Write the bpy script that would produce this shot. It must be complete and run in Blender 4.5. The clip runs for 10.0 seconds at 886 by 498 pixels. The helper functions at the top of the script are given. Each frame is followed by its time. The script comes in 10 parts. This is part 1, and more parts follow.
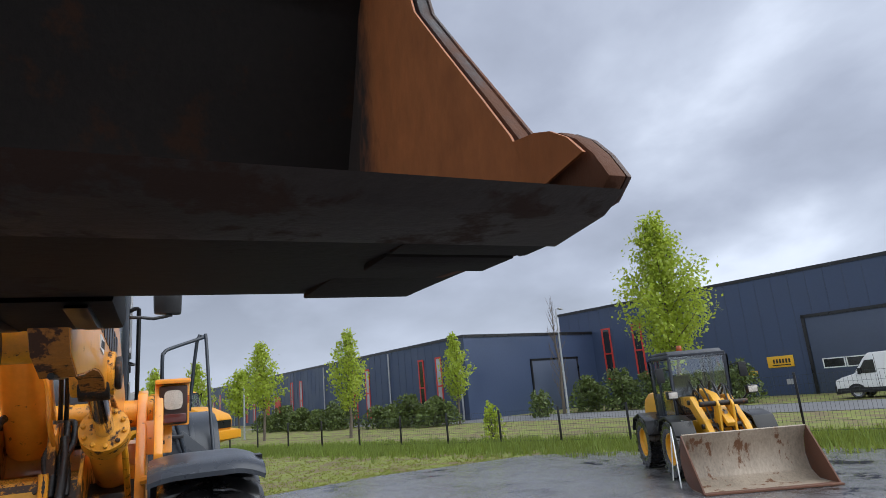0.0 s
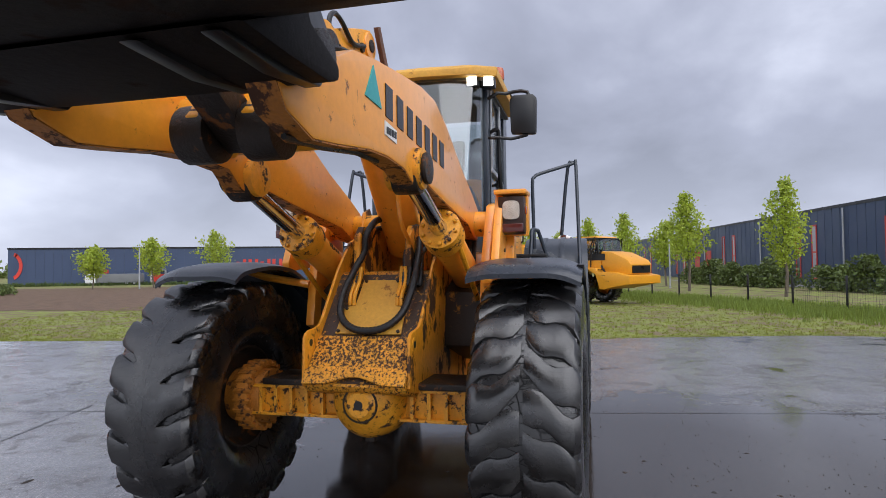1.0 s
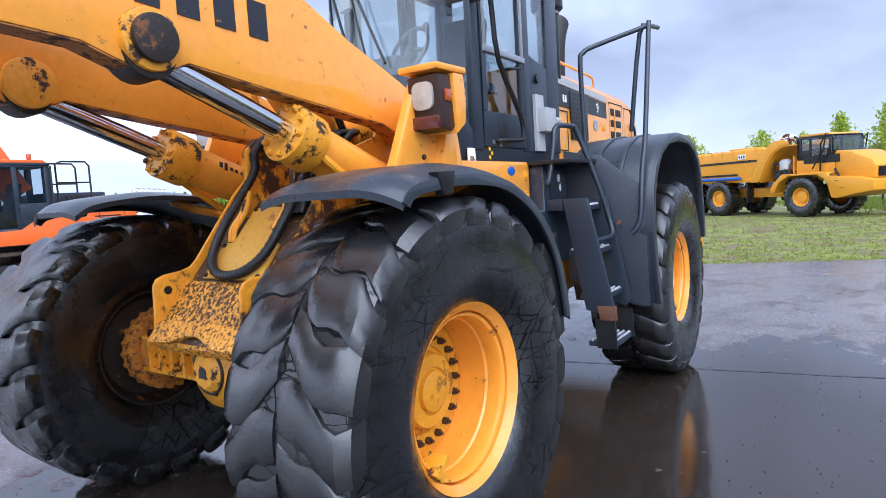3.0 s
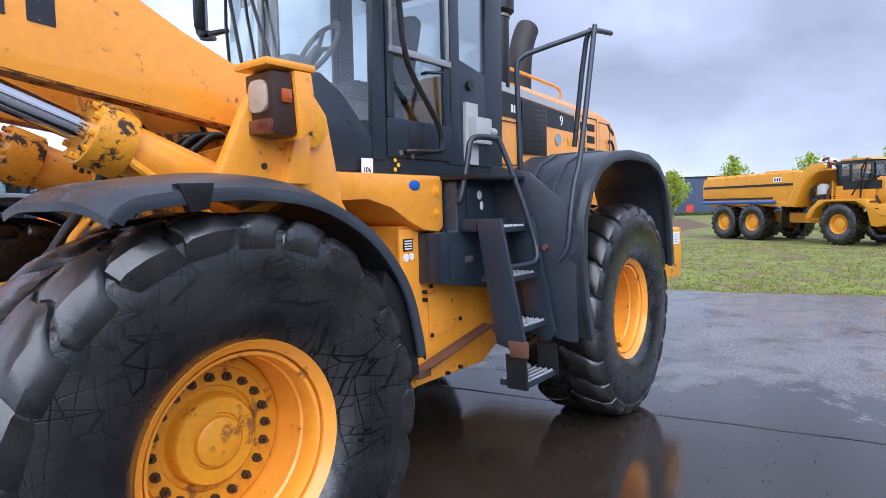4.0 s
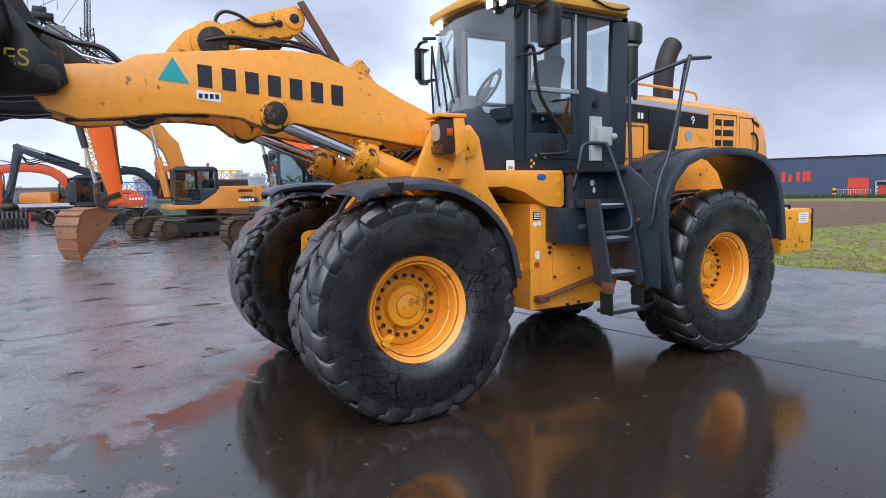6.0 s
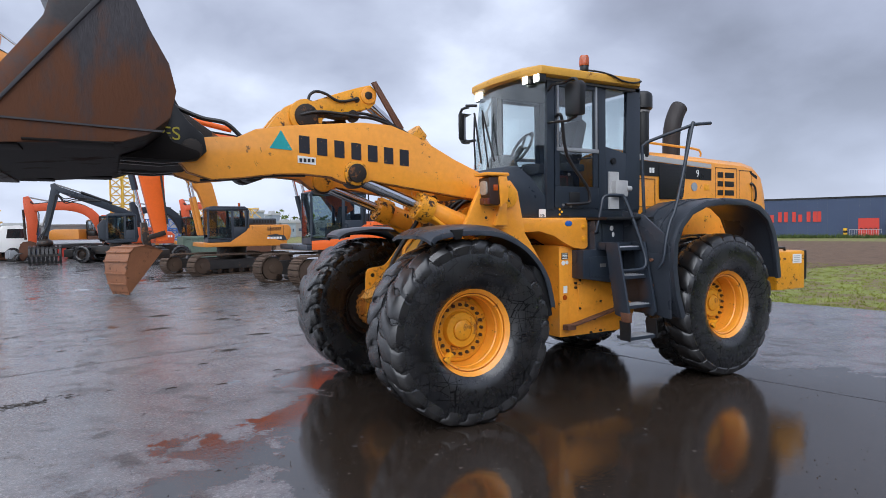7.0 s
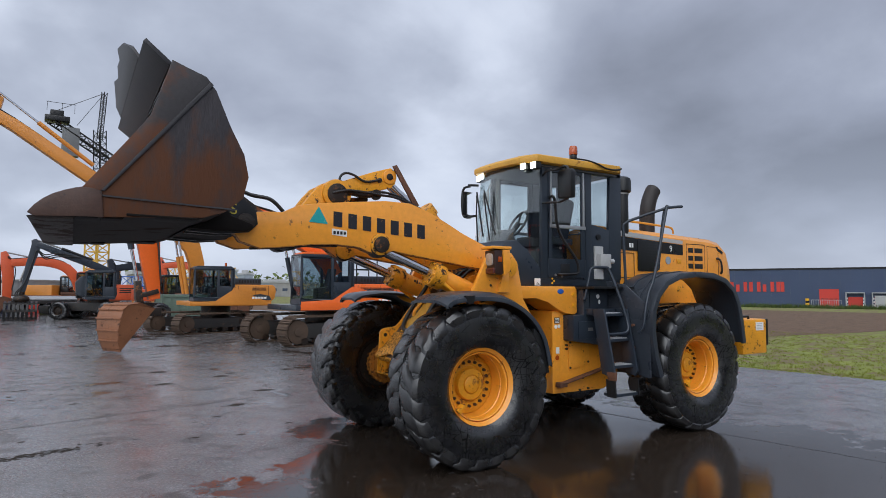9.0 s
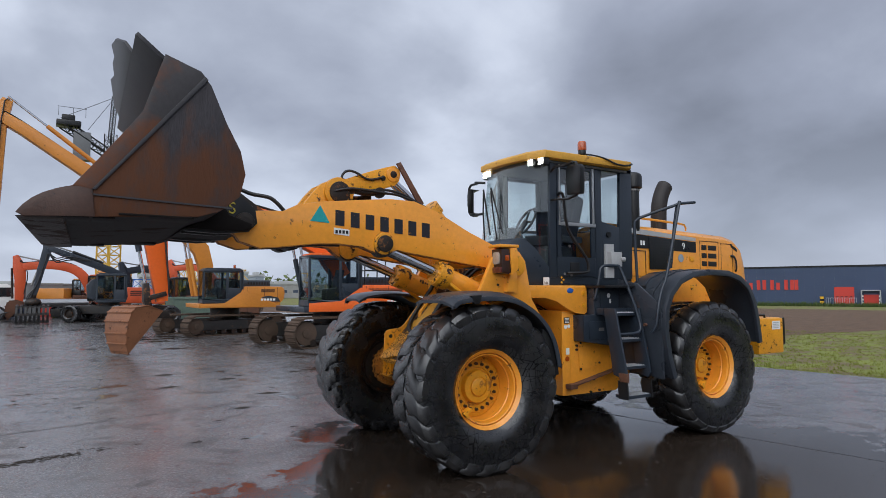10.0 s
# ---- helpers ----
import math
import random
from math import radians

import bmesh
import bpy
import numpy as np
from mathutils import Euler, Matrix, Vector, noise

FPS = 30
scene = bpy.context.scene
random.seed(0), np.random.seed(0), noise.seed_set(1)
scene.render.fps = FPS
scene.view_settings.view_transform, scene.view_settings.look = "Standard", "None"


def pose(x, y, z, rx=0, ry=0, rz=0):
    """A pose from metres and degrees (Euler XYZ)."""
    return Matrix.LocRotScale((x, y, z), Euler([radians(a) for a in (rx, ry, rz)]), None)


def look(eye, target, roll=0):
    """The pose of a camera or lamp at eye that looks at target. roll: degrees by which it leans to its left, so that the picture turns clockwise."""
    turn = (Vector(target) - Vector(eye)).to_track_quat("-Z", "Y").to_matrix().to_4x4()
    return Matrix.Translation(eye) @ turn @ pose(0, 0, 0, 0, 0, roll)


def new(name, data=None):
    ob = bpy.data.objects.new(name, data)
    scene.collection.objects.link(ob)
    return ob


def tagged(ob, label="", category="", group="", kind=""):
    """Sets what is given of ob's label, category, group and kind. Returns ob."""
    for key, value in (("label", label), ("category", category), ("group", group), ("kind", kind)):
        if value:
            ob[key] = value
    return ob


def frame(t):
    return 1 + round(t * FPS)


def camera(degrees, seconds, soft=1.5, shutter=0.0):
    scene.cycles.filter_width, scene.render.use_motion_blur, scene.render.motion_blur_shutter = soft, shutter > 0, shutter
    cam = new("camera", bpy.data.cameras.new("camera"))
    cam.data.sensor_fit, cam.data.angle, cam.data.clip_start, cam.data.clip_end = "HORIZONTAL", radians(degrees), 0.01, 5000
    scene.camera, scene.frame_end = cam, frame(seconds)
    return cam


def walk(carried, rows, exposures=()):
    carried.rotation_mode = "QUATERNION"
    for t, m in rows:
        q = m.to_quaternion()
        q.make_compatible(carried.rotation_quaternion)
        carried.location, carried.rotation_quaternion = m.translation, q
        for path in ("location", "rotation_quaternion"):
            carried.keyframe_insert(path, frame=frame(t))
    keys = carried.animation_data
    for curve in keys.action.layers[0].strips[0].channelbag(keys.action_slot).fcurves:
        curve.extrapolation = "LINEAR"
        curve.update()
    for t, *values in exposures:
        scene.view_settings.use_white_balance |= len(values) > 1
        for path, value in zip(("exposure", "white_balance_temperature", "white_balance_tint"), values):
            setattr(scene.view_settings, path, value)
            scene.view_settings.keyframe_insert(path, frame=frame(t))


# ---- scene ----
cam = camera(71.1, 10.0, 0.55)
PATH = [
    (0, (-4.575, -0.608, 2.028), (-2.836, -1.487, 2.481), -5.0),
    (0.5, (-4.312, -1.066, 1.892), (-2.342, -1.352, 2.092), -2.9),
    (1, (-4.057, -1.333, 1.741), (-2.105, -0.903, 1.8), -0.7),
    (1.5, (-3.483, -1.567, 1.67), (-1.658, -0.803, 1.376), -1.1),
    (2, (-3.048, -1.848, 1.63), (-1.339, -0.899, 1.21), -0.0),
    (2.5, (-2.587, -2.162, 1.614), (-0.801, -1.368, 1.192), 0.9),
    (3, (-2.136, -2.588, 1.662), (-0.467, -1.499, 1.489), -3.6),
    (3.2, (-1.938, -2.688, 1.649), (-0.293, -1.553, 1.577), -3.7),
    (4.3, (-1.193, -3.333, 1.669), (0.383, -2.115, 1.493), -1.1),
    (4.5, (-1.225, -3.545, 1.675), (0.279, -2.241, 1.483), -3.1),
    (5, (-1.477, -4.132, 1.628), (-0.215, -2.585, 1.514), -0.4),
    (5.2, (-1.562, -4.313, 1.689), (-0.446, -2.678, 1.406), 1.7),
    (6.3, (-2.479, -5.441, 1.69), (-1.451, -3.733, 1.532), -1.0),
    (6.5, (-2.683, -5.564, 1.718), (-1.646, -3.86, 1.58), 0.9),
    (7, (-3.022, -5.897, 1.762), (-2.006, -4.175, 1.695), -0.8),
    (7.5, (-3.353, -6.186, 1.741), (-2.296, -4.489, 1.691), 1.6),
    (8, (-3.664, -6.372, 1.774), (-2.613, -4.67, 1.761), 0.5),
    (8.5, (-3.851, -6.38, 1.792), (-2.712, -4.742, 1.922), 0.9),
    (9, (-3.815, -6.407, 1.794), (-2.726, -4.735, 1.929), 0.3),
    (9.5, (-3.687, -6.362, 1.797), (-2.634, -4.667, 1.933), 0.7),
    (10, (-3.672, -6.279, 1.787), (-2.61, -4.589, 1.924), -0.1),
]
EXPOSURES = [(0.0, 0.38, 6260, 7), (0.5, 0.16, 6360, 10), (1.0, 0.38, 6350, 12), (1.5, 0.44, 6200, 12), (2.0, 0.74, 5950, 13), (2.5, 0.98, 5800, 13), (3.0, 1.04, 5500, 11), (4.5, 0.76, 5850, 13), (5.0, 0.70, 5900, 12), (6.5, 0.54, 6080, 10), (7.5, 0.25, 6130, 9), (8.0, 0.17, 6180, 8), (10.0, -0.01, 6230, 8)]
walk(cam, [(t, look(eye, target, roll)) for t, eye, target, roll in PATH], EXPOSURES)

# ---- world and light ----
world = bpy.data.worlds.new("overcast_sky")
scene.world = world
world.use_nodes = True
wn, wl = world.node_tree.nodes, world.node_tree.links
wn.clear()
w_out = wn.new("ShaderNodeOutputWorld")
w_bg = wn.new("ShaderNodeBackground")
w_sky = wn.new("ShaderNodeTexSky")
w_sky.sky_type, w_sky.sun_disc = "NISHITA", False
w_sky.sun_elevation, w_sky.sun_rotation = radians(48), radians(200)
w_co = wn.new("ShaderNodeTexCoord")
w_sep = wn.new("ShaderNodeSeparateXYZ")
wl.new(w_co.outputs["Generated"], w_sep.inputs["Vector"])


def w_math(kind, a, b):
    """A sum in the sky's nodes of outputs or plain numbers."""
    q = wn.new("ShaderNodeMath")
    q.operation = kind
    for k, v in enumerate((a, b)):
        if isinstance(v, (int, float)):
            q.inputs[k].default_value = v
        else:
            wl.new(v, q.inputs[k])
    return q.outputs[0]


def w_noise(vec, scale, detail, rough, dist):
    q = wn.new("ShaderNodeTexNoise")
    q.inputs["Scale"].default_value, q.inputs["Detail"].default_value, q.inputs["Roughness"].default_value, q.inputs["Distortion"].default_value = scale, detail, rough, dist
    wl.new(vec, q.inputs["Vector"])
    return q.outputs["Fac"]


# the cloud deck lies flat overhead, so it closes up towards the horizon
w_up = w_math("ADD", w_math("MAXIMUM", w_sep.outputs["Z"], 0.0), 0.40)
w_plane = wn.new("ShaderNodeCombineXYZ")
wl.new(w_math("DIVIDE", w_sep.outputs["X"], w_up), w_plane.inputs["X"])
wl.new(w_math("DIVIDE", w_sep.outputs["Y"], w_up), w_plane.inputs["Y"])
w_plane.inputs["Z"].default_value = 2.7
w_mass = w_noise(w_plane.outputs["Vector"], 0.75, 4, 0.5, 0.1)
w_puff = w_noise(w_plane.outputs["Vector"], 1.7, 8, 0.52, 0.15)
w_cover = w_math("ADD", w_math("MULTIPLY", w_mass, 0.64), w_math("MULTIPLY", w_puff, 0.36))
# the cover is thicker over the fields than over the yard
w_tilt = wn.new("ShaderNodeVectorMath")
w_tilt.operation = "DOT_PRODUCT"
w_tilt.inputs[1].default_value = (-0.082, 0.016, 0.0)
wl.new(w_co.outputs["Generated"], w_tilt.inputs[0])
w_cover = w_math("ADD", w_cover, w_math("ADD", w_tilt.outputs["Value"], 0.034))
w_ramp = wn.new("ShaderNodeValToRGB")
w_ramp.color_ramp.elements[0].position, w_ramp.color_ramp.elements[0].color = 0.36, (0.220, 0.234, 0.288, 1)
w_ramp.color_ramp.elements[1].position, w_ramp.color_ramp.elements[1].color = 0.66, (0.90, 0.925, 1.0, 1)
for w_at, w_col in ((0.45, (0.34, 0.362, 0.445, 1)), (0.505, (0.46, 0.488, 0.58, 1)), (0.555, (0.64, 0.672, 0.775, 1))):
    w_ramp.color_ramp.elements.new(w_at).color = w_col
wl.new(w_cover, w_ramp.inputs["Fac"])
# paler band of cloud low over the horizon
w_hr = wn.new("ShaderNodeMapRange")
w_hr.inputs["From Min"].default_value, w_hr.inputs["From Max"].default_value = 0.0, 0.22
w_hr.inputs["To Min"].default_value, w_hr.inputs["To Max"].default_value = 0.55, 0.0
wl.new(w_sep.outputs["Z"], w_hr.inputs["Value"])
w_mix = wn.new("ShaderNodeMix")
w_mix.data_type = "RGBA"
w_mix.inputs["B"].default_value = (0.54, 0.58, 0.70, 1)
wl.new(w_hr.outputs["Result"], w_mix.inputs["Factor"])
wl.new(w_ramp.outputs["Color"], w_mix.inputs["A"])
w_sc = wn.new("ShaderNodeVectorMath")
w_sc.operation = "SCALE"
w_sc.inputs["Scale"].default_value = 0.10
wl.new(w_sky.outputs["Color"], w_sc.inputs[0])
w_mix2 = wn.new("ShaderNodeMix")
w_mix2.data_type = "RGBA"
w_mix2.inputs["Factor"].default_value = 0.94
wl.new(w_sc.outputs["Vector"], w_mix2.inputs["A"])
wl.new(w_mix.outputs["Result"], w_mix2.inputs["B"])
wl.new(w_mix2.outputs["Result"], w_bg.inputs["Color"])
w_bg.inputs["Strength"].default_value = 1.05
wl.new(w_bg.outputs["Background"], w_out.inputs["Surface"])

sun_data = bpy.data.lights.new("sun", "SUN")
sun_data.energy, sun_data.angle, sun_data.color = 1.8, radians(80), (1.0, 0.99, 0.98)
sun = new("sun", sun_data)
sun.matrix_world = look((-25, -28, 45), (0, 0, 0))


# ---- materials ----
def mat(name, base, rough=0.5, metal=0.0, var=0.18, scale=5.0, bump=0.08, wear=None, amount=0.5, wscale=6.0, rvar=0.12, coat=0.0, island=0.0, streak=0.0, spec=0.5, crack=0.0, wz=None):
    """A procedural surface: broad and fine variation, optional worn or stained patches, relief."""
    m = bpy.data.materials.new(name)
    m.use_nodes = True
    n, l = m.node_tree.nodes, m.node_tree.links
    b = n["Principled BSDF"]
    co = n.new("ShaderNodeTexCoord")
    vec = co.outputs["Object"]
    if streak:
        mp = n.new("ShaderNodeMapping")
        mp.inputs["Scale"].default_value = (1, 1, streak)
        l.new(vec, mp.inputs["Vector"])
        vec = mp.outputs["Vector"]
    big = n.new("ShaderNodeTexNoise")
    big.inputs["Scale"].default_value, big.inputs["Detail"].default_value = scale * 0.35, 5
    fine = n.new("ShaderNodeTexNoise")
    fine.inputs["Scale"].default_value, fine.inputs["Detail"].default_value, fine.inputs["Roughness"].default_value = scale * 6, 8, 0.65
    l.new(vec, big.inputs["Vector"])
    l.new(vec, fine.inputs["Vector"])
    add = n.new("ShaderNodeMath")
    add.operation = "ADD"
    l.new(big.outputs["Fac"], add.inputs[0])
    l.new(fine.outputs["Fac"], add.inputs[1])
    rng = n.new("ShaderNodeMapRange")
    rng.inputs["From Min"].default_value, rng.inputs["From Max"].default_value = 0.6, 1.4
    rng.inputs["To Min"].default_value, rng.inputs["To Max"].default_value = 1 - var, 1 + var
    l.new(add.outputs[0], rng.inputs["Value"])
    col = n.new("ShaderNodeVectorMath")
    col.operation = "SCALE"
    col.inputs[0].default_value = base
    val = rng.outputs["Result"]
    if island:
        geo = n.new("ShaderNodeNewGeometry")
        ir = n.new("ShaderNodeMapRange")
        ir.inputs["To Min"].default_value, ir.inputs["To Max"].default_value = 1 - island, 1 + island
        l.new(geo.outputs["Random Per Island"], ir.inputs["Value"])
        mu = n.new("ShaderNodeMath")
        mu.operation = "MULTIPLY"
        l.new(val, mu.inputs[0])
        l.new(ir.outputs["Result"], mu.inputs[1])
        val = mu.outputs[0]
    l.new(val, col.inputs["Scale"])
    out = col.outputs["Vector"]
    if wear:
        wt = n.new("ShaderNodeTexNoise")
        wt.inputs["Scale"].default_value, wt.inputs["Detail"].default_value, wt.inputs["Roughness"].default_value = wscale, 9, 0.68
        l.new(vec, wt.inputs["Vector"])
        wr = n.new("ShaderNodeMapRange")
        lo = 0.72 - 0.32 * amount
        wr.inputs["From Min"].default_value, wr.inputs["From Max"].default_value = lo, lo + 0.06
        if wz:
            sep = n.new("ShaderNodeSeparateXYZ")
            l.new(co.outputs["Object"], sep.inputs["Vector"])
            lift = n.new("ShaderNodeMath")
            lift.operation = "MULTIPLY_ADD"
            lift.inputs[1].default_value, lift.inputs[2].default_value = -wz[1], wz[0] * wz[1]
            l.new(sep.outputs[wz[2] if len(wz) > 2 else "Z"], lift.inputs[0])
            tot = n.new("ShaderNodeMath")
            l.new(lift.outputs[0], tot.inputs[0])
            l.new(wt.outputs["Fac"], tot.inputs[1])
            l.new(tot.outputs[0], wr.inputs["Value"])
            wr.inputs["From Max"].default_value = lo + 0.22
        else:
            l.new(wt.outputs["Fac"], wr.inputs["Value"])
        mx = n.new("ShaderNodeMix")
        mx.data_type = "RGBA"
        mx.inputs["B"].default_value = (*wear, 1)
        l.new(wr.outputs["Result"], mx.inputs["Factor"])
        l.new(out, mx.inputs["A"])
        out = mx.outputs["Result"]
        rmx = n.new("ShaderNodeMapRange")
        rmx.inputs["To Min"].default_value, rmx.inputs["To Max"].default_value = rough, min(1, rough + 0.3)
        l.new(wr.outputs["Result"], rmx.inputs["Value"])
        l.new(rmx.outputs["Result"], b.inputs["Roughness"])
    else:
        rr = n.new("ShaderNodeMapRange")
        rr.inputs["From Min"].default_value, rr.inputs["From Max"].default_value = 0.3, 0.7
        rr.inputs["To Min"].default_value, rr.inputs["To Max"].default_value = max(0.02, rough - rvar), min(1, rough + rvar)
        l.new(big.outputs["Fac"], rr.inputs["Value"])
        l.new(rr.outputs["Result"], b.inputs["Roughness"])
    l.new(out, b.inputs["Base Color"])
    b.inputs["Metallic"].default_value = metal
    b.inputs["Coat Weight"].default_value = coat
    b.inputs["Specular IOR Level"].default_value = spec
    b.inputs["Coat Roughness"].default_value = 0.12
    if crack:
        # thin weather cracks in some places only
        jit = n.new("ShaderNodeMix")
        jit.data_type = "RGBA"
        jit.inputs["Factor"].default_value = 0.40
        l.new(vec, jit.inputs["A"])
        l.new(big.outputs["Color"], jit.inputs["B"])
        vo = n.new("ShaderNodeTexVoronoi")
        vo.feature = "DISTANCE_TO_EDGE"
        vo.inputs["Scale"].default_value = crack
        l.new(jit.outputs["Result"], vo.inputs["Vector"])
        vr = n.new("ShaderNodeMapRange")
        vr.inputs["From Min"].default_value, vr.inputs["From Max"].default_value = 0.002, 0.012
        l.new(vo.outputs["Distance"], vr.inputs["Value"])
        some = n.new("ShaderNodeMapRange")
        some.inputs["From Min"].default_value, some.inputs["From Max"].default_value = 0.46, 0.56
        some.inputs["To Min"].default_value, some.inputs["To Max"].default_value = 1.0, 0.0
        l.new(big.outputs["Fac"], some.inputs["Value"])
        cmx = n.new("ShaderNodeMath")
        cmx.operation = "MAXIMUM"
        l.new(vr.outputs["Result"], cmx.inputs[0])
        l.new(some.outputs["Result"], cmx.inputs[1])
        lo_mix = n.new("ShaderNodeMix")
        lo_mix.data_type = "RGBA"
        lo_mix.inputs["A"].default_value = (0.006, 0.006, 0.006, 1)
        l.new(cmx.outputs[0], lo_mix.inputs["Factor"])
        l.new(out, lo_mix.inputs["B"])
        l.new(lo_mix.outputs["Result"], b.inputs["Base Color"])
    if bump:
        bp = n.new("ShaderNodeBump")
        bp.inputs["Strength"].default_value, bp.inputs["Distance"].default_value = bump, 0.02
        l.new(fine.outputs["Fac"], bp.inputs["Height"])
        l.new(bp.outputs["Normal"], b.inputs["Normal"])
    return m


def glass_mat(name, tint=(0.75, 0.85, 0.85), rough=0.02, clear=0.75):
    m = bpy.data.materials.new(name)
    m.use_nodes = True
    n, l = m.node_tree.nodes, m.node_tree.links
    n.remove(n["Principled BSDF"])
    tr = n.new("ShaderNodeBsdfTransparent")
    tr.inputs["Color"].default_value = (*[c * clear for c in tint], 1)
    gl = n.new("ShaderNodeBsdfGlossy")
    gl.inputs["Roughness"].default_value = rough
    lw = n.new("ShaderNodeLayerWeight")
    lw.inputs["Blend"].default_value = 0.5
    pw = n.new("ShaderNodeMath")
    pw.operation = "POWER"
    pw.inputs[1].default_value = 4.0
    l.new(lw.outputs["Facing"], pw.inputs[0])
    fr = n.new("ShaderNodeMapRange")
    fr.inputs["To Min"].default_value, fr.inputs["To Max"].default_value = 0.09, 0.70
    l.new(pw.outputs[0], fr.inputs["Value"])
    mx = n.new("ShaderNodeMixShader")
    l.new(fr.outputs["Result"], mx.inputs["Fac"])
    l.new(tr.outputs["BSDF"], mx.inputs[1])
    l.new(gl.outputs["BSDF"], mx.inputs[2])
    l.new(mx.outputs["Shader"], n["Material Output"].inputs["Surface"])
    return m


def glow_mat(name, colour, strength):
    m = bpy.data.materials.new(name)
    m.use_nodes = True
    b = m.node_tree.nodes["Principled BSDF"]
    b.inputs["Base Color"].default_value = (*colour, 1)
    b.inputs["Emission Color"].default_value = (*colour, 1)
    b.inputs["Emission Strength"].default_value = strength
    return m


YELLOW = mat("loader_yellow_paint", (0.85, 0.330, 0.028), 0.30, var=0.14, scale=3, bump=0.02, coat=0.5, wear=(0.22, 0.085, 0.016), amount=0.30, wscale=13)
YELLOW_WORN = mat("chipped_yellow_paint", (0.78, 0.33, 0.015), 0.38, var=0.22, scale=6, bump=0.12, wear=(0.045, 0.022, 0.012), amount=0.46, wscale=14)
YELLOW_RUST = mat("rust_pitted_yellow_paint", (0.74, 0.31, 0.02), 0.42, var=0.35, scale=8, bump=0.35, wear=(0.075, 0.030, 0.011), amount=0.66, wscale=52)
HUB_YELLOW = mat("dusty_hub_yellow_paint", (0.68, 0.29, 0.012), 0.38, var=0.18, scale=7, bump=0.06, wear=(0.26, 0.10, 0.015), amount=0.50, wscale=9)
DARK = mat("dark_blue_grey_paint", (0.020, 0.028, 0.041), 0.36, var=0.2, scale=4, bump=0.02, coat=0.1)
FENDER = mat("grey_plastic", (0.031, 0.037, 0.048), 0.32, var=0.25, scale=5, bump=0.05, rvar=0.1)
BLACK = mat("black_paint", (0.007, 0.007, 0.008), 0.35, var=0.2, bump=0.03)


def rubber_mat(name, cuts=1.0):
    """Wet black tyre rubber: matt and shiny smears, long crossing cuts, dried mud in places."""
    m = mat(name, (0.0050, 0.0053, 0.0064), 0.30, spec=0.45, var=0.5, scale=5, bump=0.0)
    n, l = m.node_tree.nodes, m.node_tree.links
    b = n["Principled BSDF"]
    co = n.new("ShaderNodeTexCoord").outputs["Object"]
    def noise(scale, detail, rough):
        q = n.new("ShaderNodeTexNoise")
        q.inputs["Scale"].default_value, q.inputs["Detail"].default_value, q.inputs["Roughness"].default_value = scale, detail, rough
        l.new(co, q.inputs["Vector"])
        return q
    def span(v, a, c, d, e):
        q = n.new("ShaderNodeMapRange")
        q.inputs["From Min"].default_value, q.inputs["From Max"].default_value = a, c
        q.inputs["To Min"].default_value, q.inputs["To Max"].default_value = d, e
        l.new(v, q.inputs["Value"])
        return q.outputs["Result"]
    def op(kind, a, c):
        q = n.new("ShaderNodeMath")
        q.operation = kind
        for k, v in enumerate((a, c)):
            if isinstance(v, float):
                q.inputs[k].default_value = v
            else:
                l.new(v, q.inputs[k])
        return q.outputs[0]
    smear = noise(3.2, 7, 0.66)
    l.new(span(smear.outputs["Fac"], 0.36, 0.64, 0.12, 0.42), b.inputs["Roughness"])
    # cuts: edges of two stretched cell patterns, here and there
    cut = None
    for turn_z, sc in ((0.5, (17.0, 4.0, 3.0)), (-0.7, (3.5, 4.0, 15.0))):
        mp = n.new("ShaderNodeMapping")
        mp.inputs["Rotation"].default_value = (0.0, turn_z, 0.0)
        mp.inputs["Scale"].default_value = sc
        jit = n.new("ShaderNodeMix")
        jit.data_type = "RGBA"
        jit.inputs["Factor"].default_value = 0.04
        l.new(co, jit.inputs["A"])
        l.new(smear.outputs["Color"], jit.inputs["B"])
        l.new(jit.outputs["Result"], mp.inputs["Vector"])
        vo = n.new("ShaderNodeTexVoronoi")
        vo.feature = "DISTANCE_TO_EDGE"
        vo.inputs["Scale"].default_value = 1.0
        l.new(mp.outputs["Vector"], vo.inputs["Vector"])
        line = span(vo.outputs["Distance"], 0.006, 0.030, 1.0, 0.0)
        cut = line if cut is None else op("MAXIMUM", cut, line)
    some = span(noise(2.4, 3, 0.5).outputs["Fac"], 0.36, 0.54, 0.0, 0.90)
    cut = op("MULTIPLY", op("MULTIPLY", cut, some), cuts)
    mud = span(noise(4.0, 9, 0.72).outputs["Fac"], 0.47, 0.70, 0.0, 0.75)
    base = b.inputs["Base Color"].links[0].from_socket
    mx = n.new("ShaderNodeMix")
    mx.data_type = "RGBA"
    mx.inputs["B"].default_value = (0.024, 0.022, 0.021, 1)
    l.new(mud, mx.inputs["Factor"])
    l.new(base, mx.inputs["A"])
    mc = n.new("ShaderNodeMix")
    mc.data_type = "RGBA"
    mc.inputs["B"].default_value = (0.0035, 0.0035, 0.0035, 1)
    l.new(cut, mc.inputs["Factor"])
    l.new(mx.outputs["Result"], mc.inputs["A"])
    l.new(mc.outputs["Result"], b.inputs["Base Color"])
    l.new(op("MULTIPLY", op("SUBTRACT", 1.0, cut), 1.0), b.inputs["Specular IOR Level"])
    bp = n.new("ShaderNodeBump")
    bp.inputs["Distance"].default_value, bp.inputs["Strength"].default_value = 0.010, 0.40
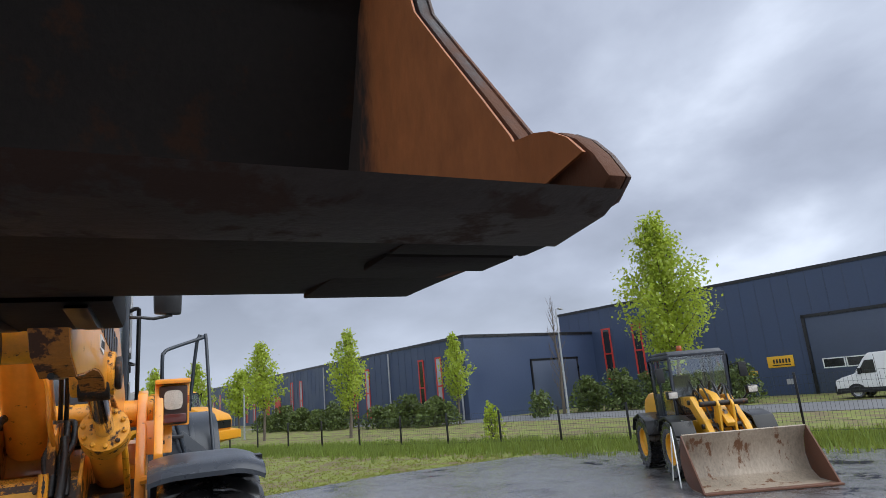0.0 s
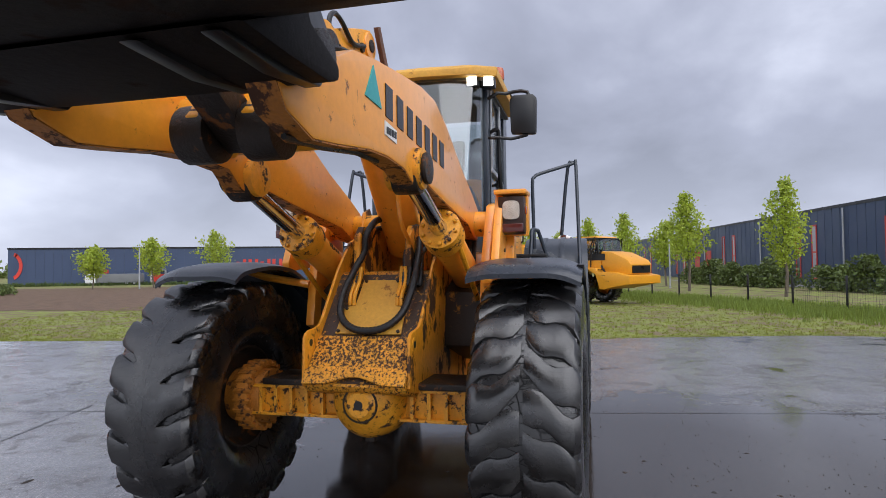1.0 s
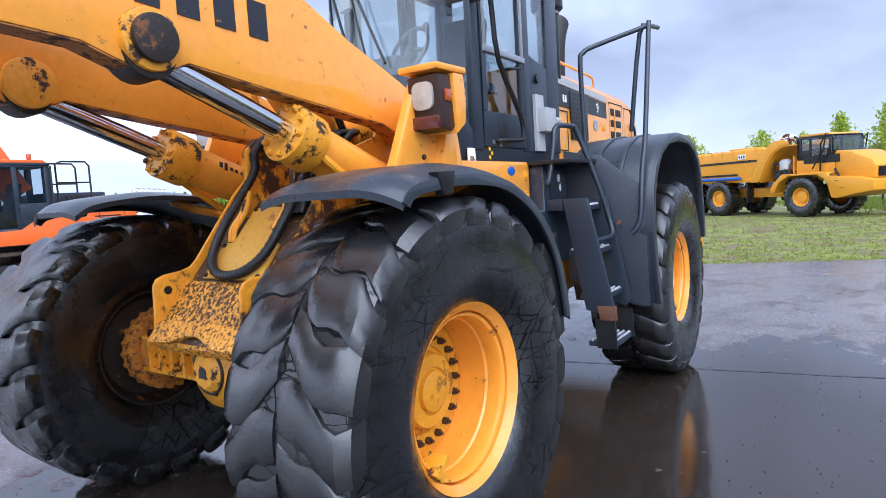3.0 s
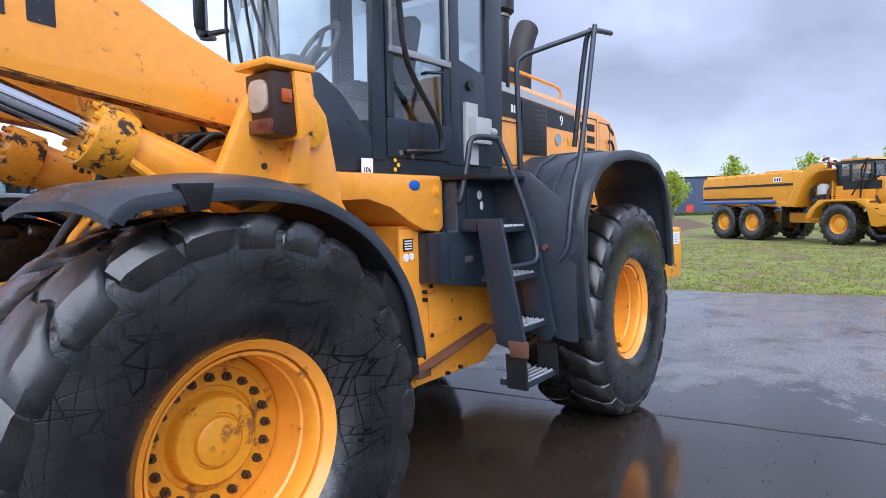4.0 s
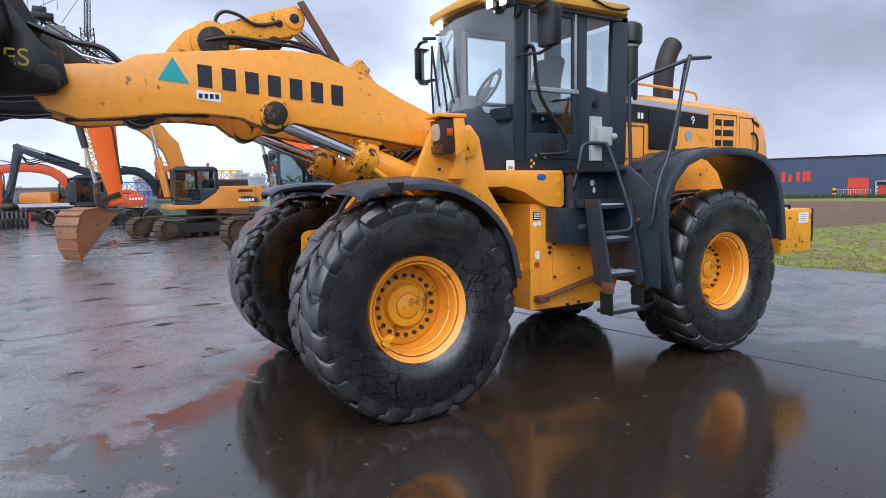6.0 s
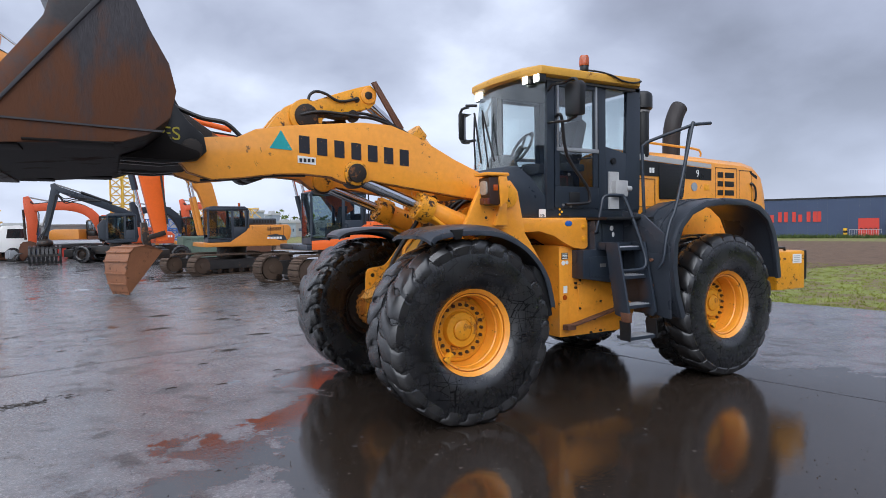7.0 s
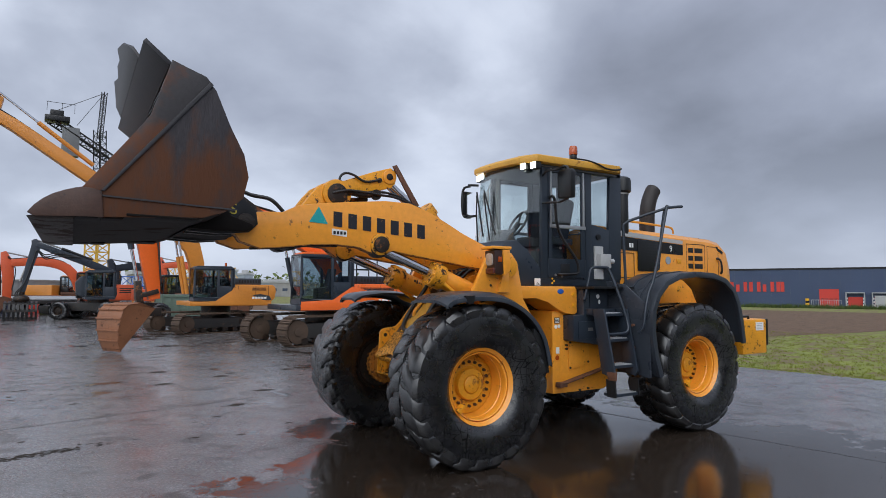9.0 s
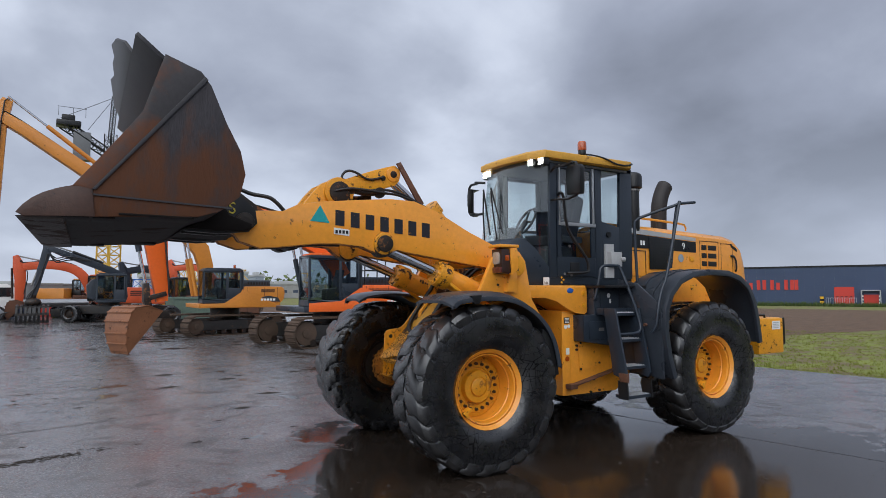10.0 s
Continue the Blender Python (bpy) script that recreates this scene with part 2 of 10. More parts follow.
    l.new(op("SUBTRACT", op("ADD", op("MULTIPLY", noise(11.0, 6, 0.6).outputs["Fac"], 0.4), op("MULTIPLY", noise(60.0, 4, 0.6).outputs["Fac"], 0.25)), op("MULTIPLY", cut, 0.22)), bp.inputs["Height"])
    l.new(bp.outputs["Normal"], b.inputs["Normal"])
    return m


RUBBER = rubber_mat("tyre_rubber")
TREAD = rubber_mat("worn_tread_rubber", 0.12)
HOSE = mat("hose_rubber", (0.010, 0.010, 0.011), 0.38, bump=0.2, scale=20)
CHROME = mat("chromed_rod", (0.62, 0.63, 0.66), 0.10, 1.0, var=0.05, bump=0.0, rvar=0.05)
STEEL = mat("bare_steel", (0.28, 0.27, 0.26), 0.42, 0.8, bump=0.1)
BOLT = mat("rusty_bolt_steel", (0.060, 0.030, 0.014), 0.5, 0.2, var=0.4, scale=30, bump=0.1)
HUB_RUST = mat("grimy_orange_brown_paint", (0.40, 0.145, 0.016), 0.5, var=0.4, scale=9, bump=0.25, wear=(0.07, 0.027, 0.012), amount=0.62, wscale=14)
GLAND = mat("paint_flaked_yellow_steel", (0.74, 0.31, 0.015), 0.42, var=0.25, scale=7, bump=0.2, wear=(0.040, 0.017, 0.009), amount=0.60, wscale=13)
APRON = mat("rust_speckled_yellow_paint", (0.76, 0.33, 0.022), 0.42, var=0.35, scale=9, bump=0.30, wear=(0.060, 0.026, 0.012), amount=0.80, wscale=48)
SLOPE = mat("oil_stained_nose_paint", (0.045, 0.022, 0.012), 0.42, var=0.4, scale=9, bump=0.25, wear=(0.52, 0.23, 0.02), amount=0.50, wscale=24)
CHEEK = mat("oil_stained_yellow_paint", (0.78, 0.31, 0.016), 0.38, var=0.3, scale=6, bump=0.10, wear=(0.060, 0.025, 0.010), amount=0.68, wscale=5.5, streak=0.6)
# near-black brown with yellow patches, for the boxes between frame and wheels
TOWER_DARK = mat("dark_tower_paint", (0.022, 0.012, 0.007), 0.45, var=0.4, scale=7, bump=0.2, wear=(0.42, 0.17, 0.012), amount=0.42, wscale=5)
AXLE = mat("chipped_axle_paint", (0.74, 0.32, 0.018), 0.42, var=0.25, scale=8, bump=0.2, wear=(0.045, 0.020, 0.010), amount=0.58, wscale=17)
COVER = mat("dusty_pale_yellow_paint", (0.62, 0.320, 0.040), 0.5, var=0.2, scale=7, bump=0.08, wear=(0.30, 0.13, 0.03), amount=0.35, wscale=8)
GREASY = mat("greasy_dark_steel", (0.020, 0.013, 0.009), 0.42, 0.2, var=0.4, scale=9, bump=0.35, wear=(0.20, 0.075, 0.02), amount=0.45, wscale=9)
BUCKET_SIDE = mat("rust_stained_bucket_side", (0.034, 0.030, 0.034), 0.5, 0.0, spec=0.35, var=0.6, scale=7, bump=0.30, wear=(0.098, 0.037, 0.016), amount=0.80, wscale=4.5, wz=(2.95, 0.40), streak=0.35)
BUCKET_GUARD = mat("dark_bucket_guard_steel", (0.034, 0.032, 0.036), 0.45, 0.1, var=0.3, scale=4, bump=0.10, wear=(0.060, 0.040, 0.032), amount=0.25, wscale=3.0)
BUCKET_CORNER = mat("rusted_bucket_corner", (0.056, 0.024, 0.015), 0.5, 0.0, var=0.4, scale=5, bump=0.18, wear=(0.035, 0.024, 0.022), amount=0.45, wscale=5)
BUCKET_RUST = mat("rusted_bucket_edge", (0.042, 0.038, 0.040), 0.5, 0.0, var=0.35, scale=5, bump=0.15, wear=(0.135, 0.048, 0.020), amount=0.85, wscale=3, wz=(3.20, 0.30))
# black shell steel, base lowered further to paint in the underside's shade
BUCKET_BLACK = mat("shade_dark_bucket_steel", (0.009, 0.0065, 0.0055), 0.66, 0.0, spec=0.16, var=0.4, scale=5, bump=0.15, wear=(0.026, 0.013, 0.008), amount=0.45, wscale=2.2)
# orange rust that turns near-black with x, towards the bucket's back
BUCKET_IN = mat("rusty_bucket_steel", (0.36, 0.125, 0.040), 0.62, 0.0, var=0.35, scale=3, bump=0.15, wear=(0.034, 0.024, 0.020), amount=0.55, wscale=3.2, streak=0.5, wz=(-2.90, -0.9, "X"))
BUCKET_LINE = mat("dark_lining_steel", (0.100, 0.080, 0.070), 0.62, 0.0, spec=0.25, var=0.4, scale=4, bump=0.18, wear=(0.070, 0.034, 0.020), amount=0.62, wscale=2.0, streak=0.4)
EDGE = mat("worn_cutting_edge_steel", (0.030, 0.022, 0.019), 0.55, 0.1, var=0.4, scale=7, bump=0.18, streak=0.3, wear=(0.030, 0.014, 0.009), amount=0.62, wscale=4, spec=0.3)
GLASS = glass_mat("cab_glass", (0.93, 0.97, 0.97), 0.02, 0.97)
TINT = glass_mat("tinted_glass", (0.74, 0.79, 0.81), 0.02, 0.95)
BEZEL = mat("dark_red_brown_plastic", (0.030, 0.012, 0.008), 0.35, var=0.3, scale=8, bump=0.03)
LENS = mat("lamp_lens", (0.50, 0.46, 0.40), 0.10, 0.35, var=0.35, scale=30, bump=0.5, coat=1.0)
LAMP_ON = glow_mat("lit_lamp", (1.0, 0.98, 0.86), 5.0)
AMBER = mat("amber_lens", (0.42, 0.07, 0.006), 0.2, var=0.1, coat=0.6)
RED_LENS = mat("dark_red_lens", (0.10, 0.02, 0.015), 0.25, coat=0.5)
WHITE = mat("white_paint", (0.78, 0.78, 0.76), 0.45, var=0.08, bump=0.02)
GREY = mat("pale_grey_panel", (0.42, 0.42, 0.42), 0.45, var=0.12, bump=0.03)
SEAT = mat("dark_seat_cloth", (0.035, 0.035, 0.04), 0.85, bump=0.2, scale=30)
CABIN = mat("cab_plastic", (0.11, 0.115, 0.12), 0.6, bump=0.04)
BLUE = mat("blue_plastic", (0.02, 0.10, 0.40), 0.35)
TEAL = mat("teal_decal", (0.02, 0.35, 0.36), 0.4, var=0.15, wear=(0.55, 0.4, 0.2), amount=0.3, wscale=30)
DECAL = mat("black_decal", (0.015, 0.015, 0.022), 0.38, var=0.2, wear=(0.72, 0.31, 0.015), amount=0.28, wscale=28)
INK = mat("black_ink", (0.01, 0.01, 0.01), 0.5, bump=0)
SPRAY = mat("yellow_spray_paint", (0.55, 0.45, 0.05), 0.7, wear=(0.04, 0.03, 0.025), amount=0.45, wscale=40)
SOOTY = mat("sooty_exhaust_steel", (0.019, 0.014, 0.013), 0.6, var=0.4, scale=9, bump=0.2)
RUSTY = mat("rusty_steel", (0.13, 0.055, 0.030), 0.7, var=0.4, scale=9, bump=0.25)
ORANGE = mat("orange_machine_paint", (0.80, 0.13, 0.012), 0.35, var=0.12, scale=3, bump=0.02, coat=0.25)
CASEY = mat("excavator_yellow_paint", (0.60, 0.225, 0.030), 0.40, var=0.15, scale=3, bump=0.03, wear=(0.22, 0.10, 0.03), amount=0.22, wscale=5)
DUMPY = mat("dump_truck_yellow_paint", (0.70, 0.30, 0.014), 0.4, var=0.12, scale=2, bump=0.02, wear=(0.30, 0.15, 0.04), amount=0.25, wscale=4)
CAB_BLUE = mat("blue_black_cab_paint", (0.016, 0.020, 0.030), 0.35, var=0.2, scale=4, bump=0.02)
COMPACTY = mat("compact_loader_yellow_paint", (0.72, 0.36, 0.018), 0.38, var=0.15, scale=4, bump=0.03, wear=(0.10, 0.05, 0.02), amount=0.25, wscale=8)
TRACK = mat("muddy_track_steel", (0.095, 0.062, 0.042), 0.75, 0.2, var=0.45, scale=8, bump=0.25)
BARK = mat("bark", (0.13, 0.105, 0.08), 0.85, var=0.4, scale=12, bump=0.5, streak=0.25)
def leafy(m, through_colour, share):
    """Lets light pass through thin leaves and blades."""
    n, l = m.node_tree.nodes, m.node_tree.links
    tr = n.new("ShaderNodeBsdfTranslucent")
    tr.inputs["Color"].default_value = (*through_colour, 1)
    mx = n.new("ShaderNodeMixShader")
    mx.inputs["Fac"].default_value = share
    l.new(n["Principled BSDF"].outputs["BSDF"], mx.inputs[1])
    l.new(tr.outputs["BSDF"], mx.inputs[2])
    l.new(mx.outputs["Shader"], n["Material Output"].inputs["Surface"])
    return m


LEAF = leafy(mat("young_leaf", (0.33, 0.41, 0.055), 0.5, var=0.25, scale=2, bump=0, island=0.40), (0.50, 0.58, 0.06), 0.45)
LEAF_DARK = leafy(mat("dark_leaf", (0.120, 0.165, 0.045), 0.5, var=0.3, scale=2, bump=0, island=0.5), (0.12, 0.14, 0.03), 0.3)
REED = leafy(mat("rough_grass", (0.15, 0.215, 0.042), 0.75, var=0.3, scale=1, bump=0, island=0.5), (0.30, 0.34, 0.05), 0.4)
GRASSB = leafy(mat("grass_blades", (0.21, 0.235, 0.040), 0.7, var=0.3, scale=1, bump=0, island=0.6), (0.26, 0.28, 0.038), 0.4)
CLAD = mat("dark_blue_cladding", (0.044, 0.066, 0.128), 0.45, var=0.14, scale=1.2, bump=0.03)
CLAD_GATE = mat("dark_gate_panel", (0.058, 0.076, 0.122), 0.45, var=0.12, scale=1.5, bump=0.03)
CAB_GREY = mat("blue_grey_cab_paint", (0.034, 0.043, 0.056), 0.4, var=0.15, scale=4, bump=0.02)
REDP = mat("red_paint", (0.55, 0.045, 0.03), 0.45, var=0.12, scale=2, bump=0.02)
CONC = mat("pale_concrete", (0.34, 0.33, 0.32), 0.8, var=0.2, scale=2, bump=0.2)
GALV = mat("galvanised_steel", (0.42, 0.43, 0.45), 0.45, 0.6, var=0.12, bump=0.03)
FENCEM = mat("dark_green_wire", (0.012, 0.018, 0.016), 0.5, bump=0)
SIGN_Y = mat("yellow_sign", (0.75, 0.42, 0.02), 0.45, bump=0.0)
CRANE_Y = mat("crane_yellow_paint", (0.60, 0.36, 0.04), 0.5, bump=0.0)
PALE_BLUE = mat("pale_distant_cladding", (0.30, 0.34, 0.38), 0.7, bump=0.0)


# ---- building blocks ----
def box(bm, x0, x1, y0, y1, z0, z1, bev=0.0, m=None):
    vs = [bm.verts.new((x, y, z)) for x in (x0, x1) for y in (y0, y1) for z in (z0, z1)]
    for q in ((0, 1, 3, 2), (4, 6, 7, 5), (0, 4, 5, 1), (2, 3, 7, 6), (0, 2, 6, 4), (1, 5, 7, 3)):
        bm.faces.new([vs[i] for i in q])
    if m is not None:
        for v in vs:
            v.co = m @ v.co
    return vs


def prism(bm, pts, y0, y1, axis="y"):
    """A flat outline given twice over, closed into a solid. axis y: points are x, z; axis x: y, z; axis z: x, y."""
    def at(p, d):
        return (p[0], d, p[1]) if axis == "y" else (d, p[0], p[1]) if axis == "x" else (p[0], p[1], d)
    a = [bm.verts.new(at(p, y0)) for p in pts]
    b = [bm.verts.new(at(p, y1)) for p in pts]
    k = len(pts)
    bm.faces.new(a)
    bm.faces.new(b[::-1])
    for i in range(k):
        bm.faces.new((a[i], b[i], b[(i + 1) % k], a[(i + 1) % k]))
    return a + b


def shell(bm, pts, y0, y1, th):
    """A bent sheet of thickness th that follows the open line pts (x, z) from y0 to y1."""
    off = []
    for i, p in enumerate(pts):
        q, r = pts[max(0, i - 1)], pts[min(len(pts) - 1, i + 1)]
        dx, dz = r[0] - q[0], r[1] - q[1]
        d = math.hypot(dx, dz)
        off.append((p[0] + dz / d * th, p[1] - dx / d * th))
    return prism(bm, list(pts) + off[::-1], y0, y1)


def cyl(bm, p, q, r, n=16, r2=None, cap=True):
    p, q = Vector(p), Vector(q)
    d = (q - p).normalized()
    u = d.orthogonal().normalized()
    v = d.cross(u)
    r2 = r if r2 is None else r2
    rings = []
    for c, rad in ((p, r), (q, r2)):
        rings.append([bm.verts.new(c + (u * math.cos(a) + v * math.sin(a)) * rad) for a in (2 * math.pi * i / n for i in range(n))])
    for i in range(n):
        f = bm.faces.new((rings[0][i], rings[0][(i + 1) % n], rings[1][(i + 1) % n], rings[1][i]))
        f.smooth = n > 8
    if cap:
        bm.faces.new(rings[0][::-1])
        bm.faces.new(rings[1])


def smooth_line(pts, steps=4):
    """A rounder polyline through pts."""
    pts = [Vector(p) for p in pts]
    out = []
    for i in range(len(pts) - 1):
        a, b, c, d = pts[max(0, i - 1)], pts[i], pts[i + 1], pts[min(len(pts) - 1, i + 2)]
        for s in range(steps):
            t = s / steps
            out.append(0.5 * ((2 * b) + (c - a) * t + (2 * a - 5 * b + 4 * c - d) * t * t + (3 * b - a - 3 * c + d) * t ** 3))
    out.append(pts[-1])
    return out


def tube(bm, pts, r, n=8, rounded=0):
    pts = smooth_line(pts, rounded) if rounded else [Vector(p) for p in pts]
    u = None
    prev = None
    for i, p in enumerate(pts):
        d = (pts[min(i + 1, len(pts) - 1)] - pts[max(i - 1, 0)]).normalized()
        u = d.orthogonal().normalized() if u is None else (u - d * u.dot(d)).normalized()
        v = d.cross(u)
        ring = [bm.verts.new(p + (u * math.cos(a) + v * math.sin(a)) * r) for a in (2 * math.pi * k / n for k in range(n))]
        if prev:
            for k in range(n):
                f = bm.faces.new((prev[k], prev[(k + 1) % n], ring[(k + 1) % n], ring[k]))
                f.smooth = True
        else:
            bm.faces.new(ring[::-1])
        prev = ring
    bm.faces.new(prev)


def lathe(bm, prof, n=48, axis="y", closed=False):
    """Turns the profile (radius, along) about the axis through the origin."""
    rings = []
    for k in range(n):
        a = 2 * math.pi * k / n
        c, s = math.cos(a), math.sin(a)
        if axis == "y":
            rings.append([bm.verts.new((r * c, h, r * s)) for r, h in prof])
        else:
            rings.append([bm.verts.new((r * c, r * s, h)) for r, h in prof])
    m = len(prof)
    for k in range(n):
        for i in range(m if closed else m - 1):
            f = bm.faces.new((rings[k][i], rings[k][(i + 1) % m], rings[(k + 1) % n][(i + 1) % m], rings[(k + 1) % n][i]))
            f.smooth = True


def blob(bm, c, r, n=12, m=8):
    rings = []
    for i in range(m + 1):
        th = math.pi * i / m
        rings.append([bm.verts.new((c[0] + r[0] * math.sin(th) * math.cos(2 * math.pi * k / n), c[1] + r[1] * math.sin(th) * math.sin(2 * math.pi * k / n), c[2] + r[2] * math.cos(th))) for k in range(n)])
    for i in range(m):
        for k in range(n):
            f = bm.faces.new((rings[i][k], rings[i + 1][k], rings[i + 1][(k + 1) % n], rings[i][(k + 1) % n]))
            f.smooth = True


def mesh_of(name, bm, material, bevel=0.0, m=None):
    if m is not None:
        bmesh.ops.transform(bm, matrix=m, verts=bm.verts)
    bmesh.ops.remove_doubles(bm, verts=bm.verts, dist=0.0002)
    if bevel:
        es = [e for e in bm.edges if len(e.link_faces) == 2 and e.calc_face_angle(0) > 0.6]
        bmesh.ops.bevel(bm, geom=es, offset=bevel, segments=2, profile=0.6, affect="EDGES", clamp_overlap=True)
    bmesh.ops.recalc_face_normals(bm, faces=bm.faces)
    me = bpy.data.meshes.new(name)
    bm.to_mesh(me)
    bm.free()
    me.set_sharp_from_angle(angle=0.65)
    me.materials.append(material)
    return me


def part(name, bm, material, parent=None, label="", bevel=0.0, m=None):
    ob = new(name, mesh_of(name, bm, material, bevel, m))
    if parent is not None:
        ob.parent = parent
    if label:
        tagged(ob, label)
    return ob


def thing(name, label, category, m=None, group=""):
    ob = new(name)
    ob.empty_display_size = 0.3
    if m is not None:
        ob.matrix_basis = m
    return tagged(ob, label, category, group)


def B():
    return bmesh.new()


def bars(bm, x0, x1, z0, z1, n, y, th=0.004, gap=0.3):
    """A row of n plain bars in the place of lettering, on a face that looks along -y."""
    w = (x1 - x0) / (n - gap * (1 - 1 / n))
    s = (x1 - x0 + w * gap) / n
    for i in range(n):
        box(bm, x0 + i * s, x0 + i * s + s - w * gap, y - th, y, z0, z1)


# ---- the wheel loader ----
loader = thing("wheel_loader", "large yellow articulated wheel loader with raised rusty bucket on wet asphalt", "wheel loader")
# the front half is turned slightly about the centre joint
F = Matrix.Translation((1.75, 0, 0)) @ Matrix.Rotation(radians(-2.2), 4, "Z") @ Matrix.Translation((-1.75, 0, 0))


def tyre_bm(R, W, height):
    """The carcass of a wide earthmover tyre about the y axis."""
    bm = B()
    h = W / 2
    r0 = R - height
    prof = [(0.37, h * 0.72), (0.395, h * 0.80), (0.44, h * 0.92), (0.52, h * 1.0), (0.64, h * 1.0), (0.73, h * 0.975), (r0 - 0.035, h * 0.93), (r0 - 0.008, h * 0.80), (r0, h * 0.5), (r0, 0)]
    prof = prof + [(r, -y) for r, y in prof[-2::-1]] + [(0.36, -h * 0.68), (0.36, h * 0.68)]
    lathe(bm, prof, 88, "y", closed=True)
    return bm


def lug_bm(R, W, lugs, height, wavy, side, k, v0=0.03, v1=1.23, fill=0.455, slit=False):
    """One tread lug that runs from the tread's middle over the shoulder."""
    rnd = random.Random(50 + k)
    bm = B()
    h, r0 = W / 2, R - height
    step = 2 * math.pi / lugs
    def surf(v):
        if v <= 0.8:
            return r0 - 0.004 * v, h * v
        t = (v - 0.8) / 0.45
        return r0 - 0.004 - 0.11 * t ** 1.6, h * (0.8 + 0.17 * min(1, t * 1.6))
    cols = []
    nv = 8
    for i in range(nv):
        v = v0 + (v1 - v0) * i / (nv - 1)
        r, y = surf(v)
        mid = 0.20 * min(v, 1) ** 0.8 + wavy * 0.035 * math.sin(v * 7 + k * 2.1)
        half = step * (fill + 0.05 * math.sin(v * 5 + k * 1.7) * wavy) * (0.80 if i == 0 and not slit else 1.0)
        top = height * (1.0 if (0 < i or slit) and i < nv - 1 else 0.45) + rnd.uniform(-0.004, 0.004) * wavy
        joined = slit and v < 0.45
        if joined:
            half = step * 0.503
        ring = []
        for f, hh in ((-1, -0.004), (-0.93, 0.55 * top), (-0.70, top), (0, top + 0.004), (0.70, top), (0.93, 0.55 * top), (1, -0.004)):
            a = mid + half * f
            if joined:
                hh = top
            rr = r + hh * (1.0 if v < 0.9 else 0.75)
            yy = y + (hh * 0.5 if v > 0.85 else 0)
            ring.append(bm.verts.new((rr * math.cos(a), side * yy, rr * math.sin(a))))
        cols.append(ring)
    for i in range(nv - 1):
        for j in range(6):
            f = bm.faces.new((cols[i][j], cols[i + 1][j], cols[i + 1][j + 1], cols[i][j + 1]))
            f.smooth = True
    bm.faces.new(cols[0])
    bm.faces.new(cols[-1][::-1])
    return bm


def loader_wheel(name, m, R, W, lugs, height, wavy, shift, shared=None, v0=0.03, v1=1.23, fill=0.468, slit=False):
    """A wheel whose outer face looks along -y: disc, rim, tyre, lugs, hub and bolts."""
    if shared is None:
        bm = B()
        lathe(bm, [(r, y + shift) for r, y in ((0.315, 0.09), (0.306, 0.062), (0.290, 0.055), (0.268, 0.055), (0.262, 0.045), (0.196, 0.045), (0.190, 0.055), (0.172, 0.055), (0.166, 0.045), (0.164, 0.008), (0.156, -0.002), (0.104, -0.006), (0.100, 0.002), (0.092, 0.002), (0.088, -0.018), (0.080, -0.024), (0.0, -0.026))], 48)
        disc = mesh_of("wheel", bm, HUB_YELLOW)
        bm = B()
        lathe(bm, [(r, y + shift) for r, y in ((0.312, 0.16), (0.312, 0.02), (0.318, 0.00), (0.318, -0.075), (0.326, -0.085), (0.326, -0.140), (0.333, -0.158), (0.346, -0.164), (0.347, -0.130), (0.355, -0.130), (0.356, -0.172), (0.372, -0.186), (0.392, -0.208), (0.397, -0.200), (0.397, -0.185), (0.380, -0.165), (0.365, -0.14))], 64)
        rim = mesh_of("rim", bm, YELLOW)
        bm = B()
        lathe(bm, [(r, y + shift) for r, y in ((0.396, -0.180), (0.397, -0.203), (0.401, -0.206), (0.405, -0.198), (0.404, -0.180))], 64)
        bead = mesh_of("bead_edge", bm, RUSTY)
        bm = B()
        lathe(bm, [(0.362, 0.10), (0.40, 0.20), (0.402, 0.215), (0.35, 0.21), (0.33, 0.16), (0.30, 0.13), (0.0, 0.13)], 48)
        dish = mesh_of("inner_dish", bm, GREASY)
        ty = mesh_of("tyre", tyre_bm(R, W, height), RUBBER)
        lug = {(s, k): mesh_of("tread_lug", lug_bm(R, W, lugs, height, wavy, s, k, v0, v1, fill, slit), TREAD) for s in (-1, 1) for k in range(4)}
        bm = B()
        cyl(bm, (0, 0, 0), (0, -0.020, 0), 0.0175, 6)
        cyl(bm, (0, 0, 0), (0, -0.036, 0), 0.009, 8)
        bolt = mesh_of("bolt", bm, BOLT)
        bm = B()
        box(bm, -0.03, 0.03, -0.232 + shift, -0.187 + shift, -0.372, -0.335)
        box(bm, -0.012, 0.012, -0.224 + shift, -0.13 + shift, -0.345, -0.27)
        clip = mesh_of("valve_guard", bm, YELLOW_WORN, 0.006)
        shared = (disc, rim, ty, bolt, clip, dish, lug, bead)
    disc, rim, ty, bolt, clip, dish, lug, bead = shared
    w = new(name, disc)
    w.parent = loader
    w.matrix_basis = m
    for nm, me in (("rim", rim), ("tyre", ty), ("valve_guard", clip), ("inner_dish", dish), ("bead_edge", bead)):
        o = new(nm, me)
        o.parent = w
        if nm == "valve_guard":
            o.matrix_basis = Matrix.Rotation(radians(52), 4, "Y")
    for k in range(20):
        o = new("bolt", bolt)
        a = 2 * math.pi * k / 20
        o.parent = w
        o.matrix_basis = Matrix.Translation((0.229 * math.cos(a), 0.045 + shift, 0.229 * math.sin(a)))
    for s in (-1, 1):
        for k in range(lugs):
            o = new("tread_lug", lug[(s, k * 3 % 4)])
            o.parent = w
            o.matrix_basis = Matrix.Rotation(-(k + (0.5 if s > 0 else 0)) * 2 * math.pi / lugs, 4, "Y")
    return shared


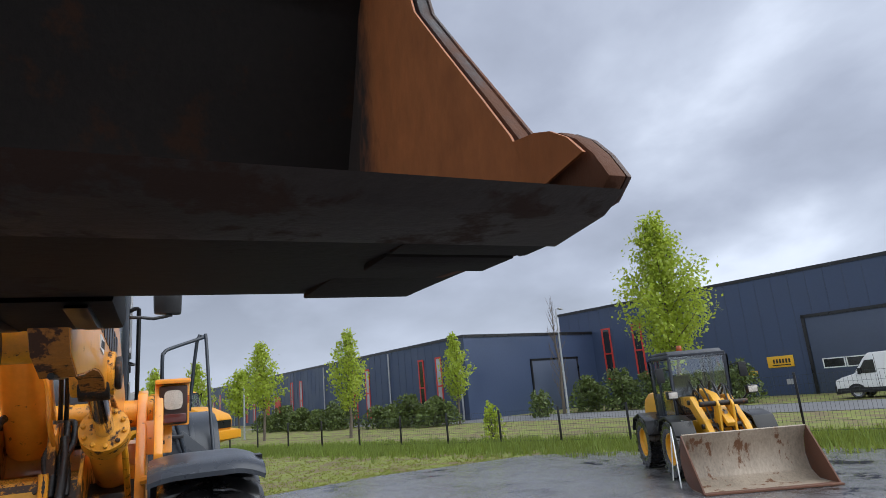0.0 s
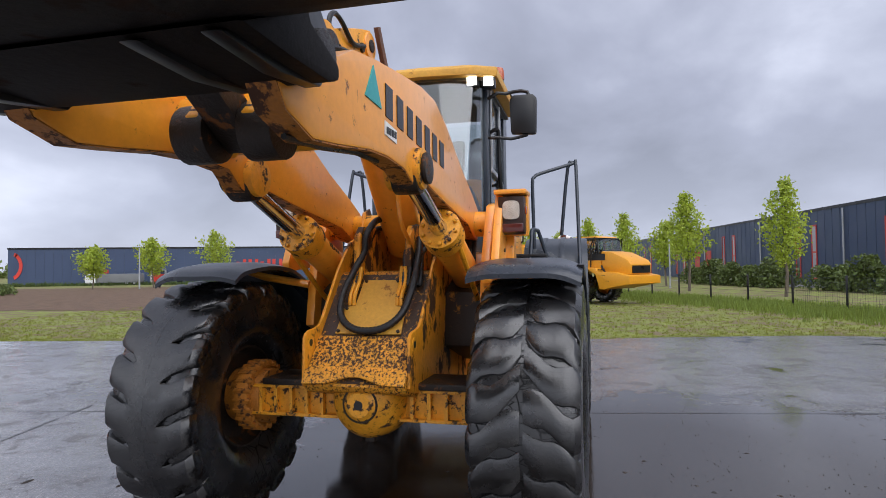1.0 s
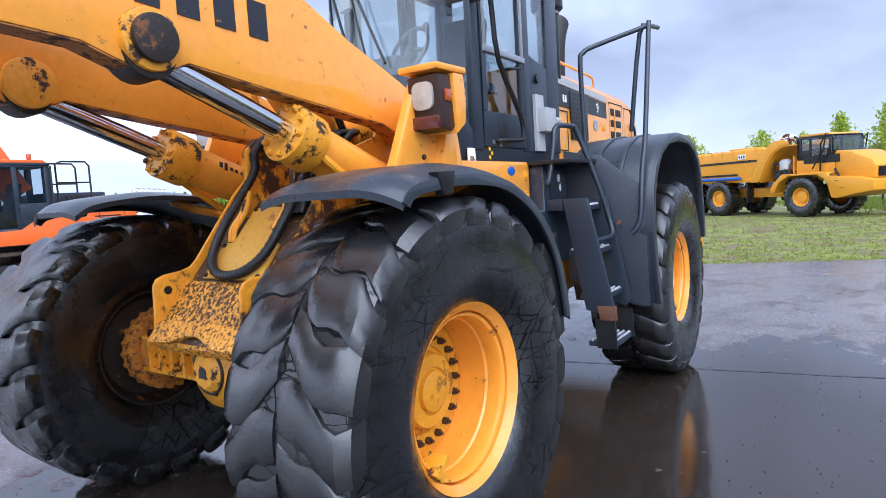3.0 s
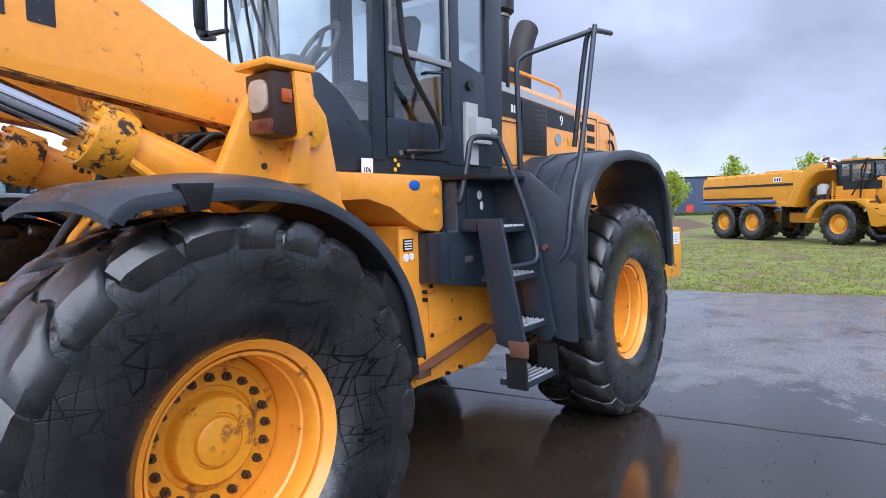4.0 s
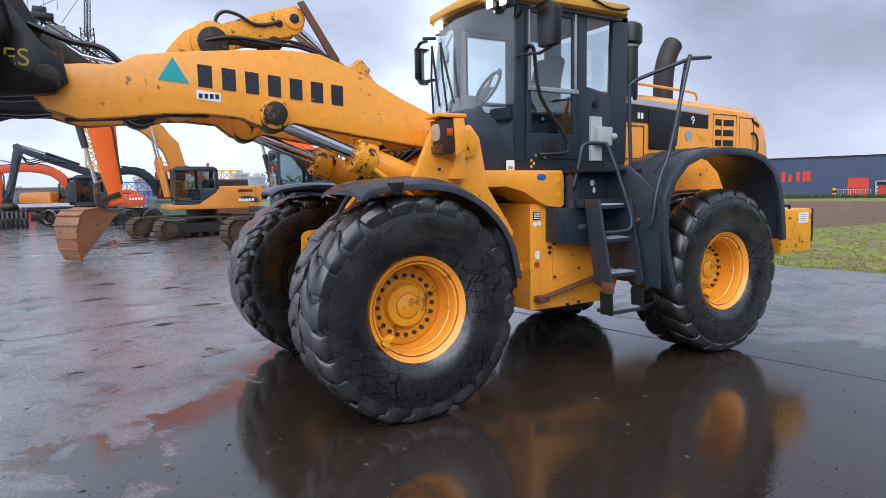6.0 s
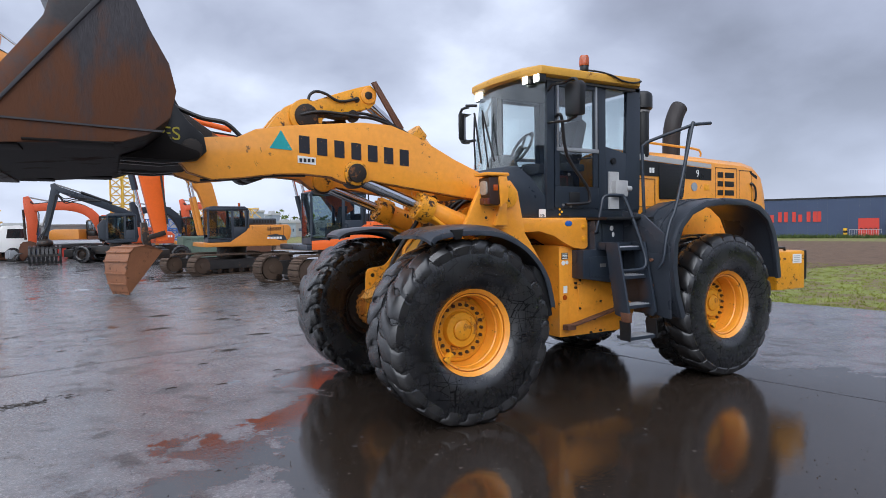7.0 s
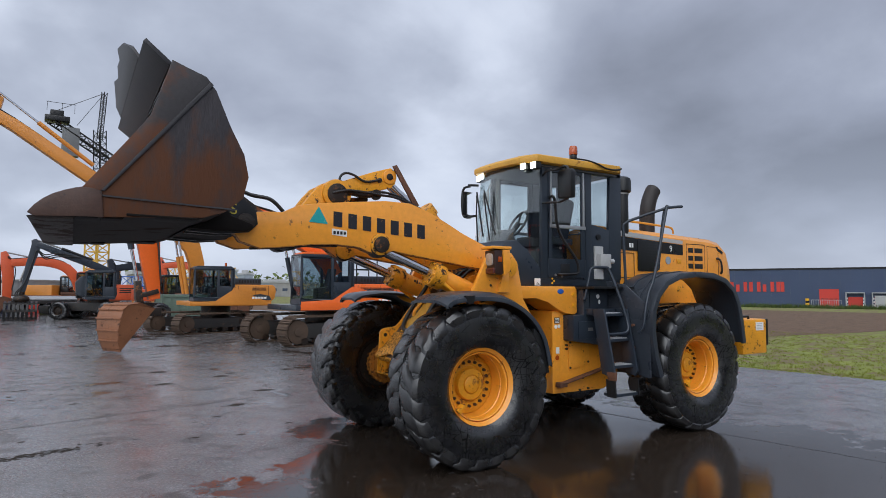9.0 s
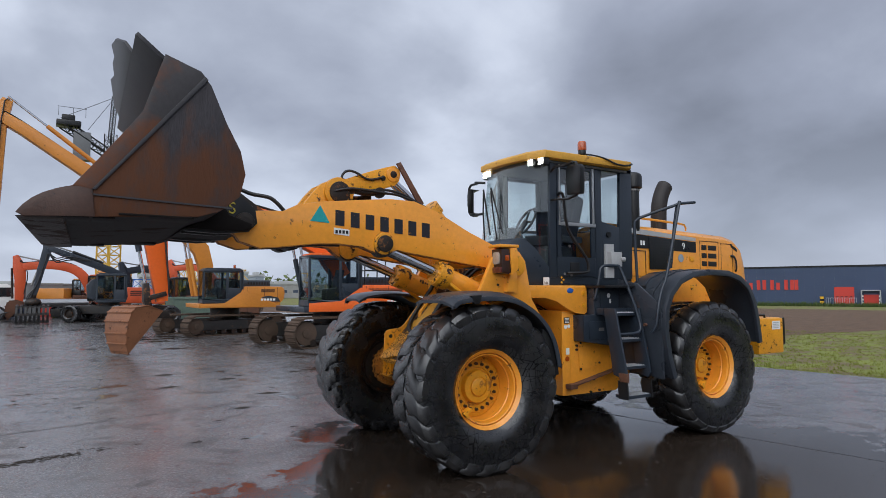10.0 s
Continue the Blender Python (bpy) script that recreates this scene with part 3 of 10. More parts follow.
RZ = Matrix.Rotation(math.pi, 4, "Z")
turn = Matrix.Rotation(radians(25), 4, "Y")
sh = loader_wheel("wheel", F @ Matrix.Translation((0.05, -1.115, 0.825)), 0.834, 0.612, 24, 0.021, 1.0, -0.038)
loader_wheel("wheel", F @ Matrix.Translation((0.05, 1.20, 0.825)) @ RZ @ turn, 0.834, 0.612, 20, 0.032, 0.0, -0.038, None, 0.0, 1.20, 0.415, True)
sh = loader_wheel("wheel", Matrix.Translation((3.5, -1.12, 0.825)), 0.828, 0.62, 22, 0.030, 0.3, -0.045, None, 0.03, 1.10)
loader_wheel("wheel", Matrix.Translation((3.5, 1.12, 0.825)) @ RZ, 0.828, 0.62, 22, 0.030, 0.3, -0.045, sh)

# bucket
bucket_side = [(-3.85, 2.325), (-3.81, 2.378), (-3.76, 2.425), (-3.70, 2.463), (-3.63, 2.492), (-3.56, 2.512), (-3.515, 2.525), (-3.36, 2.735), (-3.24, 2.90), (-3.10, 3.10), (-3.03, 3.33), (-2.96, 3.555), (-2.71, 3.47), (-2.63, 3.38), (-2.51, 3.10), (-2.40, 2.89), (-2.36, 2.71), (-2.40, 2.53), (-2.54, 2.41), (-2.70, 2.355), (-3.40, 2.31), (-3.80, 2.30)]


def bucket_part(name, bm, material, parent, label="", bevel=0.0):
    """A part of the bucket, which widens from its back to its cutting edge."""
    for x in (-3.6, -3.5, -3.4, -3.25, -3.1, -2.95, -2.8, -2.65):
        bmesh.ops.bisect_plane(bm, geom=bm.verts[:] + bm.edges[:] + bm.faces[:], plane_co=(x, 0, 0), plane_no=(1, 0, 0))
    for v in bm.verts:
        x, y = v.co.x, v.co.y
        if abs(y) > 0.9:
            w = max(0.0, min(1.0, (-2.65 - x) / 0.85))
            v.co.y = y * (1.012 + 0.030 * w * w * (3 - 2 * w) - 0.05 * max(0.0, min(1.0, (-3.5 - x) / 0.35)))
    return part(name, bm, material, parent, label, bevel, F)


bm = B()
prism(bm, bucket_side, -1.50, -1.465)
bucket = bucket_part("bucket", bm, BUCKET_SIDE, loader, "dark weathered steel bucket with rust-brown sides", 0.006)
bm = B()
prism(bm, bucket_side, 1.465, 1.50)
bucket_part("side_wall", bm, BUCKET_SIDE, bucket, "", 0.006)
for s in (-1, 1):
    # inner faces of the side walls, rusted orange, near-black towards the back
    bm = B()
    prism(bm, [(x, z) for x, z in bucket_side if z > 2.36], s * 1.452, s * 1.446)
    bucket_part("inner_side", bm, BUCKET_IN, bucket, "orange rusted inner side wall, darker towards the back", 0)
    bm = B()
    prism(bm, [(-3.41, 2.50), (-3.385, 2.50), (-2.655, 3.415), (-2.68, 3.44)], s * 1.515, s * 1.50)
    bucket_part("side_rib", bm, BUCKET_GUARD, bucket, "", 0.003)
    bm = B()
    prism(bm, [(-3.525, 2.52), (-3.41, 2.50), (-2.68, 3.44), (-2.71, 3.475), (-2.965, 3.56), (-3.035, 3.33), (-3.105, 3.10), (-3.245, 2.90), (-3.365, 2.735)], s * 1.509, s * 1.50)
    bucket_part("side_edge_plate", bm, BUCKET_RUST, bucket, "rust-brown front band of the side wall", 0.003)
    bm = B()
    prism(bm, [(-3.85, 2.325), (-3.81, 2.378), (-3.76, 2.425), (-3.70, 2.463), (-3.63, 2.492), (-3.56, 2.513), (-3.48, 2.517), (-3.405, 2.50), (-3.385, 2.31), (-3.80, 2.30)], s * 1.511, s * 1.50)
    bucket_part("corner_plate", bm, BUCKET_CORNER, bucket, "", 0.005)
    bm = B()
    prism(bm, [(-3.40, 2.472), (-2.44, 2.44), (-2.46, 2.428), (-3.40, 2.46)], s * 1.512, s * 1.50)
    bucket_part("weld_seam", bm, BUCKET_GUARD, bucket, "", 0)
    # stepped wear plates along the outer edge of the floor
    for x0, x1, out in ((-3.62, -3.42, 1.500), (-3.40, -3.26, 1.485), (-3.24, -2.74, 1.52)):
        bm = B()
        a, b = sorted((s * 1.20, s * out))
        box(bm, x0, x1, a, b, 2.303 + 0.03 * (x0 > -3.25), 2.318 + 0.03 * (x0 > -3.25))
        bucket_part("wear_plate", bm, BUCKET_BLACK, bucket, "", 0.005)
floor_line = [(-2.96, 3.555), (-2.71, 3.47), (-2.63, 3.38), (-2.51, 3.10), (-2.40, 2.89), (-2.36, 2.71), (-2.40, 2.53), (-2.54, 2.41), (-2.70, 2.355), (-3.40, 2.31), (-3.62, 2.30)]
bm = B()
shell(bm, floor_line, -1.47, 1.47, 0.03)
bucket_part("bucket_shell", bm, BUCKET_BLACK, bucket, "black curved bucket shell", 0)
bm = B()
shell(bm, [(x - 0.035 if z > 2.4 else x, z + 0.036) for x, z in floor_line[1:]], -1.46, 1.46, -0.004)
bucket_part("shell_lining", bm, BUCKET_LINE, bucket, "dark inside of the shell", 0)
bm = B()
prism(bm, [(-3.855, 2.303), (-3.60, 2.335), (-3.57, 2.335), (-3.57, 2.285), (-3.78, 2.283)], -1.49, 1.49)
bucket_part("cutting_edge", bm, EDGE, bucket, "scraped bare steel cutting edge", 0.005)
bm = B()
prism(bm, [(-2.96, 3.555), (-3.15, 3.705), (-3.17, 3.68), (-2.98, 3.525)], -1.46, 1.46)
spill = bucket_part("spill_guard", bm, BUCKET_GUARD, bucket, "", 0.004)
bm = B()
outline = [(-1.05, 0.0), (-1.02, 0.10), (-0.86, 0.20), (-0.62, 0.24), (-0.45, 0.19), (-0.25, 0.20), (0.0, 0.16), (0.25, 0.20), (0.55, 0.15), (0.90, 0.10), (0.98, 0.0)]
va = [bm.verts.new((-3.15 - 0.55 * s, y, 3.70 + 0.84 * s)) for y, s in outline]
vb = [bm.verts.new((-3.17 - 0.55 * s, y, 3.685 + 0.84 * s)) for y, s in outline]
bm.faces.new(va)
bm.faces.new(vb[::-1])
for i in range(len(outline)):
    j = (i + 1) % len(outline)
    bm.faces.new((va[i], vb[i], vb[j], va[j]))
bucket_part("guard_plate", bm, BUCKET_GUARD, bucket, "dented dark plate welded on the guard", 0.003)
# hinge brackets and pins behind the bucket
for s in (-1, 1):
    for y0, y1 in ((0.36, 0.42), (0.60, 0.66)):
        bm = B()
        a, b = sorted((s * y0, s * y1))
        prism(bm, [(-2.45, 3.03), (-2.34, 2.86), (-2.20, 2.66), (-2.08, 2.55), (-2.06, 2.42), (-2.14, 2.34), (-2.40, 2.31), (-2.70, 2.325), (-2.54, 2.385), (-2.385, 2.52), (-2.34, 2.71), (-2.38, 2.89)], a, b)
        part("hinge_plate", bm, BLACK, bucket, "", 0.008, F)
    bm = B()
    cyl(bm, (-2.18, s * 0.34, 2.43), (-2.18, s * 0.70, 2.43), 0.085, 20)
    part("hinge_pin", bm, GREASY, bucket, "", 0.01, F)
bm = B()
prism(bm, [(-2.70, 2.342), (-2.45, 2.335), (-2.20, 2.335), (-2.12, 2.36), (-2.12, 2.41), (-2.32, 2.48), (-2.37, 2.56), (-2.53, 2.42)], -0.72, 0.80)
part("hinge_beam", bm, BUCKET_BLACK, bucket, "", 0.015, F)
for y0, y1 in ((-0.20, -0.15), (0.15, 0.20)):
    bm = B()
    prism(bm, [(-2.60, 3.34), (-2.46, 3.30), (-2.30, 3.02), (-2.20, 2.82), (-2.26, 2.74), (-2.40, 2.80)], y0, y1)
    part("link_bracket", bm, BLACK, bucket, "", 0.008, F)

# lift arms
arm = [(-2.24, 2.52), (-2.10, 2.545), (-1.97, 2.56), (-1.80, 2.565), (-1.64, 2.645), (-1.40, 2.685), (-1.11, 2.72), (-0.67, 2.765), (-0.37, 2.76), (-0.09, 2.665), (0.32, 2.46), (0.71, 2.30), (0.92, 2.20), (0.98, 2.06), (0.90, 1.96), (0.74, 1.98), (0.55, 2.06), (0.17, 2.115), (-0.19, 2.165), (-0.58, 2.225), (-0.67, 2.190), (-0.77, 2.180), (-0.86, 2.205), (-0.98, 2.250), (-1.23, 2.270), (-1.46, 2.262), (-1.80, 2.22), (-2.01, 2.20), (-2.20, 2.26), (-2.29, 2.38)]
for s in (-1, 1):
    bm = B()
    a, b = sorted((s * 0.57, s * 0.45))
    prism(bm, [(x, z + (0.05 if s > 0 and i > 17 and x < -0.9 else 0.0)) for i, (x, z) in enumerate(arm)], a, b)
    arm_ob = part("lift_arm", bm, YELLOW, loader, "yellow boxed lift arm with worn lower edge", 0.010, F)
    # thin skin that makes the arm's underside browner than its sides
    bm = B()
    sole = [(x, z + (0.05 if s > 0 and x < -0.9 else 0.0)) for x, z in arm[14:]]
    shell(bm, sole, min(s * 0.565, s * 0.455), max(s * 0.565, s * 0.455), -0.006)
    part("arm_sole", bm, HUB_RUST, arm_ob, "dark brown underside of the arm", 0, F)
    bm = B()
    cyl(bm, (-0.74, s * 0.40, 2.285), (-0.74, s * 0.605, 2.285), 0.115, 28)
    part("pin_boss", bm, GLAND, arm_ob, "", 0.012, F)
    bm = B()
    cyl(bm, (-0.74, s * 0.605, 2.285), (-0.74, s * 0.635, 2.285), 0.088, 24)
    part("pin_cap", bm, GREASY, arm_ob, "grease-black pin cap", 0.01, F)
    if s > 0:
        continue
    bm = B()
    tube(bm, [(-2.10, s * 0.50, 2.195), (-1.80, s * 0.50, 2.212), (-1.46, s * 0.50, 2.252), (-1.2, s * 0.50, 2.256)], 0.012, 6)
    tube(bm, [(-2.05, s * 0.44, 2.30), (-1.7, s * 0.44, 2.29), (-1.55, s * 0.44, 2.26), (-1.42, s * 0.44, 2.29), (-1.2, s * 0.43, 2.32)], 0.016, 8, 4)
    part("grease_hose", bm, HOSE, arm_ob, "", 0, F)
    if s < 0:
        bm = B()
        bars(bm, -1.27, -0.19, 0, 1, 7, -0.571, gap=0.42)
        # letters stand slightly slanted along the arm
        for v in bm.verts:
            x, z = v.co.x, v.co.z
            t = (x + 1.27) / 1.08
            v.co.z = 2.455 - 0.085 * t + z * 0.155 + 0.0 * t
        part("maker_lettering", bm, DECAL, arm_ob, "black bars in place of the maker's name", 0, F)
        bm = B()
        prism(bm, [(-1.43, 2.645), (-1.53, 2.485), (-1.33, 2.472)], -0.576, -0.570)
        part("triangle_decal", bm, TEAL, arm_ob, "teal triangle decal", 0, F)
        bm = B()
        prism(bm, [(-1.285, 2.43), (-1.285, 2.365), (-1.12, 2.350), (-1.12, 2.415)], -0.576, -0.570)
        part("warning_sticker", bm, WHITE, arm_ob, "faded white warning sticker", 0, F)
        bm = B()
        for k in range(4):
            box(bm, -1.27 + k * 0.037, -1.245 + k * 0.037, -0.579, -0.576, 2.372, 2.405)
        part("sticker_marks", bm, INK, arm_ob, "", 0, F)
bm = B()
cyl(bm, (-1.30, -0.46, 2.46), (-1.30, 0.46, 2.46), 0.15, 28)
part("cross_tube", bm, YELLOW_WORN, loader, "", 0.01, F)
bm = B()
cyl(bm, (0.84, -0.72, 2.08), (0.84, 0.72, 2.08), 0.10, 24)
part("arm_pivot", bm, YELLOW_WORN, loader, "", 0.01, F)

# bell crank with its link to the bucket
for s in (-1, 1):
    bm = B()
    a, b = sorted((s * 0.17, s * 0.10))
    prism(bm, [(-0.345, 3.12), (-0.36, 3.18), (-0.42, 3.22), (-0.54, 3.185), (-0.66, 3.145), (-0.85, 3.075), (-1.00, 3.015), (-1.10, 2.995), (-1.20, 2.975), (-1.29, 2.93), (-1.38, 2.83), (-1.50, 2.67), (-1.63, 2.52), (-1.74, 2.40), (-1.73, 2.28), (-1.60, 2.22), (-1.46, 2.26), (-1.20, 2.48), (-1.0, 2.70), (-0.89, 2.88), (-0.80, 2.91), (-0.66, 2.93), (-0.52, 2.955), (-0.42, 2.985), (-0.365, 3.04)], a, b)
    crank = part("bell_crank", bm, YELLOW_WORN, loader, "chipped yellow bell crank", 0.012, F)
    for cx, cz, y1, r in ((-0.443, 3.11, 0.195, 0.040), (-0.566, 3.06, 0.185, 0.030), (-1.62, 2.34, 0.24, 0.13), (-1.09, 2.855, 0.225, 0.115)):
        bm = B()
        cyl(bm, (cx, s * 0.08, cz), (cx, s * y1, cz), r, 24)
        part("crank_pin", bm, GREASY, crank, "grease-black crank pin", 0.010, F)
for s in (-1, 1):
    bm = B()
    cyl(bm, (-1.09, s * 0.08, 2.855), (-1.09, s * 0.205, 2.855), 0.165, 28)
    part("crank_boss", bm, YELLOW_WORN, loader, "worn yellow pivot boss", 0.015, F)
    bm = B()
    cyl(bm, (-0.443, s * 0.08, 3.11), (-0.443, s * 0.185, 3.11), 0.085, 24)
    part("crank_boss", bm, YELLOW, loader, "", 0.012, F)
    bm = B()
    tube(bm, [(-1.02, s * 0.215, 2.90), (-0.85, s * 0.20, 2.865), (-0.70, s * 0.19, 2.87), (-0.60, s * 0.19, 2.90)], 0.026, 8, 4)
    cyl(bm, (-0.62, s * 0.17, 2.885), (-0.62, s * 0.215, 2.885), 0.06, 16)
    part("crank_link_rod", bm, GREASY, loader, "grease-caked link rod", 0, F)
bm = B()
prism(bm, [(-1.56, 2.26), (-1.60, 2.44), (-2.20, 2.86), (-2.32, 2.80), (-2.26, 2.70)], -0.08, 0.08)
part("bucket_link", bm, GREASY, loader, "grease-caked bucket link", 0.015, F)
bm = B()
cyl(bm, (0.80, 0, 1.92), (0.10, 0, 2.70), 0.155, 28)
tilt = part("tilt_cylinder", bm, YELLOW, loader, "thick yellow tilt cylinder", 0.012, F)
bm = B()
cyl(bm, (0.10, 0, 2.70), (-0.443, 0, 3.11), 0.055, 20)
part("piston_rod", bm, CHROME, tilt, "", 0, F)
bm = B()
cyl(bm, (0.14, 0, 2.655), (0.05, 0, 2.755), 0.185, 24)
part("gland", bm, GLAND, tilt, "", 0.01, F)
bm = B()
prism(bm, [(-0.42, 3.235), (-0.37, 3.255), (-0.07, 2.80), (-0.13, 2.77)], -0.22, -0.19)
part("hose_guard", bm, RUSTY, loader, "", 0.004, F)
bm = B()
tube(bm, [(-1.065, -0.19, 2.96), (-1.055, -0.19, 3.05), (-0.99, -0.19, 3.10), (-0.89, -0.19, 3.085), (-0.79, -0.19, 3.035), (-0.70, -0.185, 3.03), (-0.56, -0.185, 3.07)], 0.014, 8, 5)
part("boom_hose", bm, HOSE, loader, "", 0, F)
bm = B()
tube(bm, [(-1.15, -0.22, 2.86), (-0.95, -0.24, 2.90), (-0.6, -0.24, 2.88), (-0.35, -0.22, 2.86), (0.0, -0.24, 2.72), (0.4, -0.24, 2.4), (0.62, -0.22, 2.05)], 0.015, 8, 5)
part("boom_hose", bm, HOSE, loader, "", 0, F)
bm = B()
tube(bm, [(-1.15, -0.19, 2.82), (-0.95, -0.2, 2.86), (-0.5, -0.2, 2.92), (-0.1, -0.2, 2.78), (0.4, -0.2, 2.42), (0.66, -0.18, 2.02)], 0.015, 8, 5)
part("boom_hose", bm, HOSE, loader, "", 0, F)
bm = B()
tube(bm, [(-2.28, -0.22, 2.86), (-2.05, -0.26, 2.76), (-1.85, -0.3, 2.72), (-1.72, -0.32, 2.60)], 0.02, 8, 5)
part("boom_hose", bm, HOSE, loader, "", 0, F)
bm = B()
tube(bm, [(-0.2, -0.28, 2.66), (-0.02, -0.30, 2.70), (0.04, -0.30, 2.68)], 0.012, 6)
box(bm, 0.0, 0.07, -0.34, -0.24, 2.67, 2.69)
part("boom_switch_bracket", bm, BLACK, loader, "", 0, F)

# lift cylinders
for s in (-1, 1):
    a, b, c = Vector((-0.74, s * 0.51, 2.25)), Vector((-0.06, s * 0.51, 1.985)), Vector((1.02, s * 0.51, 1.56))
    bm = B()
    cyl(bm, b, c, 0.112, 28)
    lc = part("lift_cylinder", bm, YELLOW, loader, "yellow lift cylinder barrel with chipped gland", 0.01, F)
    bm = B()
    cyl(bm, a, b, 0.055, 20)
    part("piston_rod", bm, CHROME, lc, "polished chrome rod", 0, F)
    bm = B()
    d = (c - b).normalized()
    cyl(bm, b - d * 0.03, b + d * 0.13, 0.142, 24)
    u = d.orthogonal().normalized()
    w = d.cross(u)
    for k in range(10):
        o = (u * math.cos(k * 0.628) + w * math.sin(k * 0.628)) * 0.115
        cyl(bm, b - d * 0.055 + o, b + o, 0.016, 6)
    part("gland", bm, GLAND, lc, "paint flaked off the gland collar", 0.006, F)
    bm = B()
    cyl(bm, a + Vector((0, -0.075, 0)), a + Vector((0, 0.075, 0)), 0.105, 20)
    part("rod_eye", bm, GREASY, lc, "", 0.012, F)
    bm = B()
    tube(bm, [b + Vector((0.10, s * 0.10, -0.10)), b + Vector((0.18, s * 0.11, -0.17)), c + Vector((-0.3, s * 0.11, -0.13)), c + Vector((-0.1, s * 0.09, -0.16))], 0.02, 8, 3)
    part("oil_pipe", bm, YELLOW_WORN, lc, "", 0, F)
    if s > 0:
        # scrawled marking, as plain strokes
        out = Vector((-0.45, -0.75, 0.48))
        out = (out - d * out.dot(d)).normalized()
        side = d.cross(out)
        for k, (run, tall) in enumerate(((0.0, 0.035), (0.035, 0.05), (0.075, 0.022), (0.11, 0.022), (0.15, 0.018))):
            bm = B()
            p = b + d * (0.27 + run) + out * 0.113
            vs = [bm.verts.new(p + d * x + side * y + out * z) for z in (0.0, 0.002) for x, y in ((0.0, -tall / 2), (0.022, -tall / 2), (0.022, tall / 2), (0.0, tall / 2))]
            for f in ((3, 2, 1, 0), (4, 5, 6, 7), (0, 1, 5, 4), (1, 2, 6, 5), (2, 3, 7, 6), (3, 0, 4, 7)):
                bm.faces.new([vs[q] for q in f])
            part("marking_stroke", bm, BLACK, lc, "", 0, F)

# front frame
bm = B()
prism(bm, [(-0.33, 0.99), (-0.30, 0.95), (0.60, 0.70), (1.50, 0.62), (1.58, 0.75), (1.58, 1.15), (1.30, 1.30), (0.80, 1.50), (0.62, 1.72), (0.305, 1.712)], -0.345, 0.345)
ff = part("front_frame", bm, YELLOW_RUST, loader, "rust-pitted yellow front frame with bare patches", 0.012, F)
for s in (-1, 1):
    bm = B()
    a, b = sorted((s * 0.372, s * 0.347))
    prism(bm, [(-0.315, 0.99), (-0.28, 0.96), (0.25, 0.85), (1.30, 0.78), (1.45, 1.1), (1.10, 1.55), (0.98, 2.14), (0.88, 2.24), (0.76, 2.20), (0.70, 2.02), (0.46, 1.94), (0.25, 1.745), (-0.035, 1.395), (-0.075, 1.36), (-0.13, 1.345), (-0.235, 1.335), (-0.275, 1.32), (-0.297, 1.285), (-0.302, 1.20)], a, b)
    part("frame_cheek", bm, CHEEK, ff, "", 0.012, F)
    bm = B()
    a, b = sorted((s * 0.73, s * 0.66))
    prism(bm, [(0.45, 1.30), (1.25, 1.00), (1.35, 1.30), (1.08, 1.70), (0.99, 2.14), (0.90, 2.25), (0.78, 2.22), (0.68, 2.05), (0.52, 1.75)], a, b)
    part("tower_plate", bm, YELLOW, ff, "", 0.012, F)
    bm = B()
    cyl(bm, (0.84, s * 0.72, 2.08), (0.84, s * 0.77, 2.08), 0.12, 24)
    part("pivot_cap", bm, YELLOW_WORN, ff, "", 0.012, F)
    bm = B()
    a, b = sorted((s * 0.36, s * 0.70))
    prism(bm, [(0.55, 1.15), (1.25, 0.95), (1.30, 1.35), (0.75, 1.62), (0.60, 1.55)], a, b)
    part("tower_box", bm, TOWER_DARK, ff, "", 0.012, F)
    bm = B()
    cyl(bm, (-0.222, s * 0.345, 1.252), (-0.222, s * 0.376, 1.252), 0.048, 20)
    part("lug", bm, YELLOW_WORN, ff, "", 0.004, F)
    bm = B()
    cyl(bm, (-0.222, s * 0.344, 1.252), (-0.222, s * 0.378, 1.252), 0.023, 16)
    part("lug_hole", bm, BLACK, ff, "", 0, F)
    # fork of the tilt cylinder
    bm = B()
    a, b = sorted((s * 0.22, s * 0.17))
    prism(bm, [(0.20, 1.56), (0.22, 1.98), (0.30, 2.05), (0.80, 2.06), (0.92, 1.95), (0.90, 1.70)], a, b)
    part("cylinder_fork", bm, CHEEK, ff, "", 0.012, F)
slope = Vector((0.66, 0, 0.75)).normalized()
nrm = Vector((-0.75, 0, 0.66)).normalized()
base = Vector((-0.332, 0, 0.992))
def on_slope(u, v, h):
    """A point u across, v up and h above the sloping nose of the front frame."""
    return base + slope * v + nrm * h + Vector((0, u, 0))
def slope_plate(bm, pts, h0, h1):
    a = [bm.verts.new(on_slope(u, v, h0)) for u, v in pts]
    b = [bm.verts.new(on_slope(u, v, h1)) for u, v in pts]
    k = len(pts)
    bm.faces.new(a)
    bm.faces.new(b[::-1])
    for i in range(k):
        bm.faces.new((a[i], b[i], b[(i + 1) % k], a[(i + 1) % k]))
bm = B()
slope_plate(bm, [(-0.342, 0.02), (0.342, 0.02), (0.342, 0.93), (-0.342, 0.93)], 0.0, 0.004)
part("stained_skin", bm, SLOPE, ff, "oil-stained brown and yellow nose skin", 0, F)
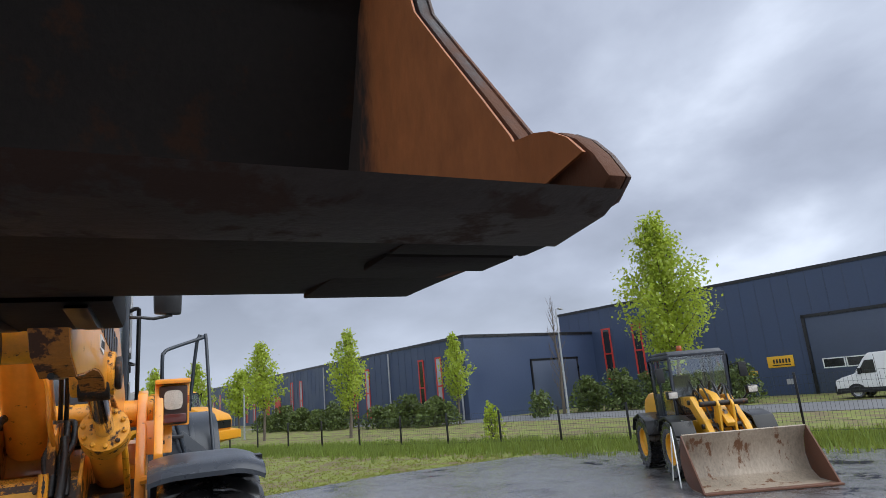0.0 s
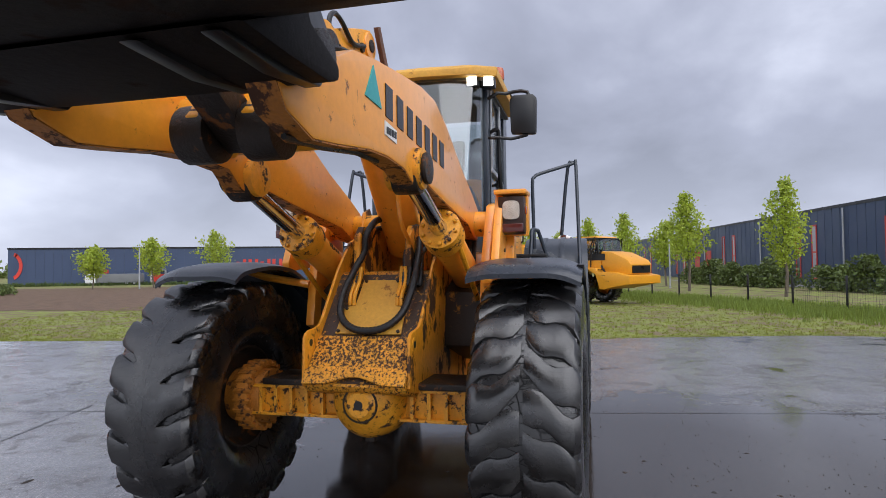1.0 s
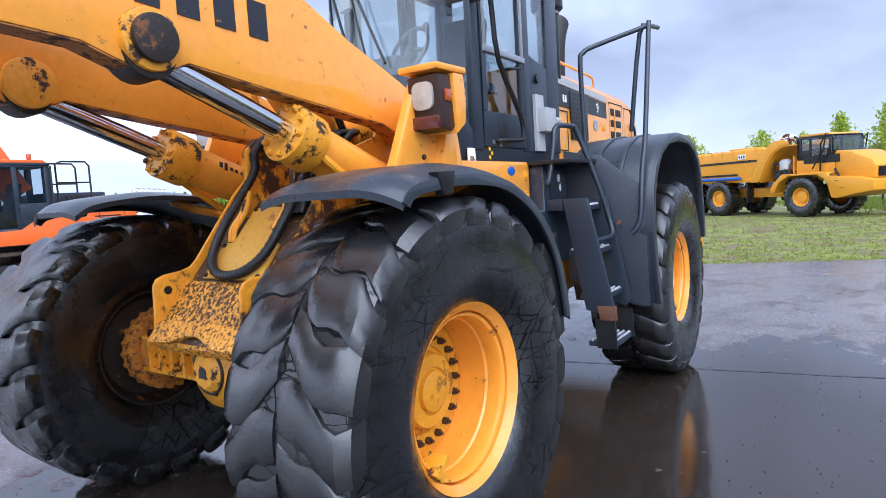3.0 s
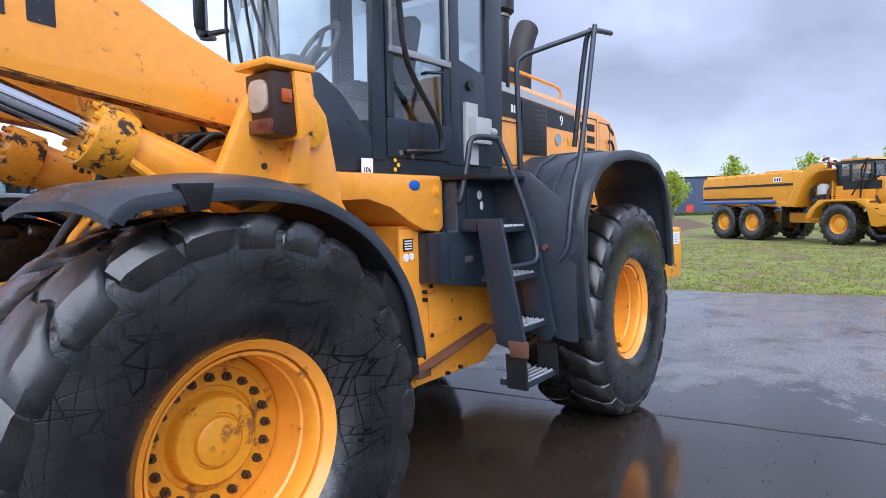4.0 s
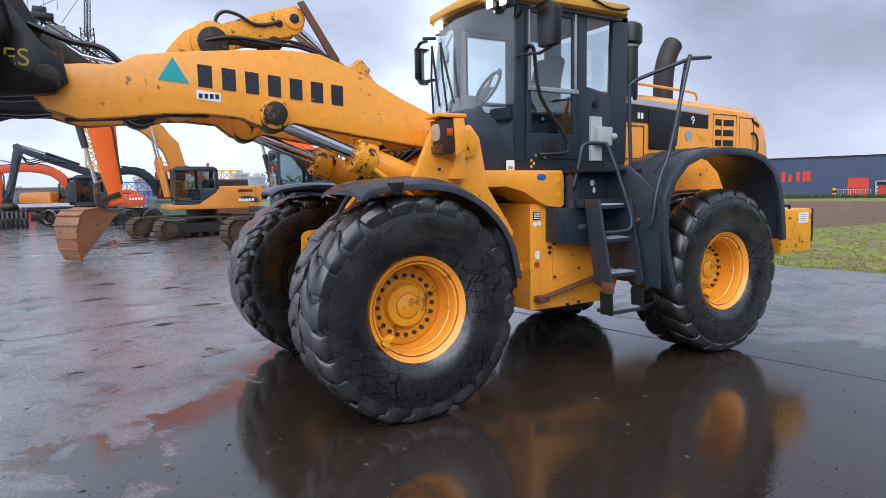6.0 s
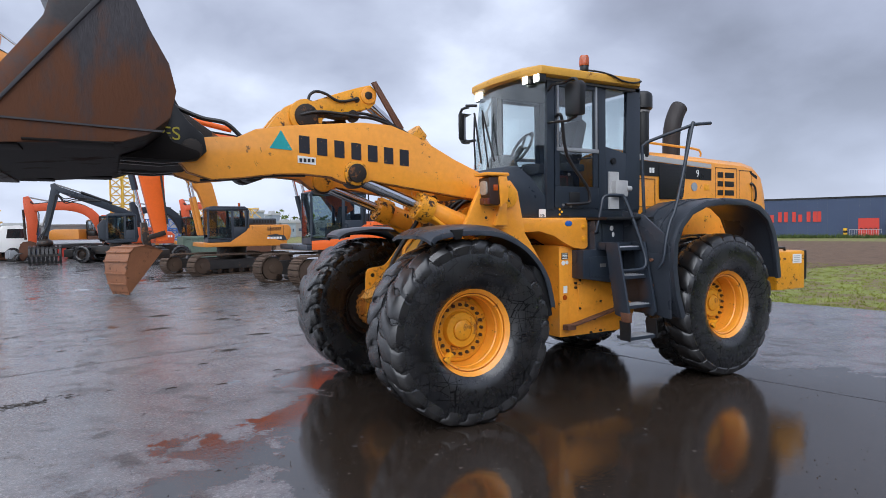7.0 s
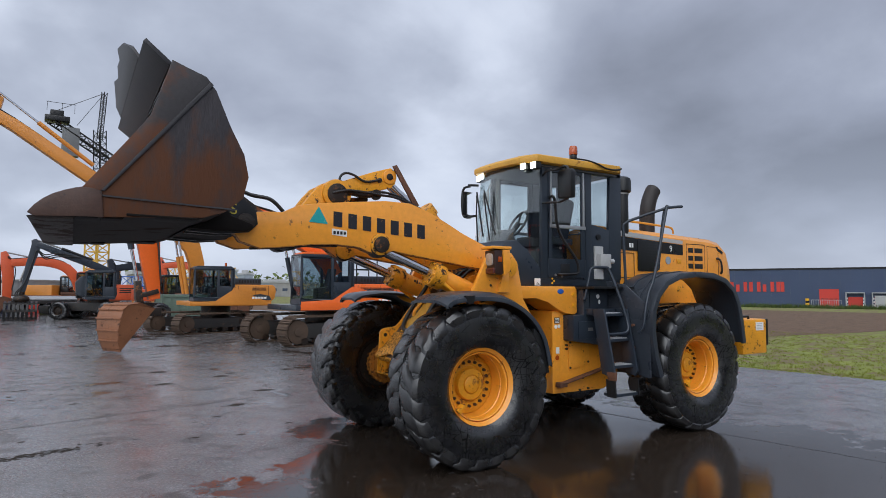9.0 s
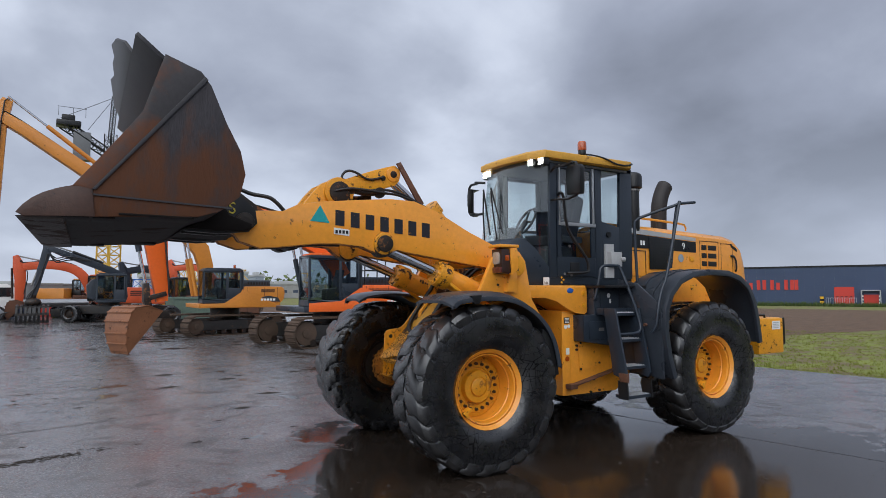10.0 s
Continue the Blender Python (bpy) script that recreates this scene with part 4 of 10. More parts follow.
# bent lower apron, arched over the axle
bm = B()
arch = [(0.20 - 0.40 * k / 12, 0.008 + 0.055 * math.sin(math.pi * k / 12) ** 1.5) for k in range(13)]
slope_plate(bm, [(-0.345, 0.0), (-0.345, 0.375), (0.345, 0.375), (0.345, 0.0)] + arch, 0.004, 0.022)
apron = part("nose_plate", bm, APRON, ff, "rust-speckled yellow nose plate", 0.006, F)
bm = B()
slope_plate(bm, [(-0.348, -0.01), (-0.352, 0.10), (-0.30, 0.125), (0.30, 0.125), (0.352, 0.10), (0.348, -0.01)] + [(u, v - 0.012) for u, v in arch], 0.0225, 0.040)
part("bent_lip", bm, YELLOW_RUST, apron, "yellow bent lower lip", 0.012, F)
bm = B()
slope_plate(bm, [(-0.235, 0.395), (0.235, 0.395), (0.225, 0.62), (0.15, 0.63), (0.142, 0.865), (-0.142, 0.865), (-0.15, 0.63), (-0.225, 0.62)], 0.004, 0.020)
cover = part("cover_plate", bm, COVER, ff, "brown-stained yellow cover plate", 0.003, F)
for u, v in ((-0.215, 0.412), (0.215, 0.412), (-0.12, 0.852), (0.12, 0.852), (-0.205, 0.605), (0.205, 0.605)):
    bm = B()
    p = on_slope(u, v, 0.018)
    cyl(bm, p, p + nrm * 0.014, 0.013, 6)
    part("cover_bolt", bm, GREASY, cover, "", 0, F)


def ribbed_hose(pts, r):
    """A wire-wound hose: narrow rings along a smooth line."""
    bm = B()
    line = smooth_line(pts, 14)
    u, prev, n = None, None, 10
    for i, p in enumerate(line):
        d = (line[min(i + 1, len(line) - 1)] - line[max(i - 1, 0)]).normalized()
        u = d.orthogonal().normalized() if u is None else (u - d * u.dot(d)).normalized()
        v = d.cross(u)
        rr = r * (1.0 if i % 3 else 0.89)
        ring = [bm.verts.new(p + (u * math.cos(q) + v * math.sin(q)) * rr) for q in (2 * math.pi * k / n for k in range(n))]
        for k in range(n if prev else 0):
            bm.faces.new((prev[k], prev[(k + 1) % n], ring[(k + 1) % n], ring[k])).smooth = True
        prev = ring
    return bm


bm = ribbed_hose([(0.62, 0.10, 2.12), (0.42, 0.12, 2.10), (0.26, 0.14, 1.98), on_slope(0.15, 1.04, 0.14), on_slope(0.20, 0.90, 0.10), on_slope(0.245, 0.72, 0.07), on_slope(0.225, 0.54, 0.05), on_slope(0.13, 0.43, 0.05), on_slope(0.0, 0.395, 0.05), on_slope(-0.13, 0.43, 0.05), on_slope(-0.225, 0.54, 0.06), on_slope(-0.265, 0.74, 0.09), on_slope(-0.27, 0.98, 0.12), on_slope(-0.25, 1.16, 0.14)], 0.026)
part("steering_hose", bm, HOSE, ff, "thick ribbed black hose hanging in a loop", 0, F)
for u, k in ((-0.17, 0), (-0.21, 1), (-0.25, 2), (0.19, 3), (-0.29, 4)):
    bm = ribbed_hose([on_slope(u, 0.80, 0.03), on_slope(u, 0.92, 0.07), on_slope(u + 0.02, 1.06, 0.08), (0.36 + 0.02 * k, u, 1.92), (0.48 + 0.03 * k, u * 0.95, 2.04), (0.70, u * 0.8, 2.06)], 0.021)
    part("hydraulic_hose", bm, HOSE, ff, "", 0, F)
for u in (-0.185, -0.155, 0.165, 0.195):
    bm = B()
    tube(bm, [on_slope(u, 0.64, 0.01), on_slope(u, 0.70, 0.045), on_slope(u, 0.82, 0.045), on_slope(u * 0.95, 0.93, 0.09)], 0.015, 8, 3)
    part("oil_pipe", bm, YELLOW_WORN, ff, "", 0, F)
bm = B()
tube(bm, [(0.12, -0.06, 2.52), (0.02, -0.18, 2.30), (0.06, -0.20, 2.05), (0.26, -0.21, 1.90)], 0.017, 8, 4)
part("oil_pipe", bm, YELLOW, ff, "", 0, F)

# front and rear axles
for cx, m in ((0.05, F), (3.5, None)):
    bm = B()
    lathe(bm, [(0.0, -0.352), (0.078, -0.352), (0.088, -0.338), (0.100, -0.333), (0.112, -0.318), (0.19, -0.285), (0.245, -0.19), (0.265, -0.05), (0.26, 0.12), (0.20, 0.28), (0.0, 0.30)], 32)
    bmesh.ops.rotate(bm, cent=(0, 0, 0), matrix=Matrix.Rotation(radians(-90), 3, "Z"), verts=bm.verts)
    bmesh.ops.translate(bm, verts=bm.verts, vec=(cx, -0.02, 0.868))
    axle = part("axle", bm, AXLE, loader, "chipped yellow axle housing", 0, m)
    for s in (-1, 1):
        bm = B()
        a, b = sorted((s * 0.20, s * 0.88))
        vs = box(bm, cx - 0.13, cx + 0.13, a, b, 0.75, 0.93)
        part("axle_tube", bm, AXLE, axle, "", 0.008, m)
        for k in range(5):
            bm = B()
            y = s * (0.32 + 0.115 * k)
            box(bm, cx - 0.175, cx + 0.175, y - 0.012, y + 0.012, 0.755, 0.925)
            part("axle_rib", bm, AXLE, axle, "", 0, m)
        for z in (0.735, 0.925):
            bm = B()
            box(bm, cx - 0.18, cx + 0.18, a, b, z, z + 0.02)
            part("axle_flange", bm, AXLE, axle, "", 0.005, m)
        bm = B()
        cyl(bm, (cx, s * 0.79, 0.835), (cx, s * 1.06, 0.835), 0.19, 36)
        cyl(bm, (cx, s * 0.85, 0.835), (cx, s * 0.95, 0.835), 0.245, 36)
        fdr = part("final_drive", bm, HUB_RUST, axle, "", 0.006, m)
        bm = B()
        cyl(bm, (0, s * 0.825, 0), (0, s * 0.96, 0), 0.022, 6)
        hub_bolt = mesh_of("hub_bolt", bm, HUB_RUST)
        for k in range(22):
            an = 2 * math.pi * k / 22
            o = new("hub_bolt", hub_bolt)
            o.parent = axle
            o.matrix_basis = (m or Matrix()) @ Matrix.Translation((cx + 0.232 * math.cos(an), 0, 0.835 + 0.232 * math.sin(an)))
    bm = B()
    cyl(bm, (cx - 0.349, -0.02, 0.868), (cx - 0.356, -0.02, 0.868), 0.030, 16)
    part("drain_hole", bm, BLACK, axle, "", 0, m)
    bm = B()
    tube(bm, [(cx - 0.322, -0.02 + 0.113 * math.cos(k * math.pi / 14), 0.868 + 0.113 * math.sin(k * math.pi / 14)) for k in range(29)], 0.008, 6)
    part("cover_seam", bm, GREASY, axle, "", 0, m)
    bm = B()
    cyl(bm, (cx - 0.15, -0.03, 0.66), (cx - 0.15, -0.03, 0.595), 0.04, 10)
    part("drain_plug", bm, GREASY, axle, "", 0.006, m)
    for s in (-1, 1):
        bm = B()
        a, b = sorted((s * 0.26, s * 0.76))
        box(bm, cx - 0.19, cx + 0.2, a, b, 0.946, 0.99)
        part("axle_pad", bm, GREASY, axle, "", 0.01, m)

# front mudguards and headlamp towers
for s in (-1, 1):
    bm = B()
    a, b = sorted((s * 0.76, s * 1.42))
    top = [(-0.46, 1.70), (-0.36, 1.755), (-0.15, 1.785), (0.05, 1.795), (0.28, 1.775), (0.46, 1.715), (0.62, 1.62), (0.76, 1.48), (0.85, 1.33), (0.90, 1.16), (0.92, 1.06)]
    smooth_top = [(p.x, p.z) for p in smooth_line([(x, 0, z) for x, z in top], 4)]
    cols = []
    for i in range(18):
        y = 0.76 + 0.66 * i / 17
        droop = 0.055 * max(0.0, (y - 1.22) / 0.20) ** 2 + 0.03 * max(0.0, (0.95 - y) / 0.19) ** 2
        cols.append([Vector((x + 0.06 * max(0.0, (y - 1.2) / 0.22) * max(0.0, 1 - j / 6), s * y, z - droop)) for j, (x, z) in enumerate(smooth_top)])
    upper = [[bm.verts.new(p) for p in c] for c in cols]
    lower = [[bm.verts.new(p + Vector((0.004, 0, -0.028))) for p in c] for c in cols]
    nx, ny = len(smooth_top), 18
    for i in range(ny - 1):
        for j in range(nx - 1):
            for g in (upper, lower):
                f = bm.faces.new((g[i][j], g[i + 1][j], g[i + 1][j + 1], g[i][j + 1]))
                f.smooth = True
    for i in range(ny - 1):
        for j in (0, nx - 1):
            bm.faces.new((upper[i][j], upper[i + 1][j], lower[i + 1][j], lower[i][j]))
    for j in range(nx - 1):
        for i in (0, ny - 1):
            bm.faces.new((upper[i][j], upper[i][j + 1], lower[i][j + 1], lower[i][j]))
    fg = part("front_mudguard", bm, FENDER, loader, "grey plastic front mudguard, wet and scuffed", 0, F)
    bm = B()
    a, b = sorted((s * 1.408, s * 1.426))
    shell(bm, [(x + 0.06 * max(0.0, 1 - i / 6), z - 0.055) for i, (x, z) in enumerate(smooth_top)], a, b, 0.045)
    part("guard_lip", bm, FENDER, fg, "", 0.004, F)
    bm = B()
    a, b = sorted((s * 1.39, s * 1.432))
    prism(bm, [(-0.20, 1.748), (-0.08, 1.752), (-0.10, 1.67), (-0.16, 1.66)], a, b)
    part("torn_notch", bm, BLACK, fg, "", 0.004, F)
    bm = B()
    a, b = sorted((s * 1.12, s * 1.40))
    prism(bm, [(0.70, 1.40), (0.86, 1.25), (0.90, 0.92), (0.80, 0.90), (0.66, 1.25)], a, b)
    part("mud_flap", bm, BLACK, fg, "", 0.006, F)
    bm = B()
    tube(bm, [(0.45, s * 0.70, 1.62), (0.40, s * 1.05, 1.68), (0.38, s * 1.2, 1.73)], 0.03, 8)
    part("guard_stay", bm, YELLOW, fg, "", 0, F)
    # headlamp tower
    bm = B()
    a, b = sorted((s * 0.84, s * 0.78))
    prism(bm, [(0.28, 1.79), (0.49, 2.22), (0.53, 2.285), (0.67, 2.29), (0.70, 2.25), (0.80, 1.76), (0.30, 1.72)], a, b)
    ht = part("headlamp_tower", bm, YELLOW, loader, "yellow headlamp tower", 0.012, F)
    bm = B()
    a, b = sorted((s * 0.78, s * 1.02))
    box(bm, 0.425, 0.69, a, b, 2.264, 2.30)
    part("lamp_hood", bm, YELLOW, ht, "", 0.015, F)
    bm = B()
    a, b = sorted((s * 0.70, s * 0.90))
    prism(bm, [(0.60, 1.78), (0.74, 1.78), (0.74, 2.0), (0.66, 2.02)], a, b)
    part("lamp_bracket", bm, YELLOW, ht, "", 0.01, F)
    bm = B()
    a, b = sorted((s * 0.795, s * 1.015))
    prism(bm, [(0.57, 2.262), (0.665, 2.262), (0.68, 2.15), (0.67, 2.02), (0.59, 1.965)], a, b)
    part("lamp_housing", bm, YELLOW, ht, "", 0.008, F)
    bm = B()
    a, b = sorted((s * 0.808, s * 0.998))
    prism(bm, [(0.462, 2.250), (0.575, 2.255), (0.60, 2.0), (0.56, 1.975), (0.474, 1.990)], a, b)
    hb = part("headlamp", bm, BEZEL, ht, "dark red-brown lamp bezel", 0.012, F)
    bm = B()
    pts = []
    for k in range(20):
        an = 2 * math.pi * k / 20
        c, q = math.cos(an), math.sin(an)
        pts.append((s * 0.903 + 0.064 * math.copysign(abs(c) ** 0.6, c), 2.150 + 0.070 * math.copysign(abs(q) ** 0.55, q)))
    prism(bm, pts, 0.452, 0.475, "x")
    part("lens", bm, LENS, hb, "unlit clear headlamp lens", 0.006, F)
    bm = B()
    a, b = sorted((s * 0.816, s * 0.990))
    box(bm, 0.452, 0.50, a, b, 1.990, 2.052)
    part("position_lamp", bm, RED_LENS, hb, "dark red position lamp", 0.008, F)
    bm = B()
    a, b = sorted((s * 0.996, s * 1.010))
    box(bm, 0.51, 0.56, a, b, 2.12, 2.18)
    part("side_repeater", bm, AMBER, hb, "amber side repeater", 0.006, F)
    bm = B()
    for x, z in ((0.52, 1.86), (0.68, 1.86)):
        cyl(bm, (x, s * 0.84, z), (x, s * 0.85, z), 0.014, 8)
    part("tower_bolts", bm, GREASY, ht, "", 0, F)

# rear frame and hood
bm = B()
prism(bm, [(1.60, 0.52), (2.50, 0.52), (2.72, 0.62), (2.80, 0.80), (4.70, 0.80), (4.70, 1.55), (1.60, 1.55)], -0.62, 0.62)
rf = part("rear_frame", bm, YELLOW, loader, "yellow rear frame box with bolted cover", 0.015)
bm = B()
prism(bm, [(0.93, 1.70), (0.96, 1.86), (1.92, 1.86), (1.95, 1.84), (1.95, 1.53), (1.90, 1.50), (1.74, 1.52), (1.60, 1.58), (1.45, 1.66), (1.25, 1.71)], -0.70, 0.70)
part("cab_mount", bm, YELLOW, rf, "", 0.02)
for s in (-1, 1):
    for x, z in ((1.88, 1.76), (1.88, 1.62)):
        bm = B()
        cyl(bm, (x, s * 0.70, z), (x, s * 0.708, z), 0.032, 16)
        cyl(bm, (x, s * 0.708, z), (x, s * 0.716, z), 0.014, 6)
        part("mount_bolt", bm, YELLOW_WORN, rf)
    bm = B()
    a, b = sorted((s * 0.645, s * 0.62))
    prism(bm, [(1.57, 0.53), (1.70, 0.53), (1.70, 1.53), (1.57, 1.53)], a, b)
    part("frame_flange", bm, YELLOW, rf, "", 0.008)
    bm = B()
    a, b = sorted((s * 0.632, s * 0.62))
    prism(bm, [(1.86, 0.80), (2.22, 0.86), (2.22, 1.18), (1.86, 1.18)], a, b)
    part("service_cover", bm, YELLOW, rf, "", 0.004)
    for x, z in ((1.88, 0.83), (2.20, 0.89), (1.88, 1.15), (2.20, 1.15), (1.82, 1.12), (1.82, 1.07), (2.00, 0.68), (2.10, 0.69), (2.05, 0.54), (2.20, 0.55)):
        bm = B()
        cyl(bm, (x, s * 0.62, z), (x, s * 0.645, z), 0.014, 8)
        part("cover_bolt", bm, GREASY, rf)
    bm = B()
    a, b = sorted((s * 0.75, s * 0.66))
    prism(bm, [(1.66, 0.64), (2.45, 0.80), (2.45, 0.822), (1.66, 0.662)], a, b)
    box(bm, 1.60, 1.72, a, b, 0.615, 0.675)
    part("lock_bar", bm, RUSTY, rf, "rusty steering lock bar", 0.006)
bm = B()
box(bm, 1.60, 1.69, -0.650, -0.6465, 1.395, 1.47)
plate = part("type_plate", bm, INK, rf, "black type plate")
for k in range(4):
    bm = B()
    box(bm, 1.61, 1.68, -0.653, -0.6505, 1.405 + 0.016 * k, 1.413 + 0.016 * k)
    part("text_bar", bm, WHITE, plate)
for x, z, r in ((1.625, 1.355, 0.026), (1.678, 1.36, 0.022)):
    bm = B()
    cyl(bm, (x, -0.6455, z), (x, -0.650, z), r, 14)
    part("round_sticker", bm, WHITE, rf)
bm = B()
box(bm, 1.625, 1.68, -0.650, -0.6465, 1.02, 1.10)
part("sticker", bm, WHITE, rf, "small white sticker")
bm = B()
blob(bm, (1.66, -0.701, 1.795), (0.055, 0.005, 0.032), 20, 8)
part("oval_sticker", bm, BLUE, rf, "blue oval sticker")
bm = B()
cyl(bm, (1.645, -0.646, 0.97), (1.645, -0.652, 0.97), 0.03, 16)
part("reflector", bm, AMBER, rf)
# centre joint
bm = B()
cyl(bm, (1.72, 0, 0.62), (1.72, 0, 1.50), 0.17, 24)
for z0, z1 in ((0.62, 0.70), (0.86, 0.94), (1.34, 1.40)):
    prism(bm, [(1.25, -0.34), (1.78, -0.20), (1.88, 0), (1.78, 0.20), (1.25, 0.34)], z0, z1, "z")
part("centre_joint", bm, YELLOW_WORN, loader, "", 0.01)
for s in (-1, 1):
    bm = B()
    cyl(bm, (0.95, s * 0.48, 0.92), (1.85, s * 0.44, 0.92), 0.05, 16)
    part("steering_cylinder", bm, YELLOW_WORN, loader, "", 0.006)
for k in range(6):
    y = -0.28 + 0.09 * k
    bm = B()
    tube(bm, [(1.15, y, 1.45), (1.35, y - 0.03, 1.58), (1.55, y + 0.02, 1.60), (1.75, y, 1.52)], 0.022, 8, 4)
    part("joint_hose", bm, HOSE, loader)
for k in range(4):
    y = -0.40 - 0.03 * k
    bm = B()
    tube(bm, [(0.62 + 0.04 * k, y, 2.10), (0.78 + 0.03 * k, y - 0.02, 2.02), (0.86 + 0.02 * k, y, 1.85), (0.84, y, 1.65)], 0.022, 8, 4)
    part("joint_hose", bm, HOSE, loader)

# lockers, ladder, handrails
for s in (-1, 1):
    bm = B()
    a, b = sorted((s * 0.80, s * 0.60))
    prism(bm, [(1.78, 1.18), (2.34, 1.10), (2.40, 1.12), (2.40, 1.83), (1.96, 1.83), (1.96, 1.50), (1.78, 1.50)], a, b)
    lk = part("locker", bm, DARK, loader, "dark grey side locker", 0.012)
    bm = B()
    a, b = sorted((s * 0.812, s * 0.80))
    box(bm, 1.86, 2.14, a, b, 1.20, 1.42)
    box(bm, 2.06, 2.36, a, b, 1.56, 1.79)
    part("locker_door", bm, DARK, lk, "", 0.005)
    bm = B()
    box(bm, 2.02, 2.11, min(s * 0.815, s * 0.812), max(s * 0.815, s * 0.812), 1.30, 1.34)
    part("locker_plate", bm, STEEL, lk)
    bm = B()
    for x, z, w in ((2.20, 1.735, 0.03), (2.225, 1.665, 0.02)):
        blob(bm, (x, s * 0.814, z), (w, 0.003, 0.03), 8, 6)
    part("torn_sticker", bm, WHITE, lk, "torn white sticker")
    bm = B()
    a, b = sorted((s * 1.02, s * 0.60))
    box(bm, 1.92, 2.66, a, b, 1.83, 1.86)
    part("platform", bm, BLACK, lk, "", 0.005)
    bm = B()
    box(bm, 1.99, 2.43, min(s * 0.80, s * 0.92), max(s * 0.80, s * 0.92), 1.50, 1.58)
    ladder = part("ladder", bm, DARK, loader, "dark access ladder with gritty grip steps", 0.006)
    for x0, x1 in ((1.99, 2.02), (2.40, 2.43)):
        bm = B()
        dx = 0.0
        pts = [(s * 0.92, 1.58), (s * 1.10, 1.58), (s * 1.26, 0.82), (s * 1.22, 0.76), (s * 1.06, 0.80)]
        prism(bm, pts, x0 + (0.10 if x0 > 2.2 else 0.0) * 0, x1, "x")
        part("stringer", bm, DARK, ladder, "", 0.005)
        if x0 > 2.2:
            continue
        bm = B()
        prism(bm, [(s * 1.14, 0.83), (s * 1.268, 0.83), (s * 1.272, 0.73), (s * 1.16, 0.73)], x0 - 0.004, x1 + 0.004, "x")
        part("stringer_foot", bm, RUSTY, ladder, "rusted foot of the stringer", 0.004)
    for x0, x1 in ((1.99, 2.02), (2.40, 2.43)):
        bm = B()
        prism(bm, [(s * 1.12, 0.74), (s * 1.26, 0.74), (s * 1.27, 0.53), (s * 1.13, 0.53)], x0 + 0.005, x1 - 0.005, "x")
        part("rubber_strap", bm, HOSE, ladder)
    for z, y0, y1 in ((1.525, 0.88, 1.06), (1.215, 0.94, 1.13), (0.90, 1.01, 1.20), (0.57, 1.06, 1.26)):
        bm = B()
        a, b = sorted((s * y0, s * y1))
        box(bm, 2.02, 2.40, a, b, z - 0.035, z)
        st = part("step", bm, DARK, ladder, "", 0.004)
        bm = B()
        for i in range(12):
            for j in range(5):
                x = 2.04 + 0.0305 * i
                y = a + 0.02 + j * (b - a - 0.04) / 4
                cyl(bm, (x, y, z), (x, y, z + 0.012), 0.010, 6, 0.006)
        tagged(part("grip_tread", bm, GALV, st, "pale punched grip studs"), kind="stuff")
    bm = B()
    tube(bm, [(1.98, s * 0.82, 1.70), (1.92, s * 0.84, 1.69), (1.93, s * 0.86, 1.74), (1.98, s * 0.88, 1.98), (2.00, s * 0.88, 2.06), (2.06, s * 0.89, 2.10), (2.22, s * 0.92, 2.10), (2.28, s * 0.94, 2.06), (2.36, s * 1.06, 1.66), (2.40, s * 1.12, 1.40), (2.36, s * 1.15, 1.31), (2.28, s * 1.14, 1.28), (2.02, s * 1.08, 1.27)], 0.019, 10, 3)
    part("ladder_rail", bm, DARK, ladder)
    bm = B()
    tube(bm, [(2.68, s * 0.86, 1.90), (2.66, s * 0.85, 2.60), (2.68, s * 0.87, 2.70), (2.74, s * 0.94, 2.75), (2.95, s * 1.26, 2.87), (3.00, s * 1.29, 2.89), (3.28, s * 1.30, 2.925)], 0.019, 10, 3)
    tube(bm, [(2.98, s * 1.30, 2.88), (2.94, s * 1.31, 2.84), (2.67, s * 1.33, 2.02), (2.55, s * 1.335, 1.80), (2.475, s * 1.34, 1.60), (2.44, s * 1.33, 1.38), (2.42, s * 1.27, 1.29)], 0.019, 10, 3)
    tube(bm, [(3.06, s * 1.29, 2.89), (3.02, s * 1.22, 2.84), (2.98, s * 1.14, 2.08)], 0.019, 10, 3)
    part("handrail", bm, DARK, loader, "dark tubular access handrail")

